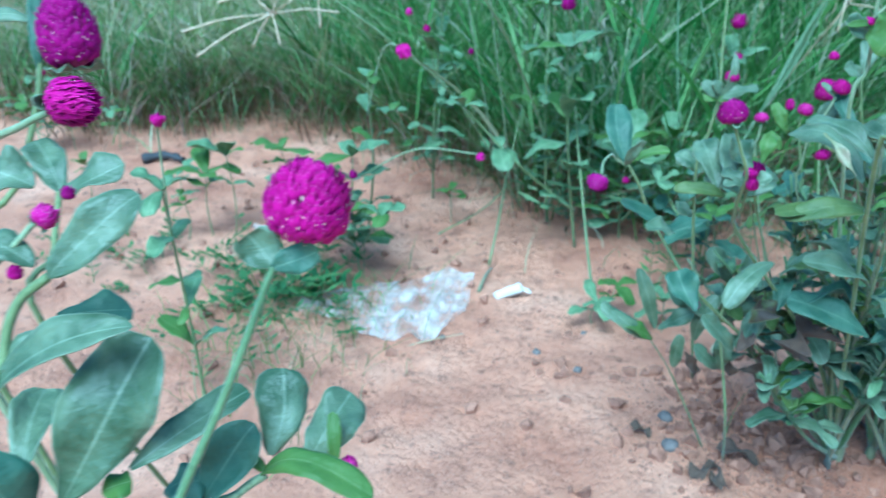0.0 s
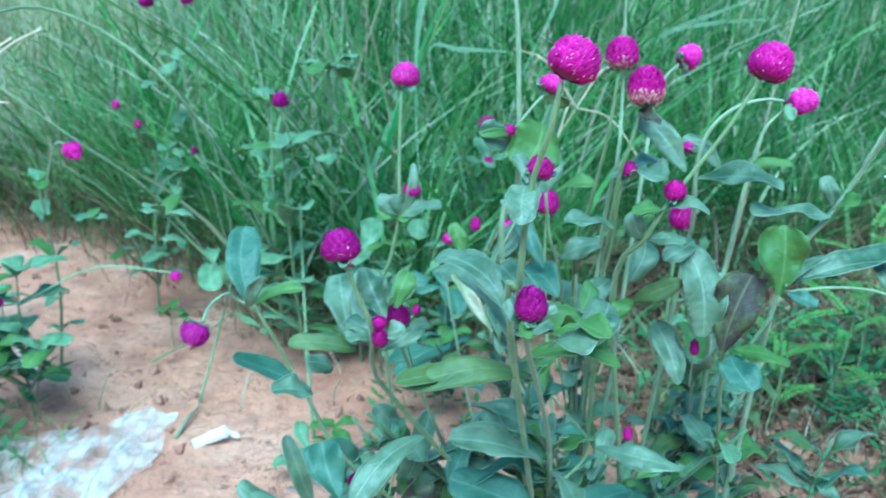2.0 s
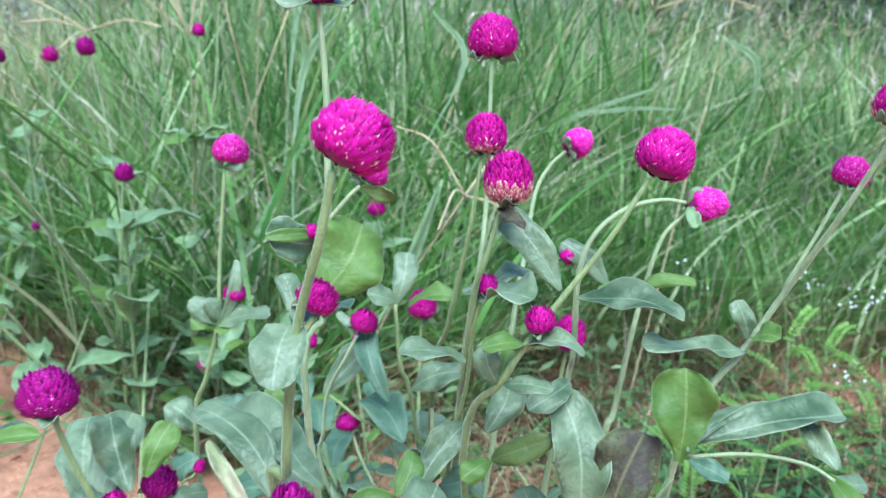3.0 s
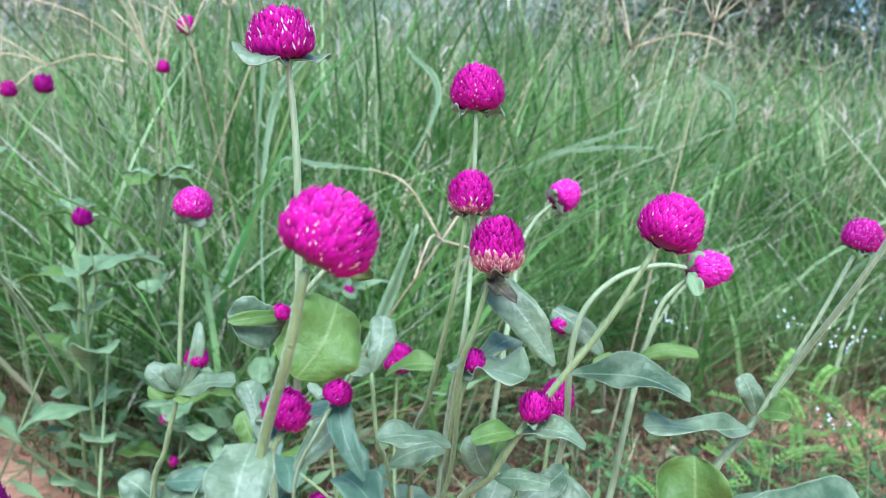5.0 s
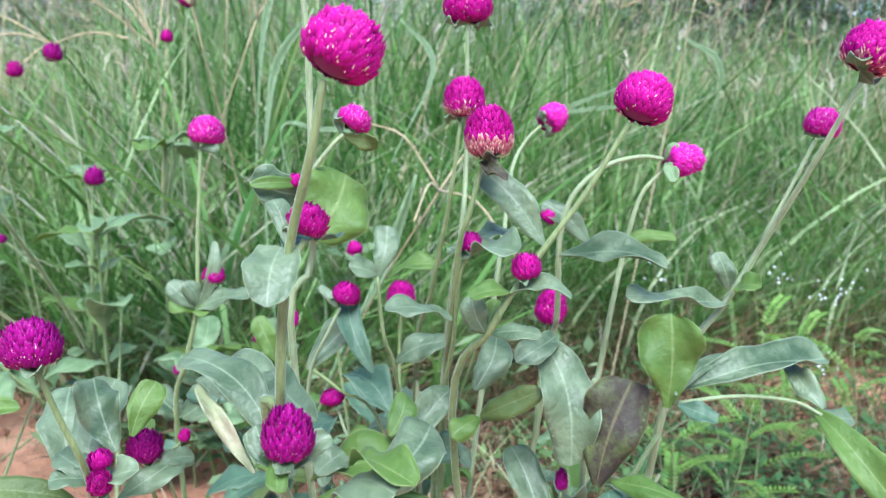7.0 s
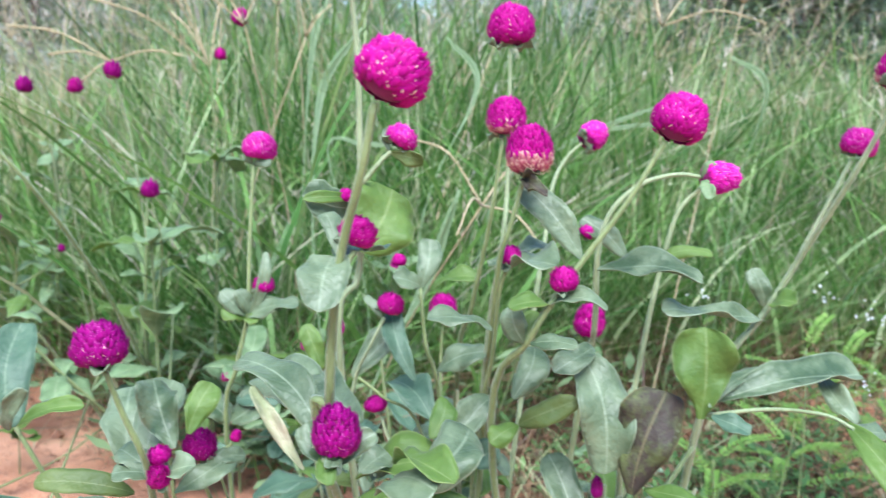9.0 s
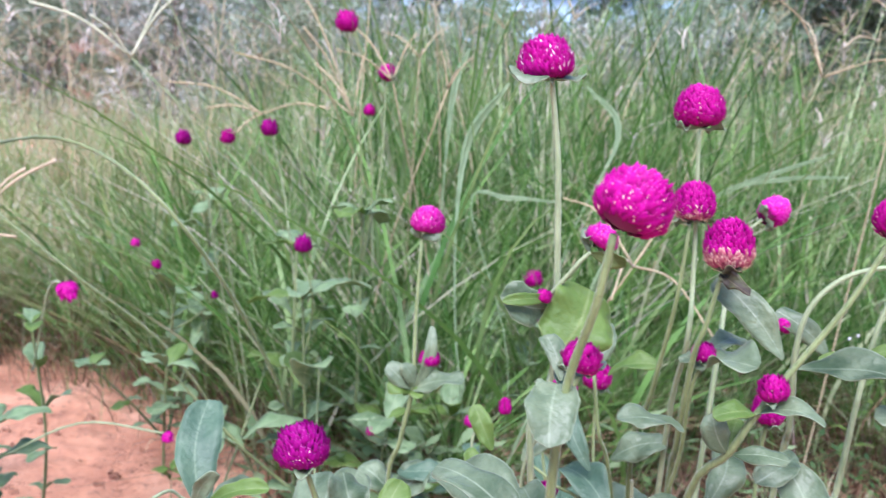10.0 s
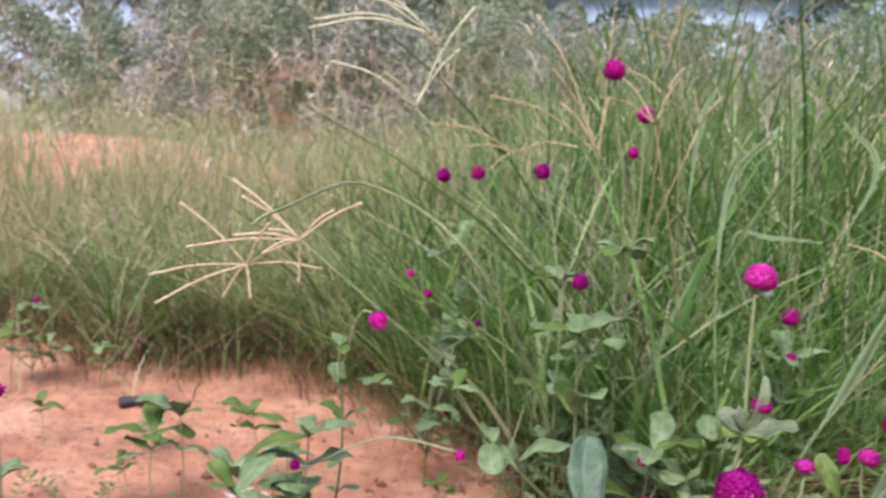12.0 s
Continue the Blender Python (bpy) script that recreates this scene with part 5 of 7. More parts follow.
stem(near_plant, [(-0.0751, 0.2388, 0.4923), (-0.0825, 0.2352, 0.4848), (-0.0973, 0.2286, 0.4716)], 0.0011, 0.0011, STEM_PALE)
head(near_plant, (-0.0762, 0.2662, 0.4924), (0.1192, 0.2008, 0.9723), 0.0048, 0.0048, "purple", bracts=False, florets=False)
head(near_plant, (-0.0814, 0.2319, 0.4773), (0.1192, 0.2008, 0.9723), 0.0048, 0.0048, bracts=False, florets=False)
leaf(near_plant, (-0.0705, 0.2318, 0.4761), (-0.0423, 0.2485, 0.4984), 0.0177, (0.0829, -0.8460, 0.5267), arch=0.06, fold=0.22)
stem(near_plant, [(-0.0705, 0.2318, 0.4761), (-0.0807, 0.2277, 0.4679), (-0.0854, 0.2200, 0.4510), (-0.0883, 0.2004, 0.4071), (-0.0500, 0.2800, 0.1500)], 0.0017, 0.0019)
leaf(near_plant, (-0.0844, 0.2775, 0.4879), (-0.1014, 0.2975, 0.5039), 0.0158, (0.1744, -0.5195, 0.8365), arch=0.05)
leaf(near_plant, (-0.0844, 0.2771, 0.4869), (-0.0612, 0.2830, 0.4980), 0.0143, (-0.2199, -0.5904, 0.7765), arch=0.08)
leaf(near_plant, (-0.0949, 0.2784, 0.4910), (-0.1117, 0.2804, 0.4971), 0.0207, (0.2100, -0.6006, 0.7715), arch=0.08)
stem(near_plant, [(-0.0854, 0.2779, 0.4889), (-0.0838, 0.2617, 0.4708), (-0.0824, 0.2449, 0.4451), (-0.0500, 0.3200, 0.2500)], 0.0012, 0.0012)
leaf(near_plant, (-0.0803, 0.2483, 0.4525), (-0.0580, 0.2611, 0.4484), 0.0164, (0.3377, -0.3002, 0.8921), "dark", arch=0.06)
leaf(near_plant, (-0.0751, 0.2332, 0.4796), (-0.0917, 0.2363, 0.4884), 0.0121, (0.3335, -0.4881, 0.8066), arch=0.08)
leaf(near_plant, (-0.0919, 0.2138, 0.4376), (-0.0385, 0.2156, 0.4672), 0.0157, (-0.3970, -0.5316, 0.7482), fold=0.3)
leaf(near_plant, (-0.0900, 0.2184, 0.4477), (-0.0659, 0.2245, 0.4591), 0.0137, (-0.1883, -0.6413, 0.7438), arch=0.08)
leaf(near_plant, (-0.0710, 0.2097, 0.4016), (-0.0397, 0.2289, 0.4545), 0.0352, (-0.0106, -0.9380, 0.3466), arch=0.06, fold=0.18, wave=0.05, blunt=1.25)
leaf(near_plant, (-0.0480, 0.2152, 0.4117), (-0.0148, 0.2493, 0.4211), 0.0144, (0.1888, -0.4262, 0.8847), arch=0.08)
leaf(near_plant, (-0.0807, 0.2039, 0.3896), (-0.0842, 0.1936, 0.4308), 0.0297, (0.9207, -0.3898, -0.0183), "dark", arch=0.08)
leaf(near_plant, (-0.0986, 0.2344, 0.3959), (-0.1035, 0.2681, 0.4082), 0.0185, (0.2964, -0.2890, 0.9103), arch=0.08)
leaf(near_plant, (-0.0576, 0.2118, 0.4049), (-0.0480, 0.2137, 0.4082), 0.0132, (-0.1855, -0.5200, 0.8338), "bright", arch=0.08)
leaf(near_plant, (-0.0119, 0.2575, 0.3849), (-0.0095, 0.2797, 0.4119), 0.0249, (0.2043, -0.7648, 0.6110), arch=0.04, fold=0.15, wave=0.04, blunt=1.1)
leaf(near_plant, (0.0015, 0.2558, 0.3797), (0.0172, 0.2848, 0.3978), 0.0234, (0.1765, -0.5877, 0.7896), arch=0.06, fold=0.2)
leaf(near_plant, (-0.0411, 0.2479, 0.3662), (-0.0175, 0.2624, 0.3965), 0.0234, (-0.2367, -0.7914, 0.5636), "dark", arch=0.06)
leaf(near_plant, (-0.0160, 0.2544, 0.3784), (0.0290, 0.2365, 0.3866), 0.0159, (-0.2724, -0.2590, 0.9267), "bright", arch=0.22, fold=0.4, wave=0.08)
leaf(near_plant, (0.0127, 0.2553, 0.3775), (0.0123, 0.2653, 0.4000), 0.0058, (0.1690, -0.9000, 0.4017), "bright", arch=0.08)
leaf(near_plant, (-0.0142, 0.2548, 0.3790), (-0.0231, 0.2581, 0.3874), 0.0059, (0.3668, -0.6618, 0.6538), "bright", arch=0.08)
head(near_plant, (0.0178, 0.2621, 0.3771), (0.1110, 0.3101, 0.9442), 0.0069, 0.0050, "pale", florets=False)
stem(near_plant, [(-0.0142, 0.2543, 0.3780), (-0.0254, 0.2507, 0.3710), (-0.0434, 0.2423, 0.3540), (-0.0300, 0.2700, 0.2000)], 0.0018, 0.0017, STEM_PALE)
leaf(near_plant, (-0.0545, 0.2501, 0.3726), (-0.0388, 0.2525, 0.3764), 0.0178, (-0.1372, -0.4778, 0.8677), "dark", arch=0.08)

STAR = [(-0.2554, 1.3210, 0.4985), (-0.2268, 1.3499, 0.4517), (-0.3310, 1.3151, 0.4238), (-0.2771, 1.3480, 0.4403), (-0.1808, 1.3546, 0.3768), (-0.0888, 1.3252, 0.4988), (-0.2144, 1.2942, 0.4252), (-0.2914, 1.3797, 0.5178), (-0.1294, 1.3380, 0.4859)]
LOW_STAR = [(-0.3382, 1.3105, 0.4856), (-0.4096, 1.3642, 0.3721), (-0.3740, 1.3116, 0.3417), (-0.2945, 1.3599, 0.3476), (-0.2428, 1.3308, 0.3539), (-0.1506, 1.3650, 0.3986), (-0.2138, 1.3154, 0.4637)]

# ---- trees and bushes ----
pick = random.Random(11)
for k in range(15):
    x = -17 + k * 2.5 + pick.uniform(-0.7, 0.7)
    y = 24 + pick.uniform(-3.0, 5.0) - 0.1 * abs(x)
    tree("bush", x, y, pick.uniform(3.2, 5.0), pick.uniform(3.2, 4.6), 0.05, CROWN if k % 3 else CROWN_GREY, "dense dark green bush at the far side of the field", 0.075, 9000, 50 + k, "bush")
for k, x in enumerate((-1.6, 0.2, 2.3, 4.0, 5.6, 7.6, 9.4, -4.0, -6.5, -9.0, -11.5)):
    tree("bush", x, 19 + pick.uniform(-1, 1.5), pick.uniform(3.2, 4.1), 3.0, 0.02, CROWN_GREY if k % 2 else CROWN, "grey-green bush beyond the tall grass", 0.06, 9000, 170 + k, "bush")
# bushes whose shade is painted into the crown colour
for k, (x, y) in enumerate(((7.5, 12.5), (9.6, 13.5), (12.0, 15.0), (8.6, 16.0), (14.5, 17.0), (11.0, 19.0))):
    tree("bush", x, y, pick.uniform(3.6, 4.6), 3.2, 0.02, CROWN_SHADED, "bush beyond the tall grass, coloured as if shaded", 0.07, 9000, 190 + k, "bush")
for k in range(13):
    x = -26 + k * 4.2 + pick.uniform(-1, 1)
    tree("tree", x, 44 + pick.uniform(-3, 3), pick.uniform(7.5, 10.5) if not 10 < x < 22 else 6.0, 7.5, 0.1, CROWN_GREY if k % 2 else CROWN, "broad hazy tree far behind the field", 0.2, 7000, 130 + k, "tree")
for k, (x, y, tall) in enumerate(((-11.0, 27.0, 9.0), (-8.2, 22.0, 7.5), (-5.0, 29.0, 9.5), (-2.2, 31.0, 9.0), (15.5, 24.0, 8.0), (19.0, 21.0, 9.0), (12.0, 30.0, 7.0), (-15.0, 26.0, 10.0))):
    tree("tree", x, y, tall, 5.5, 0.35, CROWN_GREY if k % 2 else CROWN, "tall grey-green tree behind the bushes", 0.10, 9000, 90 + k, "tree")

# every other one takes the crown copy with painted shade
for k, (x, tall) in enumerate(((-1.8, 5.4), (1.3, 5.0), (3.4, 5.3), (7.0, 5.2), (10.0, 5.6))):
    tree("bush", x, 26 + 0.3 * k, tall, 2.6, 0.05, CROWN_SHADED if k % 2 else CROWN, "tall dark bush before a far house", 0.075, 8000, 230 + k, "bush")

# ---- houses ----
WALL_BLUE = plain("wall_light_blue", (0.42, 0.56, 0.72), (0.52, 0.66, 0.80), 2.0)
TILE = plain("roof_tile_red", (0.30, 0.085, 0.055), (0.42, 0.14, 0.09), 3.0)
GLASS = material("window_glass_dark", 0.1)[0]
GLASS.node_tree.nodes["Principled BSDF"].inputs["Base Color"].default_value = (0.03, 0.035, 0.04, 1)


def block(bm, x0, x1, y0, y1, z0, z1):
    made = bmesh.ops.create_cube(bm, size=1.0)["verts"]
    for v in made:
        v.co = Vector((x0 + (v.co.x + 0.5) * (x1 - x0), y0 + (v.co.y + 0.5) * (y1 - y0), z0 + (v.co.z + 0.5) * (z1 - z0)))


def house(x, y, long, deep, eaves, ridge, wall_mat, roof_mat, label):
    root = thing("house", (x, y, 0), label, "house", "far houses")
    bm = bmesh.new()
    block(bm, x - long / 2, x + long / 2, y, y + deep, 0, eaves)
    part("wall", bm, wall_mat, root)
    for side, back in ((-1, 0), (1, 1)):
        bm = bmesh.new()
        eave_y = y - 0.5 if side < 0 else y + deep + 0.5
        mid = y + deep / 2
        a, b = x - long / 2 - 0.5, x + long / 2 + 0.5
        quad = [Vector((a, eave_y, eaves - 0.1)), Vector((b, eave_y, eaves - 0.1)), Vector((b, mid, ridge)), Vector((a, mid, ridge))]
        low = [bm.verts.new(q) for q in quad]
        high = [bm.verts.new(q + Vector((0, 0, 0.12))) for q in quad]
        bm.faces.new(high)
        bm.faces.new(low[::-1])
        for i in range(4):
            bm.faces.new((low[i], low[(i + 1) % 4], high[(i + 1) % 4], high[i]))
        part("roof", bm, roof_mat, root)
    for k in range(int(long // 2.4)):
        bm = bmesh.new()
        wx = x - long / 2 + 1.2 + 2.4 * k
        block(bm, wx - 0.45, wx + 0.45, y - 0.04, y + 0.05, 1.0, 2.1)
        part("window", bm, GLASS, root)
    return root


ZINC = plain("roof_pale_sheet", (0.62, 0.66, 0.70), (0.74, 0.78, 0.82), 2.0, 0.4)
house(3.6, 31.0, 13.4, 6.0, 6.2, 6.5, WALL_BLUE, ZINC, "far long house with light blue wall and low roof")
house(1.0, 39.0, 8.4, 6.0, 8.2, 10.4, plain("wall_ochre", (0.44, 0.22, 0.15), (0.54, 0.30, 0.21), 4.0), TILE, "far house with reddish wall and tiled roof")
house(-15.0, 40.0, 6.0, 5.0, 7.0, 9.0, plain("wall_brick", (0.34, 0.20, 0.15), (0.44, 0.28, 0.21), 4.0), TILE, "far brick house with a red roof")
house(-22.0, 36.0, 6.0, 5.0, 6.6, 8.6, WALL_BLUE, TILE, "far house with a red roof among trees")


# ---- finger grass with star-shaped seed heads ----
def finger_grass(points, spikes, reach, dry, label, spread=1.2, lift=0.25, wide=0.0016):
    foot = points[0]
    root = thing("finger_grass", foot, label, "grass stalk", "grass stalks with seed heads")
    stalk = STEM_DRY if dry > 0.5 else STEM
    bm = bmesh.new()
    line = spline(points)
    tube(bm, line, wide, wide * 0.6, 5)
    part("stalk", bm, stalk, root)
    way = (line[-1] - line[-3]).normalized()
    e1 = way.orthogonal().normalized()
    e2 = way.cross(e1)
    for k in range(spikes):
        a = 2 * math.pi * k / spikes + rng.uniform(-0.3, 0.3)
        out = (e1 * math.cos(a) + e2 * math.sin(a)) * math.sin(spread) + way * math.cos(spread)
        far = reach * rng.uniform(0.7, 1.1)
        end = line[-1] + out * far
        mid = line[-1] + out * far * 0.5 + Vector((0, 0, lift * far * 0.4))
        bm = bmesh.new()
        tube(bm, spline([line[-1], mid, end + Vector((0, 0, -0.12 * far))], 4), wide * 0.75, wide * 0.55, 5, 0.5)
        part("spike", bm, STEM_DRY if rng.uniform() < dry + 0.2 else STEM_PALE, root)
    return root


star = finger_grass([(0.16, 1.50, 0.0), (0.04, 1.40, 0.24), (-0.07, 1.335, 0.36), (-0.180, 1.350, 0.440)], 0, 0.14, 0.0, "bent grass stalk with a star of pale seed spikes", 1.05, 0.25, 0.0022)
bm = bmesh.new()
tube(bm, spline([(-0.180, 1.350, 0.440), (-0.215, 1.342, 0.425), (-0.253, 1.338, 0.402)], 4), 0.0018, 0.0014, 6)
part("side_stalk", bm, STEM_DRY, star)
for node, ends in (((-0.180, 1.350, 0.440), STAR), ((-0.253, 1.338, 0.402), LOW_STAR)):
    for end in ends:
        bm = bmesh.new()
        middle = (Vector(node) + Vector(end)) / 2 + Vector((0, 0, 0.006))
        tube(bm, spline([node, middle, end], 6), 0.0012, 0.0019, 6, 0.7)
        part("spike", bm, SPIKE, star)
finger_grass([(0.24, 1.46, 0.0), (0.16, 1.36, 0.26), (0.06, 1.24, 0.46), (-0.095, 1.350, 0.524), (-0.13, 1.07, 0.50)], 1, 0.03, 0.1, "long arched green grass blade over the soil", 0.2, 0.0, 0.0030)
finger_grass([(0.46, 1.42, 0.0), (0.52, 1.30, 0.25), (0.582, 1.199, 0.424)], 4, 0.13, 0.9, "dry grass stalk with spread seed spikes", 1.3, 0.3, 0.0018)
finger_grass([(0.70, 1.50, 0.0), (0.78, 1.42, 0.40), (0.86, 1.36, 0.66)], 5, 0.17, 0.4, "leaning grass stalk with pale seed spikes", 1.0, 0.2)
finger_grass([(0.98, 1.52, 0.0), (1.02, 1.50, 0.40), (1.05, 1.48, 0.72)], 6, 0.14, 0.9, "upright grass stalk with brown seed spikes", 0.8, 0.2, 0.0016)
def broad_blade(points, wide, mat, label):
    """One broad grass blade, folded along its rib, tapering to the tip."""
    line = spline(points, 6)
    foot = Vector(points[0])
    bm = bmesh.new()
    rows = []
    for i, q in enumerate(line):
        way = (line[min(i + 1, len(line) - 1)] - line[max(i - 1, 0)]).normalized()
        side = way.cross(Vector((0.25, 1.0, 0.2))).normalized()
        lift = side.cross(way)
        f = i / (len(line) - 1)
        half = wide / 2 * (0.15 + 0.85 * min(1.0, max(0.0, f - 0.5) / 0.25)) * (1 - max(0.0, f - 0.7) / 0.31) ** 0.6 + 0.0004
        rows.append([bm.verts.new(q - foot + side * half * c + lift * half * 0.45 * abs(c)) for c in (-1, 0, 1)])
    for a, b in zip(rows, rows[1:]):
        for j in (0, 1):
            bm.faces.new((a[j], a[j + 1], b[j + 1], b[j]))
    bmesh.ops.solidify(bm, geom=bm.faces[:], thickness=0.0004)
    me = bpy.data.meshes.new("grass_blade")
    bm.to_mesh(me)
    bm.free()
    me.shade_smooth()
    me.materials.append(mat)
    ob = tagged(new("grass_blade", me), label, "grass blade", "broad grass blades")
    ob.location = foot


BLADE = leaf_material("blade_silver_green", (0.12, 0.22, 0.09), (0.24, 0.36, 0.18), (0.38, 0.48, 0.28), (0.22, 0.38, 0.12), 0.25, 0.4)
broad_blade([(0.43, 1.30, 0.0), (0.484, 1.269, 0.204), (0.532, 1.262, 0.312), (0.552, 1.190, 0.442)], 0.016, BLADE, "broad silvery grass blade rising behind the flowers")
broad_blade([(0.46, 1.46, 0.0), (0.41, 1.43, 0.30), (0.410, 1.450, 0.532), (0.456, 1.389, 0.628)], 0.013, BLADE, "broad silvery grass blade with a slanting tip")
broad_blade([(0.42, 1.80, 0.0), (0.41, 1.80, 0.35), (0.417, 1.792, 0.622), (0.440, 1.774, 0.708)], 0.014, BLADE, "broad silvery grass blade standing in the field")
broad_blade([(0.50, 1.50, 0.0), (0.49, 1.45, 0.25), (0.424, 1.454, 0.462), (0.477, 1.448, 0.475), (0.542, 1.440, 0.474)], 0.007, BLADE, "green grass blade arched to the side")
broad_blade([(0.66, 1.60, 0.0), (0.68, 1.56, 0.40), (0.789, 1.477, 0.497), (0.845, 1.437, 0.530), (0.903, 1.406, 0.559)], 0.007, BLADE, "silvery grass blade leaning to the side")
broad_blade([(0.68, 1.62, 0.0), (0.70, 1.58, 0.38), (0.801, 1.494, 0.494), (0.874, 1.459, 0.523), (0.946, 1.420, 0.532)], 0.007, BLADE, "silvery grass blade leaning to the side")
broad_blade([(0.62, 1.72, 0.0), (0.61, 1.68, 0.35), (0.697, 1.706, 0.571), (0.636, 1.708, 0.654)], 0.012, BLADE, "broad silvery grass blade with a slanting tip")
broad_blade([(1.22, 1.74, 0.0), (1.20, 1.68, 0.40), (1.187, 1.600, 0.598), (1.102, 1.592, 0.653)], 0.012, BLADE, "broad silvery grass blade with a slanting tip")


def seed_star(stalk_points, ends, wide, mat, label):
    """A grass stalk whose top bears thick seed spikes in a spray."""
    root = thing("finger_grass", stalk_points[0], label, "grass stalk", "grass stalks with seed heads")
    bm = bmesh.new()
    tube(bm, spline(stalk_points), wide * 0.6, wide * 0.45, 6)
    part("stalk", bm, STEM_PALE, root)
    node = Vector(stalk_points[-1])
    for end in ends:
        end = Vector(end)
        bm = bmesh.new()
        tube(bm, spline([node, (node + end) / 2 + Vector((0, 0, 0.10 * (end - node).length)), end], 7), wide * 0.55, wide * 0.75, 6, 0.6)
        part("spike", bm, mat, root)


SPIKE_PALE = stem_material("seed_spike_pale_green", (0.38, 0.40, 0.25), (0.56, 0.56, 0.40), 0.8)
seed_star([(0.14, 1.52, 0.0), (0.10, 1.44, 0.35), (0.055, 1.336, 0.652), (-0.000, 1.310, 0.722)], [(-0.157, 1.283, 0.721), (-0.161, 1.325, 0.738), (-0.095, 1.302, 0.780), (-0.160, 1.339, 0.779), (-0.067, 1.281, 0.759)], 0.0024, SPIKE_PALE, "bent grass stalk with long pale seed spikes")
seed_star([(0.12, 1.62, 0.0), (0.06, 1.55, 0.35), (0.034, 1.514, 0.538), (-0.050, 1.490, 0.636)], [(-0.177, 1.471, 0.698), (-0.092, 1.453, 0.684), (0.028, 1.530, 0.792), (0.015, 1.482, 0.724)], 0.0029, SPIKE_PALE, "grass stalk with thick pale seed spikes")
seed_star([(0.30, 1.80, 0.0), (0.29, 1.80, 0.35), (0.267, 1.827, 0.536), (0.243, 1.830, 0.581)], [(0.112, 1.851, 0.835), (0.152, 1.791, 0.728), (0.039, 1.780, 0.676), (0.168, 1.887, 0.674), (0.257, 1.842, 0.687)], 0.0026, STEM_DRY, "dry grass stalk with brown seed spikes")
seed_star([(0.28, 1.78, 0.0), (0.25, 1.78, 0.35), (0.158, 1.772, 0.547), (0.090, 1.772, 0.575)], [(-0.069, 1.770, 0.619), (0.207, 1.729, 0.590), (-0.006, 1.768, 0.578), (0.047, 1.767, 0.540)], 0.0024, STEM_DRY, "dry grass stalk with brown seed spikes")

for k in range(170):
    x = rng.uniform(-1.9, 2.2) if k < 120 else rng.uniform(-1.9, -0.3)
    y = float(field_edge(x)) + rng.uniform(0.15, 1.9)
    tall = rng.uniform(0.55, 1.0) * float(np.interp(x, [-1.7, -0.6, 0.2], [0.86, 0.90, 1.05]))
    a, lean = rng.uniform(0, 6.28), rng.uniform(0.05, 0.3)
    finger_grass([(x, y, 0), (x + math.cos(a) * lean * 0.25, y + math.sin(a) * lean * 0.25, tall * 0.5), (x + math.cos(a) * lean, y + math.sin(a) * lean, tall)], int(rng.integers(3, 7)), rng.uniform(0.07, 0.13),
                 rng.uniform(0.4, 1.0), "tall grass stalk with spread straw-coloured seed spikes", rng.uniform(0.5, 1.1), 0.1, rng.uniform(0.0014, 0.0022))


# ---- smaller globe amaranths, seedlings and weeds ----
def sprout(name, place, tall, pairs, leaf_length, look_of, label, category, group, seed, buds=(), lean=(0.0, 0.0), rosette=True, arms=0):
    """A young plant: stem, opposite leaf pairs, a rosette on top, and buds on their own stalks."""
    pick = random.Random(seed)
    x, y, z = place
    root = thing(name, place, label, category, group)
    low = 0.62 if name == "seedling" else 0.18

    def shoot(foot, top, n, size):
        line = [foot, (Vector(foot) + Vector(top)) / 2 + Vector((pick.uniform(-0.01, 0.01), pick.uniform(-0.01, 0.01), 0)), top]
        stem(root, line, 0.0006 + 0.006 * tall, 0.0005 + 0.003 * tall)
        path = spline(line, 8)
        for k in range(n):
            at = path[int((low + (1 - low) * (k + 1 if k == n - 1 else k + pick.uniform(0.4, 1.4)) / n) * (len(path) - 1))]
            turn = k * 1.57 + pick.uniform(-0.5, 0.5)
            for a in ((turn, turn + 3.14) if k < n - 1 or not rosette else (turn, turn + 1.57, turn + 3.14, turn + 4.71)):
                far = size * pick.uniform(0.5, 1.15)
                out = Vector((math.cos(a), math.sin(a), pick.uniform(-0.15, 0.9))).normalized()
                leaf(root, at, at + out * far, far * pick.uniform(0.52, 0.68), (-out.x * 0.5, -out.y * 0.5, 1), look_of if pick.random() < 0.8 else "bright", pick.uniform(0.02, 0.12), pick.uniform(0.05, 0.25), 0.04, bend=pick.uniform(0.0, 0.15))

    shoot((x, y, z - 0.01), (x + lean[0], y + lean[1], z + tall), pairs + (2 if tall > 0.18 else 0), leaf_length)
    for k in range(arms):
        a = pick.uniform(0, 6.28)
        shoot((x + lean[0] * 0.2, y + lean[1] * 0.2, z + tall * 0.2), (x + math.cos(a) * tall * 0.55, y + math.sin(a) * tall * 0.55, z + tall * pick.uniform(0.6, 0.85)), max(2, pairs - 1), leaf_length * 0.85)
    for (bx, by, bz), size, axis, kind, bend in buds:
        top = Vector((bx, by, bz))
        foot = Vector((x + lean[0] * 0.8, y + lean[1] * 0.8, z + tall * 0.8))
        if bend:
            stem(root, [foot, (foot + top) / 2 + Vector((0, 0, bend)), top + Vector((0, 0, size * 0.2))], 0.0014, 0.0012, STEM_PALE)
        else:
            stem(root, [foot, (foot * 0.5 + top * 0.5) + Vector((0.01, 0, 0)), top - Vector((0, 0, size * 0.3))], 0.0014, 0.0012)
        head(root, top, axis, size * 0.82, size * 0.88, kind, bracts=False, florets=False, scales=95)
    return root


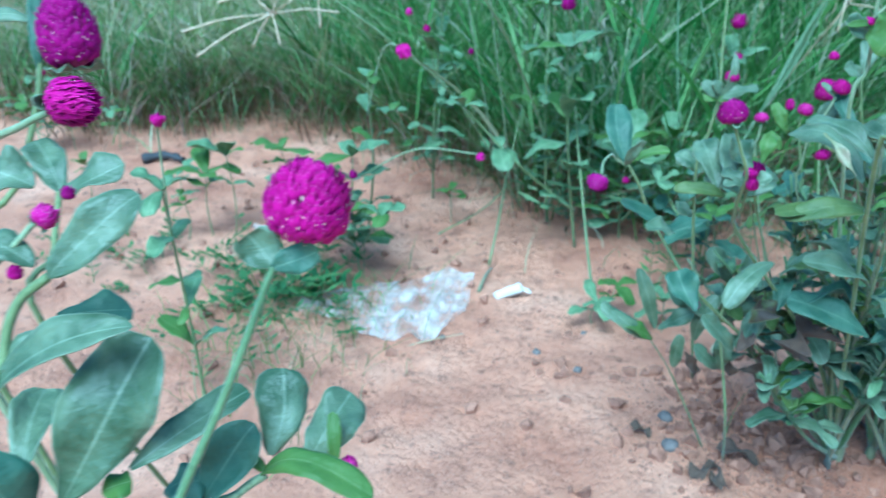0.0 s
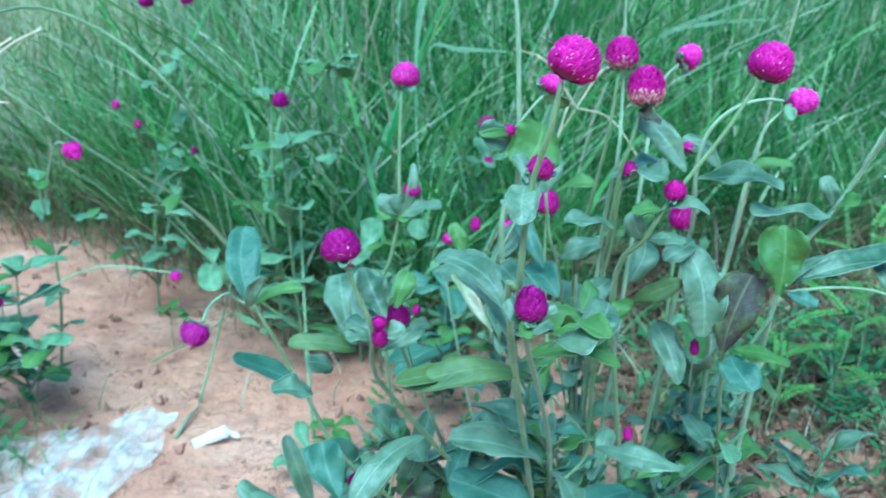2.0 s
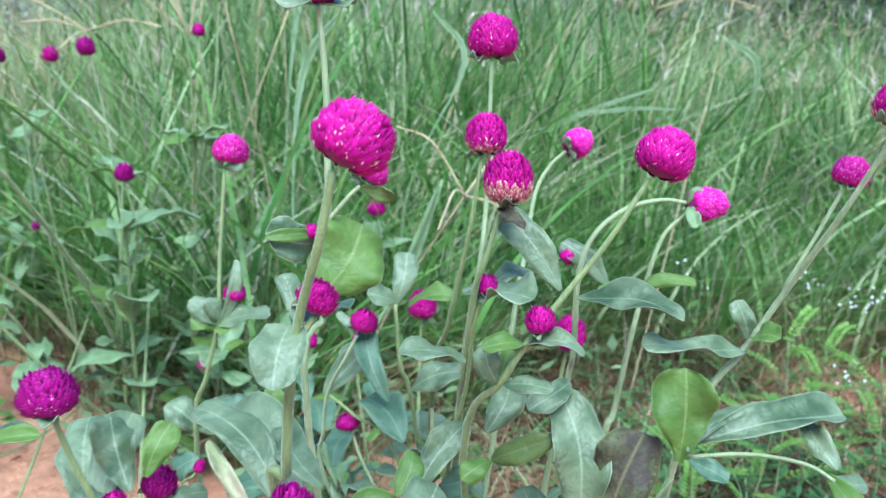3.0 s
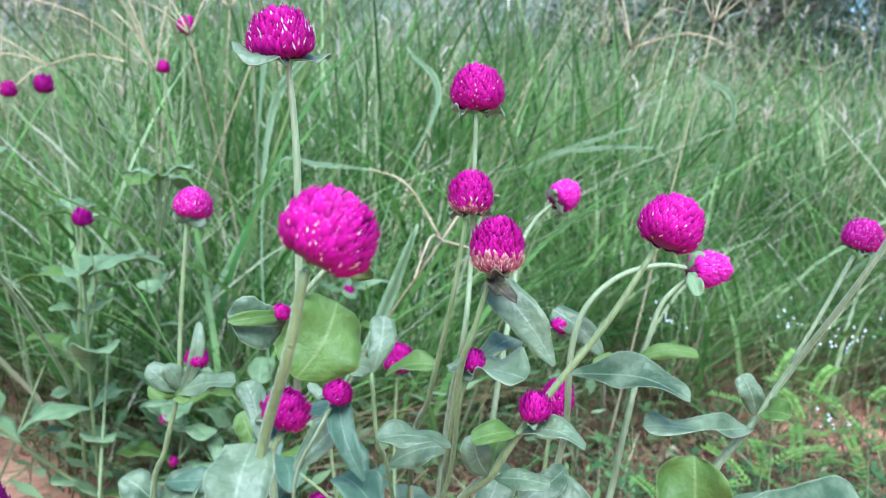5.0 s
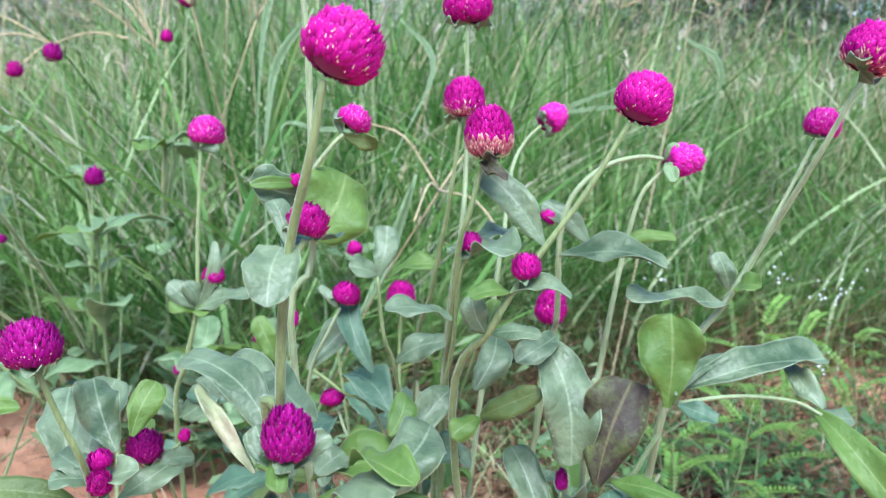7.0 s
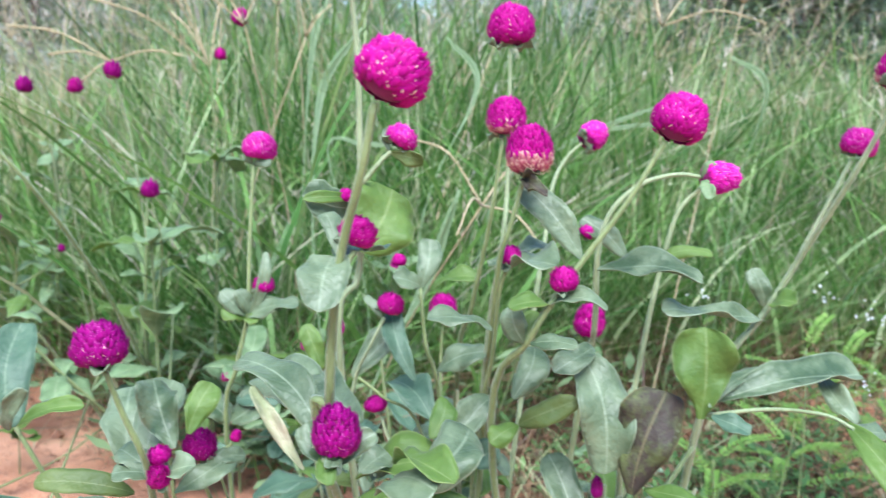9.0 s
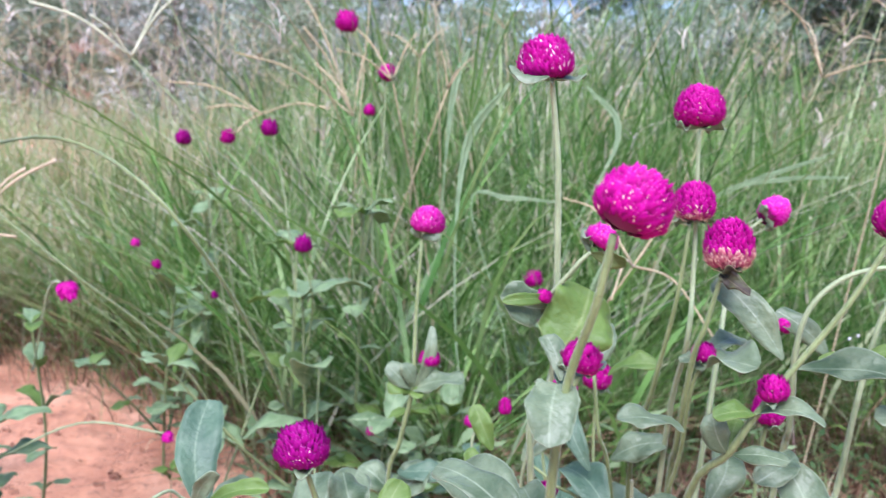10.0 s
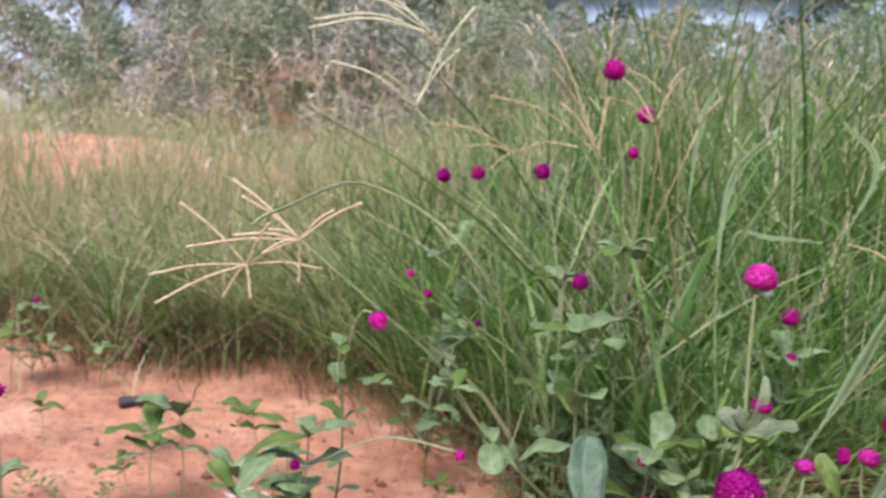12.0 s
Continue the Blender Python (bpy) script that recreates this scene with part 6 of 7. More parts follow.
def leafy(parent, points, count, low, high, length, seed):
    """Opposite rising leaves with bent-back tips along the lower part of a stem, each pair with a tuft of small ones."""
    pick = random.Random(seed)
    stem(parent, points, 0.0030, 0.0012, STEM_WOOD if seed % 2 else STEM_DEEP)
    path = spline(points, 10)
    for k in range(count):
        at = path[int((low + (high - low) * (k + 0.5) / count) * (len(path) - 1))]
        turn = k * 1.57 + pick.uniform(-0.5, 0.5)
        for a in (turn, turn + 3.14 + pick.uniform(-0.4, 0.4)):
            far = length * pick.uniform(0.55, 1.2)
            out = Vector((math.cos(a), math.sin(a), pick.uniform(-0.1, 1.0))).normalized()
            leaf(parent, at, at + out * far, far * pick.uniform(0.32, 0.46), (-out.x * 0.6, -out.y * 0.6, 1), pick.choice(("blue", "blue", "blue", "dark", "soft", "olive", "bright")), pick.uniform(0.02, 0.16), pick.uniform(0.1, 0.5), 0.10, bend=pick.uniform(0.0, 0.25))
            for j in range(2):
                b, short = a + pick.uniform(-1.0, 1.0), length * pick.uniform(0.25, 0.5)
                aside = Vector((math.cos(b), math.sin(b), pick.uniform(0.4, 1.6))).normalized()
                leaf(parent, at, at + aside * short, short * pick.uniform(0.3, 0.45), (-aside.x * 0.6, -aside.y * 0.6, 1), pick.choice(("blue", "soft", "bright")), 0.05, 0.5, 0.08)


leafy(front_plant, [(0.462, 0.76, 0.0), (0.43, 0.70, 0.15), (0.40, 0.63, 0.30)], 7, 0.56, 0.97, 0.052, 1)
leafy(front_plant, [(0.462, 0.76, 0.0), (0.41, 0.74, 0.12), (0.36, 0.72, 0.26)], 6, 0.56, 0.97, 0.049, 2)
leafy(front_plant, [(0.462, 0.76, 0.0), (0.38, 0.76, 0.10), (0.28, 0.76, 0.24)], 5, 0.56, 0.97, 0.041, 3)
leafy(tall_plant, [(0.45, 0.74, 0.0), (0.42, 0.72, 0.17), (0.40, 0.69, 0.33)], 5, 0.56, 0.97, 0.049, 4)
leafy(back_plant, [(0.485, 0.786, 0.0), (0.48, 0.80, 0.17), (0.46, 0.78, 0.35)], 7, 0.56, 0.97, 0.049, 5)
leafy(back_plant, [(0.485, 0.786, 0.0), (0.44, 0.85, 0.15), (0.40, 0.84, 0.30)], 6, 0.56, 0.97, 0.049, 6)
leafy(side_plant, [(0.508, 0.768, 0.0), (0.56, 0.76, 0.15), (0.55, 0.74, 0.30)], 6, 0.56, 0.95, 0.052, 7)
leafy(side_plant, [(0.508, 0.768, 0.0), (0.60, 0.84, 0.13), (0.63, 0.90, 0.26)], 6, 0.56, 0.97, 0.049, 8)
leafy(right_plant, [(0.518, 0.746, 0.0), (0.58, 0.72, 0.12), (0.57, 0.70, 0.24)], 5, 0.56, 0.95, 0.052, 9)
leafy(right_plant, [(0.518, 0.746, 0.0), (0.65, 0.74, 0.10), (0.70, 0.76, 0.20)], 5, 0.56, 0.97, 0.049, 10)
leafy(front_plant, [(0.465, 0.755, 0.0), (0.40, 0.70, 0.07), (0.33, 0.66, 0.17)], 6, 0.58, 0.98, 0.048, 12)
leafy(front_plant, [(0.450, 0.745, 0.0), (0.44, 0.70, 0.09), (0.44, 0.65, 0.20)], 6, 0.58, 0.98, 0.050, 13)
leafy(right_plant, [(0.518, 0.744, 0.0), (0.55, 0.68, 0.08), (0.53, 0.64, 0.20)], 6, 0.58, 0.98, 0.050, 14)
leafy(side_plant, [(0.508, 0.766, 0.0), (0.50, 0.74, 0.09), (0.47, 0.70, 0.21)], 6, 0.58, 0.98, 0.050, 15)
leafy(back_plant, [(0.484, 0.788, 0.0), (0.44, 0.84, 0.07), (0.37, 0.85, 0.15)], 6, 0.58, 0.98, 0.046, 16)
stem(front_plant, [(0.464, 0.758, -0.01), (0.466, 0.756, 0.03), (0.460, 0.750, 0.075), (0.448, 0.735, 0.13)], 0.0085, 0.0034, STEM_WOOD, "thick woody foot of the plant", "main_stem")
stem(back_plant, [(0.483, 0.783, -0.01), (0.484, 0.784, 0.04), (0.483, 0.786, 0.10)], 0.0065, 0.0030, STEM_WOOD, "thick woody foot of the plant", "main_stem")
stem(side_plant, [(0.505, 0.765, -0.01), (0.512, 0.767, 0.03), (0.528, 0.768, 0.08)], 0.0060, 0.0030, STEM_WOOD, "thick woody foot of the plant", "main_stem")
spread = random.Random(5)
for k in range(16):
    owner, foot = ((front_plant, (0.462, 0.757, 0.0)), (back_plant, (0.485, 0.786, 0.0)), (side_plant, (0.508, 0.768, 0.0)), (right_plant, (0.518, 0.746, 0.0)))[k % 4]
    a, out, rise = spread.uniform(2.6, 6.8), spread.uniform(0.07, 0.19), spread.uniform(0.17, 0.32)
    end = (foot[0] + math.cos(a) * out, foot[1] + math.sin(a) * out * 0.9, rise)
    leafy(owner, [foot, (foot[0] + math.cos(a) * out * 0.35, foot[1] + math.sin(a) * out * 0.3, rise * 0.5), end], 4, 0.58, 1.0, 0.043, 40 + k)
leafy(near_plant, [(-0.06, 0.30, 0.0), (-0.06, 0.29, 0.2), (-0.05, 0.28, 0.36)], 8, 0.2, 0.8, 0.053, 11)

AMARANTH, GROUP = "flowering plant", "young globe amaranths"
sprout("globe_amaranth", (-0.124, 1.235, 0.0), 0.20, 4, 0.074, "soft", "small bushy globe amaranth beside a plastic sheet", AMARANTH, GROUP, 1,
       [((0.074, 1.209, 0.206), 0.014, (0.4, 0, -0.6), "magenta", 0.03), ((-0.107, 1.12, 0.207), 0.013, (0, 0, 1), "purple", 0)], (0.0, 0.0), True, 5)
sprout("globe_amaranth", (-0.13, 1.38, 0.0), 0.31, 3, 0.040, "soft", "thin globe amaranth with a hooked purple head", AMARANTH, GROUP, 2,
       [((-0.037, 1.218, 0.366), 0.024, (0.2, 0, -0.8), "magenta", 0.05)], (0.03, -0.1), True, 0)
sprout("globe_amaranth", (0.24, 1.33, 0.0), 0.35, 4, 0.075, "soft", "globe amaranth at the grass edge with a dark head", AMARANTH, GROUP, 3,
       [((0.208, 1.297, 0.415), 0.022, (0, 0, 1), "purple", 0)], (-0.03, -0.03), True, 1)
sprout("globe_amaranth", (0.20, 1.44, 0.0), 0.40, 4, 0.06, "soft", "tall globe amaranth among the grass", AMARANTH, GROUP, 4,
       [((0.150, 1.407, 0.550), 0.024, (-0.1, 0, 1), "purple", 0.03)], (-0.01, -0.02), True, 0)
sprout("globe_amaranth", (0.275, 1.48, 0.0), 0.44, 4, 0.06, "soft", "tall globe amaranth with several heads among the grass", AMARANTH, GROUP, 5,
       [((0.241, 1.463, 0.698), 0.032, (0, 0, 1), "magenta", 0), ((0.298, 1.561, 0.641), 0.026, (0.3, 0, 0.6), "magenta", 0), ((0.277, 1.466, 0.583), 0.017, (0, 0, 1), "magenta", 0)], (0.0, 0.0), True, 0)
sprout("globe_amaranth", (0.0, 1.82, 0.0), 0.42, 4, 0.06, "soft", "tall globe amaranth with two heads in the grass", AMARANTH, GROUP, 13,
       [((0.020, 1.84, 0.529), 0.028, (0, 0, 1), "magenta", 0), ((-0.033, 1.728, 0.525), 0.027, (0, 0, 1), "purple", 0)], (0.0, -0.03), True, 0)
sprout("globe_amaranth", (0.54, 1.55, 0.0), 0.28, 4, 0.06, "soft", "globe amaranth half hidden in the grass", AMARANTH, GROUP, 6,
       [((0.534, 1.524, 0.349), 0.028, (0, 0, 1), "magenta", 0), ((0.537, 1.515, 0.288), 0.018, (0, 0, 1), "magenta", 0)], (0.0, 0.0), True, 1)
sprout("globe_amaranth", (-0.02, 1.58, 0.0), 0.30, 4, 0.055, "soft", "globe amaranth at the grass edge with small buds", AMARANTH, GROUP, 7,
       [((-0.05, 1.52, 0.375), 0.014, (0, 0, 1), "pale", 0), ((-0.02, 1.52, 0.345), 0.015, (0, 0, 1), "magenta", 0), ((0.06, 1.54, 0.30), 0.012, (0, 0, 1), "purple", 0)], (0.02, -0.03), True, 2)
sprout("globe_amaranth", (0.32, 1.36, 0.0), 0.20, 3, 0.07, "soft", "low leafy globe amaranth at the grass edge", AMARANTH, GROUP, 8,
       [((0.30, 1.26, 0.20), 0.012, (0, 0, 1), "magenta", 0), ((0.31, 1.28, 0.14), 0.012, (0, 0, 1), "magenta", 0)], (0.0, -0.05), True, 2)
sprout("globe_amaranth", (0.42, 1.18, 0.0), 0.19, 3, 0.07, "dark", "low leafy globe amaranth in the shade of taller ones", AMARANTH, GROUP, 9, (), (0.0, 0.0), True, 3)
sprout("globe_amaranth", (-0.27, 0.86, 0.0), 0.29, 3, 0.05, "soft", "thin globe amaranth with a leaning bud", AMARANTH, GROUP, 10,
       [((-0.254, 0.805, 0.374), 0.014, (0.6, 0, 0.4), "magenta", 0.02)], (0.0, -0.03), True, 0)
sprout("globe_amaranth", (-0.97, 1.92, 0.0), 0.17, 3, 0.05, "soft", "small globe amaranth with one bud on open soil", AMARANTH, GROUP, 12,
       [((-0.93, 1.88, 0.20), 0.014, (0, 0, 1), "magenta", 0)], (0.0, 0.0), True, 2)
for k, (x, y, tall) in enumerate(((-0.453, 1.362, 0.09), (-0.410, 1.380, 0.125), (-0.375, 1.398, 0.15), (-0.30, 1.50, 0.13), (-0.80, 1.92, 0.10), (-0.98, 1.86, 0.14), (-0.90, 1.90, 0.09), (-0.72, 1.57, 0.08), (-0.53, 1.60, 0.06),
                                  (0.02, 1.46, 0.06), (0.33, 1.04, 0.045), (0.27, 1.08, 0.05), (0.24, 1.06, 0.035))):
    sprout("seedling", (x, y, 0.0), tall, 2, 0.062 if tall > 0.11 else 0.036, "bright" if k % 2 else "soft", "fresh green seedling in sandy soil", "seedling", "seedlings", 20 + k)


# ---- creeping weeds on the soil ----
def weed_patch(name, cx, cy, rx, ry, count, look_stops, label, tall, seed, leaf_long):
    """Low tangled stems with small leaves, too many to count."""
    pick = np.random.default_rng(seed)
    bm = bmesh.new()
    for _ in range(count):
        x, y = cx + pick.normal(0, rx), cy + pick.normal(0, ry)
        a, far = pick.uniform(0, 6.28), pick.uniform(0.5, 1.3) * tall
        line = spline([(x, y, 0), (x + math.cos(a) * far * 0.4, y + math.sin(a) * far * 0.4, far * pick.uniform(0.2, 0.7)), (x + math.cos(a) * far, y + math.sin(a) * far, far * pick.uniform(0.2, 0.9))], 3)
        tube(bm, line, 0.0009, 0.0005, 4)
        for q in line[1:]:
            for side in (-1, 1):
                b = a + side * pick.uniform(0.8, 1.6)
                out = Vector((math.cos(b), math.sin(b), pick.uniform(0.0, 0.7))).normalized()
                flat = out.cross(Vector((0, 0, 1))).normalized()
                s = leaf_long * pick.uniform(0.6, 1.2)
                bm.faces.new([bm.verts.new(q), bm.verts.new(q + out * s * 0.5 + flat * s * 0.2), bm.verts.new(q + out * s), bm.verts.new(q + out * s * 0.5 - flat * s * 0.2)])
    me = bpy.data.meshes.new(name)
    bm.to_mesh(me)
    bm.free()
    me.materials.append(look_stops)
    return tagged(new(name, me), label, "weeds", kind="stuff")


WEED = grass_material("weed_leaves", [(0.0, (0.045, 0.10, 0.04)), (0.5, (0.085, 0.16, 0.055)), (1.0, (0.17, 0.26, 0.09))], (0.2, 0.36, 0.06), 0.35)
WEED_SOFT = grass_material("weed_leaves_soft", [(0.0, (0.10, 0.17, 0.08)), (0.5, (0.18, 0.27, 0.13)), (1.0, (0.30, 0.38, 0.20))], (0.22, 0.36, 0.08), 0.3)
weed_patch("creeping_weed", -0.21, 1.02, 0.075, 0.10, 20, WEED, "thin creeping weed on the sand", 0.085, 1, 0.018)
weed_patch("creeping_weed", -0.22, 1.17, 0.06, 0.045, 22, WEED, "thin creeping weed on the sand", 0.09, 2, 0.030)
weed_patch("creeping_weed", -0.55, 1.25, 0.10, 0.05, 20, WEED, "thin creeping weed on the sand", 0.06, 3, 0.018)
for k, (x, y) in enumerate(((0.30, 1.46), (0.40, 1.44), (0.50, 1.48), (0.62, 1.54), (0.75, 1.64))):
    weed_patch("leafy_weed", x, y, 0.06, 0.05, 9, WEED_SOFT, "low leafy weeds at the foot of the grass", 0.22, 80 + k, 0.042)
weed_patch("ground_weed", 0.95, 1.20, 0.24, 0.16, 130, WEED, "tangled light green weeds covering the soil", 0.13, 4, 0.022)
weed_patch("ground_weed", 1.35, 1.25, 0.28, 0.20, 130, WEED, "tangled light green weeds covering the soil", 0.15, 5, 0.024)
n = 260
x = rng.normal(-0.20, 0.09, n)
y = rng.normal(1.01, 0.12, n)
blades("creeping_grass", x, y, rng.uniform(0.03, 0.09, n), rng.uniform(0.0010, 0.0022, n), rng.uniform(0.3, 1.6, n), GRASS, "thin grass creeping over the sand", droop=0.7)
n = 420
x, y = rng.normal(1.0, 0.3, n), rng.normal(1.25, 0.25, n)
blades("verge_grass", x, y, rng.uniform(0.04, 0.16, n), rng.uniform(0.0014, 0.003, n), rng.uniform(0.3, 1.4, n), GRASS_PALE, "short pale grass among the weeds", droop=0.7)


def feather_weed(place, tall, seed, label):
    """A weed with an upright stem and feather-like sprays of tiny leaflets."""
    pick = random.Random(seed)
    x, y, z = place
    root = thing("feather_weed", place, label, "weed", "feather-leaved weeds")
    top = Vector((x + pick.uniform(-0.03, 0.03), y + pick.uniform(-0.03, 0.03), tall))
    stem(root, [place, (Vector(place) + top) / 2 + Vector((0.006, 0, 0)), top], 0.0014, 0.0007)
    for k in range(9):
        at = Vector(place).lerp(top, 0.3 + 0.7 * k / 8)
        a = k * 2.4 + pick.uniform(-0.3, 0.3)
        out = Vector((math.cos(a), math.sin(a), pick.uniform(0.1, 0.6))).normalized()
        far = pick.uniform(0.06, 0.10)
        bm = bmesh.new()
        line = spline([at, at + out * far * 0.5 + Vector((0, 0, 0.008)), at + out * far], 7)
        tube(bm, line, 0.0005, 0.0003, 4)
        side = out.cross(Vector((0, 0, 1))).normalized()
        up = side.cross(out)
        for q in line[2:]:
            for s in (-1, 1):
                d = (side * s + out * 0.5).normalized()
                size = 0.011
                bm.faces.new([bm.verts.new(q), bm.verts.new(q + d * size * 0.5 + out * size * 0.25), bm.verts.new(q + d * size + up * 0.001), bm.verts.new(q + d * size * 0.5 - out * size * 0.25)])
        tagged(part("spray", bm, WEED_BRIGHT, root), kind="stuff")
    return root


WEED_BRIGHT = grass_material("weed_bright", [(0.0, (0.13, 0.24, 0.05)), (0.5, (0.20, 0.34, 0.07)), (1.0, (0.30, 0.42, 0.12))], (0.34, 0.50, 0.08), 0.4)
for k, (x, y, tall) in enumerate(((1.02, 1.16, 0.26), (1.10, 1.22, 0.24), (0.94, 1.12, 0.20), (1.16, 1.14, 0.25), (0.86, 1.10, 0.15))):
    feather_weed((x, y, 0.0), tall, 40 + k, "upright weed with bright feathery leaf sprays")


# ---- litter on the soil ----
def crumpled(name, cx, cy, long, wide, turn, mat, label, category, height, seed):
    """A crumpled film lying on the soil."""
    root_place = (cx, cy, soil_height(cx, cy))
    n, m = 46, 34
    verts, faces = [], []
    for j in range(m):
        for i in range(n):
            u, v = i / (n - 1) * 2 - 1, j / (m - 1) * 2 - 1
            r = 1 + 0.45 * noise.noise((u * 1.6 + seed, v * 1.6, 1.0)) + 0.22 * noise.noise((u * 5.0, v * 5.0 + seed, 4.0))
            px, py = u * long / 2 * r * (1 - 0.18 * v * v), v * wide / 2 * r * (1 - 0.15 * u * u)
            x = cx + px * math.cos(turn) - py * math.sin(turn)
            y = cy + px * math.sin(turn) + py * math.cos(turn)
            crease = abs(noise.noise((px * 15 + seed, py * 15, 2.0))) + 0.6 * abs(noise.noise((px * 36, py * 36 + seed, 7.0)))
            verts.append((x - cx, y - cy, soil_height(x, y) - root_place[2] + 0.003 + height * crease * (1 - 0.5 * max(abs(u), abs(v)))))
    for j in range(m - 1):
        for i in range(n - 1):
            faces.append((j * n + i, j * n + i + 1, (j + 1) * n + i + 1, (j + 1) * n + i))
    me = bpy.data.meshes.new(name)
    me.from_pydata(verts, [], faces)
    me.materials.append(mat)
    ob = tagged(new(name, me), label, category)
    ob.location = root_place
    return ob


FILM, shader = material("plastic_film_dirty_white", 0.45)
nodes, join = links(FILM)
join.new(ramp(FILM, noise_out(FILM, 22.0, 6.0), [(0.35, (0.60, 0.50, 0.42)), (0.56, (0.80, 0.70, 0.61)), (0.72, (0.52, 0.36, 0.26))]), shader.inputs["Base Color"])
relief(FILM, noise_out(FILM, 90.0, 3.0), 1.0, 0.010)
clear = nodes.new("ShaderNodeBsdfTransparent")
mix = nodes.new("ShaderNodeMixShader")
join.new(ramp(FILM, noise_out(FILM, 13.0, 5.0), [(0.36, (0.82, 0.82, 0.82)), (0.64, (0.36, 0.36, 0.36))]), mix.inputs[0])
join.new(shader.outputs[0], mix.inputs[1])
join.new(clear.outputs[0], mix.inputs[2])
join.new(mix.outputs[0], nodes["Material Output"].inputs[0])


def film_sheet(lower, upper, label):
    """A thin clear sheet spread on the soil, gathered in folds that run from its lower to its upper hem."""
    n, m = 90, 40
    low, high = spline(lower, 30), spline(upper, 30)
    origin = Vector((*((low[0] + high[-1]) / 2)[:2], 0.0))
    verts, faces, uvs = [], [], []
    for j in range(m):
        v = j / (m - 1)
        for i in range(n):
            u = i / (n - 1)
            a, b = low[int(u * (len(low) - 1))], high[int(u * (len(high) - 1))]
            q = a.lerp(b, v + 0.10 * noise.noise((u * 7, 3.0, v)) * (1 if j in (0, m - 1) else 0.6))
            bend = 6 * u + 2.2 * noise.noise((u * 3, v * 2, 6.0)) + 0.7 * v
            fold = abs((bend % 2.0) - 1.0) ** 1.4 * (0.35 + 0.65 * abs(noise.noise((u * 4, v * 3, 2.0))) * 2)
            z = soil_height(q.x, q.y) + 0.002 + 0.015 * fold * math.sin(math.pi * min(1.0, 0.15 + v)) ** 0.5 + 0.004 * abs(noise.noise((q.x * 60, q.y * 60, 1.0)))
            verts.append(Vector((q.x, q.y, z)) - origin)
            uvs.append((u, v))
    for j in range(m - 1):
        for i in range(n - 1):
            faces.append((j * n + i, j * n + i + 1, (j + 1) * n + i + 1, (j + 1) * n + i))
    me = bpy.data.meshes.new("plastic_sheet")
    me.from_pydata(verts, [], faces)
    layer = me.uv_layers.new(name="UVMap")
    for loop in me.loops:
        layer.data[loop.index].uv = uvs[loop.vertex_index]
    me.materials.append(CLEAR)
    ob = tagged(new("plastic_sheet", me), label, "plastic litter")
    ob.location = origin


CLEAR, shader = material("clear_plastic_dusty", 0.5)
nodes, join = links(CLEAR)
uv, stretch, streaks = nodes.new("ShaderNodeUVMap"), nodes.new("ShaderNodeMapping"), nodes.new("ShaderNodeTexNoise")
stretch.inputs["Scale"].default_value = (7.0, 2.6, 1.0)
streaks.inputs["Scale"].default_value = 1.0
streaks.inputs["Detail"].default_value = 4.0
join.new(uv.outputs[0], stretch.inputs["Vector"])
join.new(stretch.outputs[0], streaks.inputs["Vector"])
join.new(ramp(CLEAR, noise_out(CLEAR, 30.0, 5.0), [(0.35, (0.58, 0.44, 0.36)), (0.62, (0.80, 0.74, 0.69))]), shader.inputs["Base Color"])
relief(CLEAR, streaks.outputs["Fac"], 0.6, 0.004)
clear, mix = nodes.new("ShaderNodeBsdfTransparent"), nodes.new("ShaderNodeMixShader")
join.new(ramp(CLEAR, streaks.outputs["Fac"], [(0.36, (0.93, 0.93, 0.93)), (0.66, (0.30, 0.30, 0.30))]), mix.inputs[0])
join.new(shader.outputs[0], mix.inputs[1])
join.new(clear.outputs[0], mix.inputs[2])
join.new(mix.outputs[0], nodes["Material Output"].inputs[0])
film_sheet([(-0.205, 1.085, 0), (-0.135, 1.065, 0), (-0.075, 0.998, 0), (0.0, 1.003, 0), (0.052, 1.085, 0)], [(-0.190, 1.150, 0), (-0.120, 1.170, 0), (-0.058, 1.200, 0), (0.010, 1.230, 0), (0.066, 1.215, 0)], "crumpled clear plastic sheet lying on the sand")
crumpled("plastic_scrap", -0.24, 1.42, 0.17, 0.07, -0.15, FILM, "small crumpled white plastic scrap under leaves", "plastic litter", 0.024, 8.0)

PAPER = plain("paper_white", (0.72, 0.70, 0.66), (0.84, 0.83, 0.80), 60.0)
butt = thing("paper_roll", (0.118, 1.137, soil_height(0.118, 1.137)), "small torn roll of white paper on the sand", "paper litter")
bm = bmesh.new()
z = soil_height(0.118, 1.137)
tube(bm, spline([(0.097, 1.126, z + 0.006), (0.117, 1.135, z + 0.010), (0.136, 1.143, z + 0.013)], 4), 0.0065, 0.0085, 10, 0.2)
part("roll", bm, PAPER, butt)
bm = bmesh.new()
tube(bm, spline([(0.134, 1.142, z + 0.011), (0.142, 1.143, z + 0.010), (0.152, 1.139, z + 0.006)], 3), 0.005, 0.002, 6, 0.5)
part("torn_end", bm, PAPER, butt)

RUBBER = plain("rubber_black", (0.02, 0.02, 0.024), (0.05, 0.05, 0.055), 40.0, 0.5)
z = soil_height(-0.657, 1.820)
scrap = thing("black_scrap", (-0.657, 1.820, z), "flat black rubber scrap on the sand", "litter")
bm = bmesh.new()
tube(bm, spline([(-0.702, 1.815, z + 0.006), (-0.662, 1.825, z + 0.012), (-0.627, 1.820, z + 0.010), (-0.607, 1.810, z + 0.005)], 4), 0.012, 0.007, 8, 0.6)
part("body", bm, RUBBER, scrap)


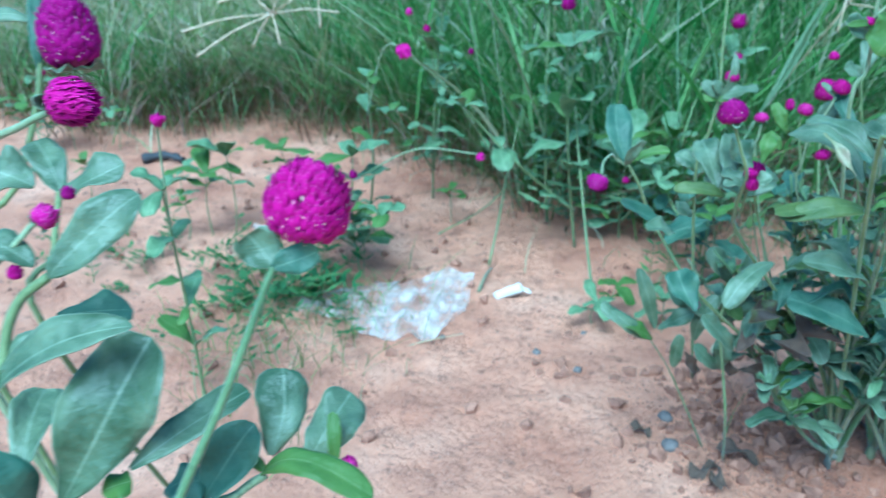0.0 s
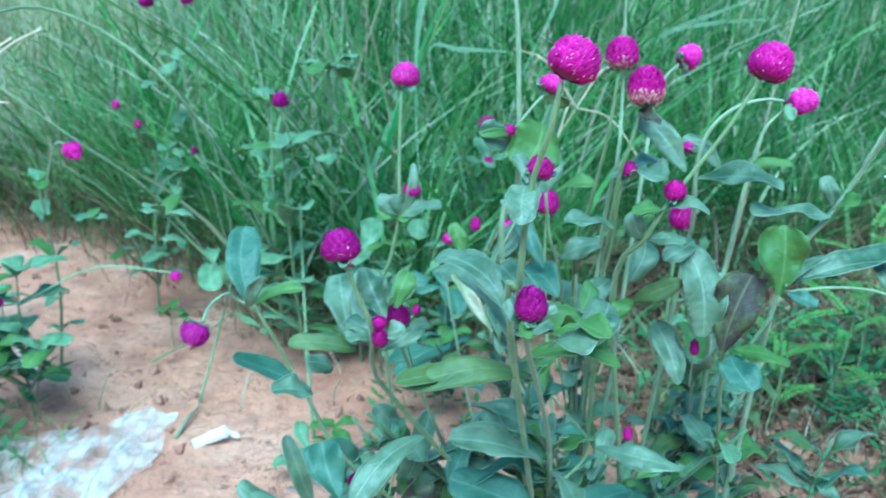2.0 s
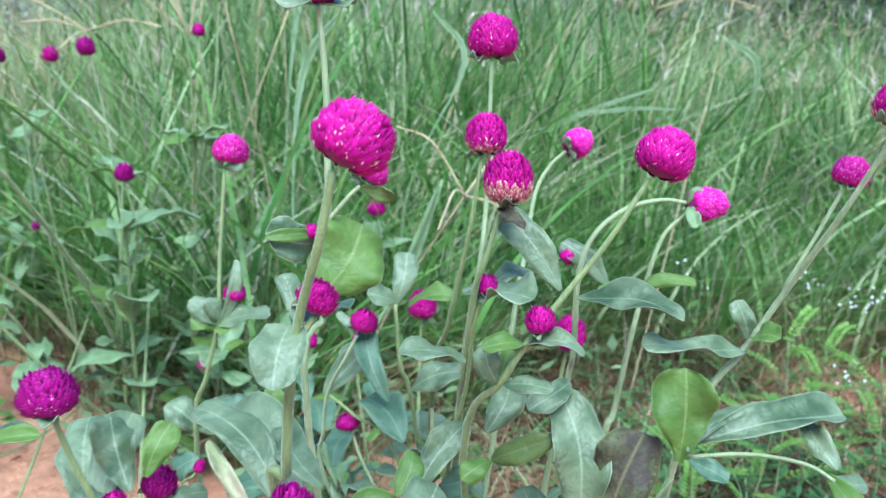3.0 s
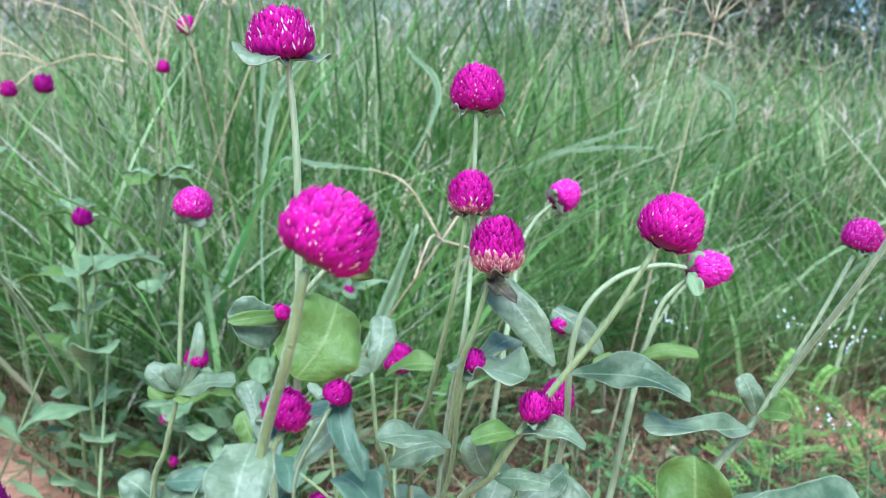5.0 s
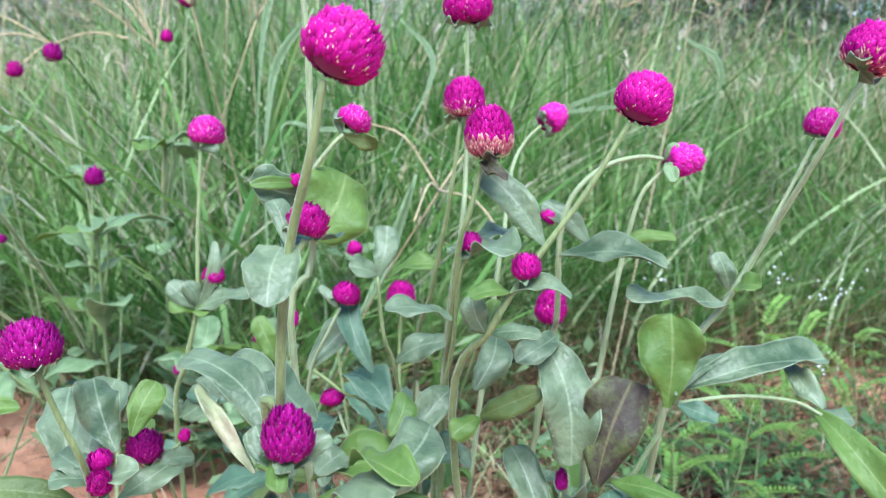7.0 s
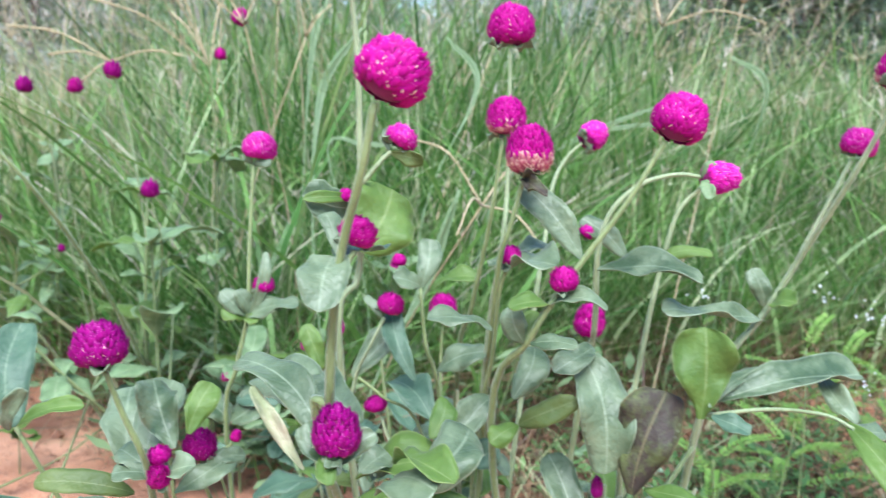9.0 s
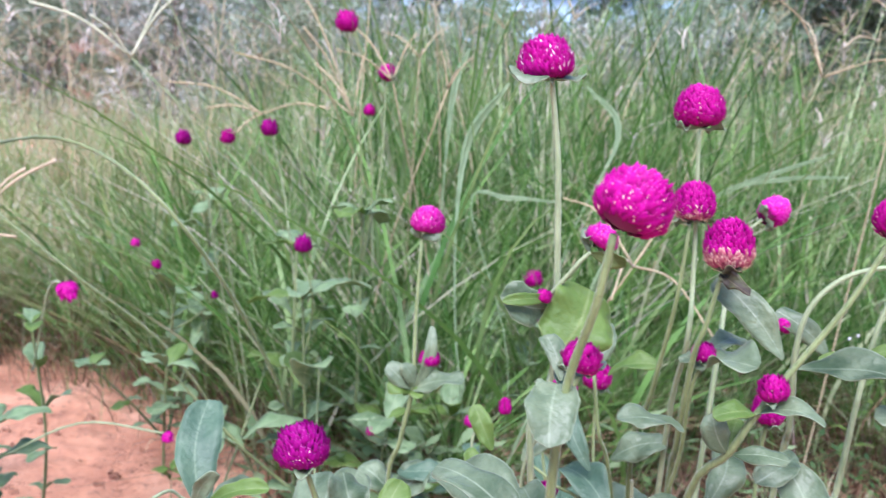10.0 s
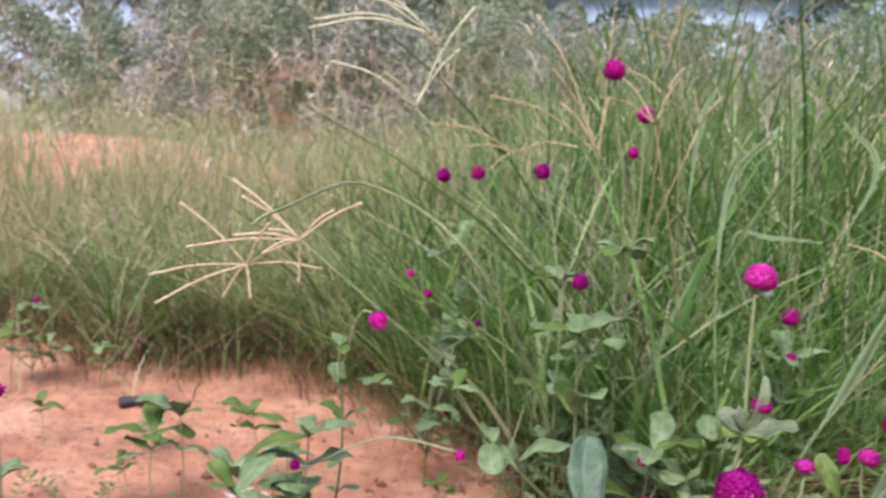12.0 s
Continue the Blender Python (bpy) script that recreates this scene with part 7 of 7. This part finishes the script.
def lump(name, x, y, size, mat, label, category, group, seed):
    z = soil_height(x, y)
    bm = bmesh.new()
    bmesh.ops.create_icosphere(bm, subdivisions=2, radius=size)
    for v in bm.verts:
        v.co *= 1 + 0.35 * noise.noise(v.co * (1.1 / size) + Vector((seed, 0, 0)))
        v.co.z *= 0.62
    me = bpy.data.meshes.new(name)
    bm.to_mesh(me)
    bm.free()
    me.shade_smooth()
    me.materials.append(mat)
    ob = tagged(new(name, me), label, category, group)
    ob.location = (x, y, z + size * 0.3)
    return ob


STONE = plain("stone_grey", (0.11, 0.090, 0.082), (0.24, 0.200, 0.180), 80.0)
for k, (x, y, size) in enumerate(((0.293, 0.827, 0.009), (0.285, 0.766, 0.010), (0.15, 0.98, 0.006), (0.02, 1.02, 0.005), (0.22, 1.03, 0.005), (0.20, 0.93, 0.006), (0.34, 0.86, 0.006))):
    lump("pebble", x, y, size, STONE, "small grey pebble on the sand", "pebble", "pebbles", k)
CLOD = plain("clod_soil", (0.17, 0.075, 0.048), (0.44, 0.22, 0.14), 50.0, 0.95)
n = 2600
seed_lump = bmesh.new()
bmesh.ops.create_icosphere(seed_lump, subdivisions=1, radius=1.0)
ball = np.array([v.co[:] for v in seed_lump.verts])
skin = np.array([[v.index for v in f.verts] for f in seed_lump.faces])
seed_lump.free()
near = np.arange(n) % 2 == 0
x = np.where(near, rng.normal(0.40, 0.08, n), rng.uniform(-0.7, 0.95, n))
y = np.where(near, rng.normal(0.80, 0.08, n), rng.uniform(0.55, 1.9, n))
size = 0.0012 + 0.0085 * rng.random(n) ** 5
z = np.array([soil_height(a, b) for a, b in zip(x, y)]) + size * 0.3
verts = np.stack([x, y, z], 1)[:, None, :] + (ball[None] + rng.normal(0, 0.30, (n, len(ball), 3))) * size[:, None, None]
me = bpy.data.meshes.new("soil_clods")
me.from_pydata(verts.reshape(-1, 3).tolist(), [], (skin[None] + (np.arange(n) * len(ball))[:, None, None]).reshape(-1, 3).tolist())
me.materials.append(CLOD)
tagged(new("soil_clods", me), "loose crumbs and clods of red soil", "soil", kind="stuff")


def stick(points, r, mat, label):
    root = thing("dry_stick", points[0], label, "stick", "dry sticks and straws")
    bm = bmesh.new()
    tube(bm, spline(points, 4), r, r * 0.6, 6, 0.3)
    part("shaft", bm, mat, root)


stick([(0.089, 1.245, 0.006), (0.105, 1.30, 0.06), (0.125, 1.38, 0.13), (0.15, 1.46, 0.22)], 0.0020, STEM, "green grass stalk lying with its end on the sand")
stick([(0.246, 1.138, 0.004), (0.24, 1.19, 0.07), (0.235, 1.26, 0.15), (0.23, 1.36, 0.26)], 0.0024, STEM, "green grass stalk bent down to the sand")
stick([(0.072, 1.15, 0.006), (0.082, 1.19, 0.012), (0.092, 1.225, 0.010)], 0.0030, STEM_WOOD, "short grey stick on the sand")
stick([(-0.03, 0.985, 0.004), (0.01, 1.00, 0.008), (0.05, 1.02, 0.005)], 0.0013, STEM_DRY, "dry straw on the sand")
stick([(-0.36, 1.28, 0.006), (-0.30, 1.29, 0.012), (-0.22, 1.30, 0.008)], 0.0028, STEM_DRY, "pale dry stick on the sand")
stick([(0.00, 1.38, 0.006), (0.09, 1.46, 0.03), (0.18, 1.56, 0.09)], 0.0018, STEM, "green grass stalk trailing over the sand")


# ---- fallen leaves and straw ----
for k in range(80):
    if k < 14:
        x, y = 0.42 + pick.gauss(0, 0.13), 0.80 + pick.gauss(0, 0.10)
    else:
        x, y = 1.0 + pick.gauss(0, 0.30), 1.38 + pick.gauss(0, 0.2)
    z = soil_height(x, y)
    a = pick.uniform(0, 6.28)
    far = pick.uniform(0.025, 0.05)
    root = thing("fallen_leaf", (x, y, z), "withered dark brown leaf lying on the soil", "fallen leaf", "fallen leaves")
    leaf(root, (x, y, z + 0.004), (x + math.cos(a) * far, y + math.sin(a) * far, z + pick.uniform(0.004, 0.016)), far * 0.5, (pick.uniform(-0.3, 0.3), pick.uniform(-0.3, 0.3), 1), "dead" if k % 3 else "dry", 0.12, 0.5, 0.2, name="blade")
n = 5200
x, y = rng.normal(1.0, 0.38, n), rng.normal(1.40, 0.28, n)
x = np.where(x < 0.62, 1.24 - x, x)
blades("withered_litter", x + 0.02, y - 0.03, rng.uniform(0.01, 0.05, n), rng.uniform(0.004, 0.011, n), rng.uniform(0.8, 2.6, n), BROWN, "matted withered leaves and stalks on the soil", droop=0.5, z=0.003)
n = 800
x, y = x[:n], y[:n]
blades("fallen_straw", x, y, rng.uniform(0.006, 0.025, n), rng.uniform(0.0012, 0.003, n), rng.uniform(2.0, 7.0, n), GRASS_DRY, "dry straw strewn over the soil", droop=0.4, z=0.005)


# ---- weeds with clusters of tiny white flowers ----
WHITE = material("tiny_white_petals", 0.6)[0]
WHITE.node_tree.nodes["Principled BSDF"].inputs["Base Color"].default_value = (0.80, 0.78, 0.84, 1)


def white_weed(top, seed):
    pick = random.Random(seed)
    top = Vector(top)
    foot = Vector((top.x + pick.uniform(-0.03, 0.03), top.y + 0.03, 0.0))
    root = thing("white_flowered_weed", foot, "thin weed with clusters of tiny white flowers", "weed", "white-flowered weeds")
    stem(root, [foot, (foot + top) / 2 + Vector((0.01, 0, 0)), top], 0.0014, 0.0007)
    for k in range(6):
        at = foot.lerp(top, 0.25 + 0.1 * k)
        a = pick.uniform(0, 6.28)
        out = Vector((math.cos(a), math.sin(a), 0.3))
        leaf(root, at, at + out * 0.035, 0.014, (0, 0, 1), "bright", 0.05)
    bm = bmesh.new()
    for k in range(9):
        spot = top + Vector((pick.gauss(0, 0.014), pick.gauss(0, 0.014), pick.gauss(0, 0.012)))
        bmesh.ops.create_icosphere(bm, subdivisions=1, radius=pick.uniform(0.0014, 0.0026), matrix=Matrix.Translation(spot))
    tagged(part("flower_cluster", bm, WHITE, root, "cluster of tiny white flowers"), kind="stuff")


for k, top in enumerate(((1.311, 1.43, 0.246), (1.341, 1.40, 0.262), (1.282, 1.495, 0.266), (1.091, 1.546, 0.256), (1.20, 1.28, 0.17), (1.45, 1.40, 0.21))):
    white_weed(top, 60 + k)
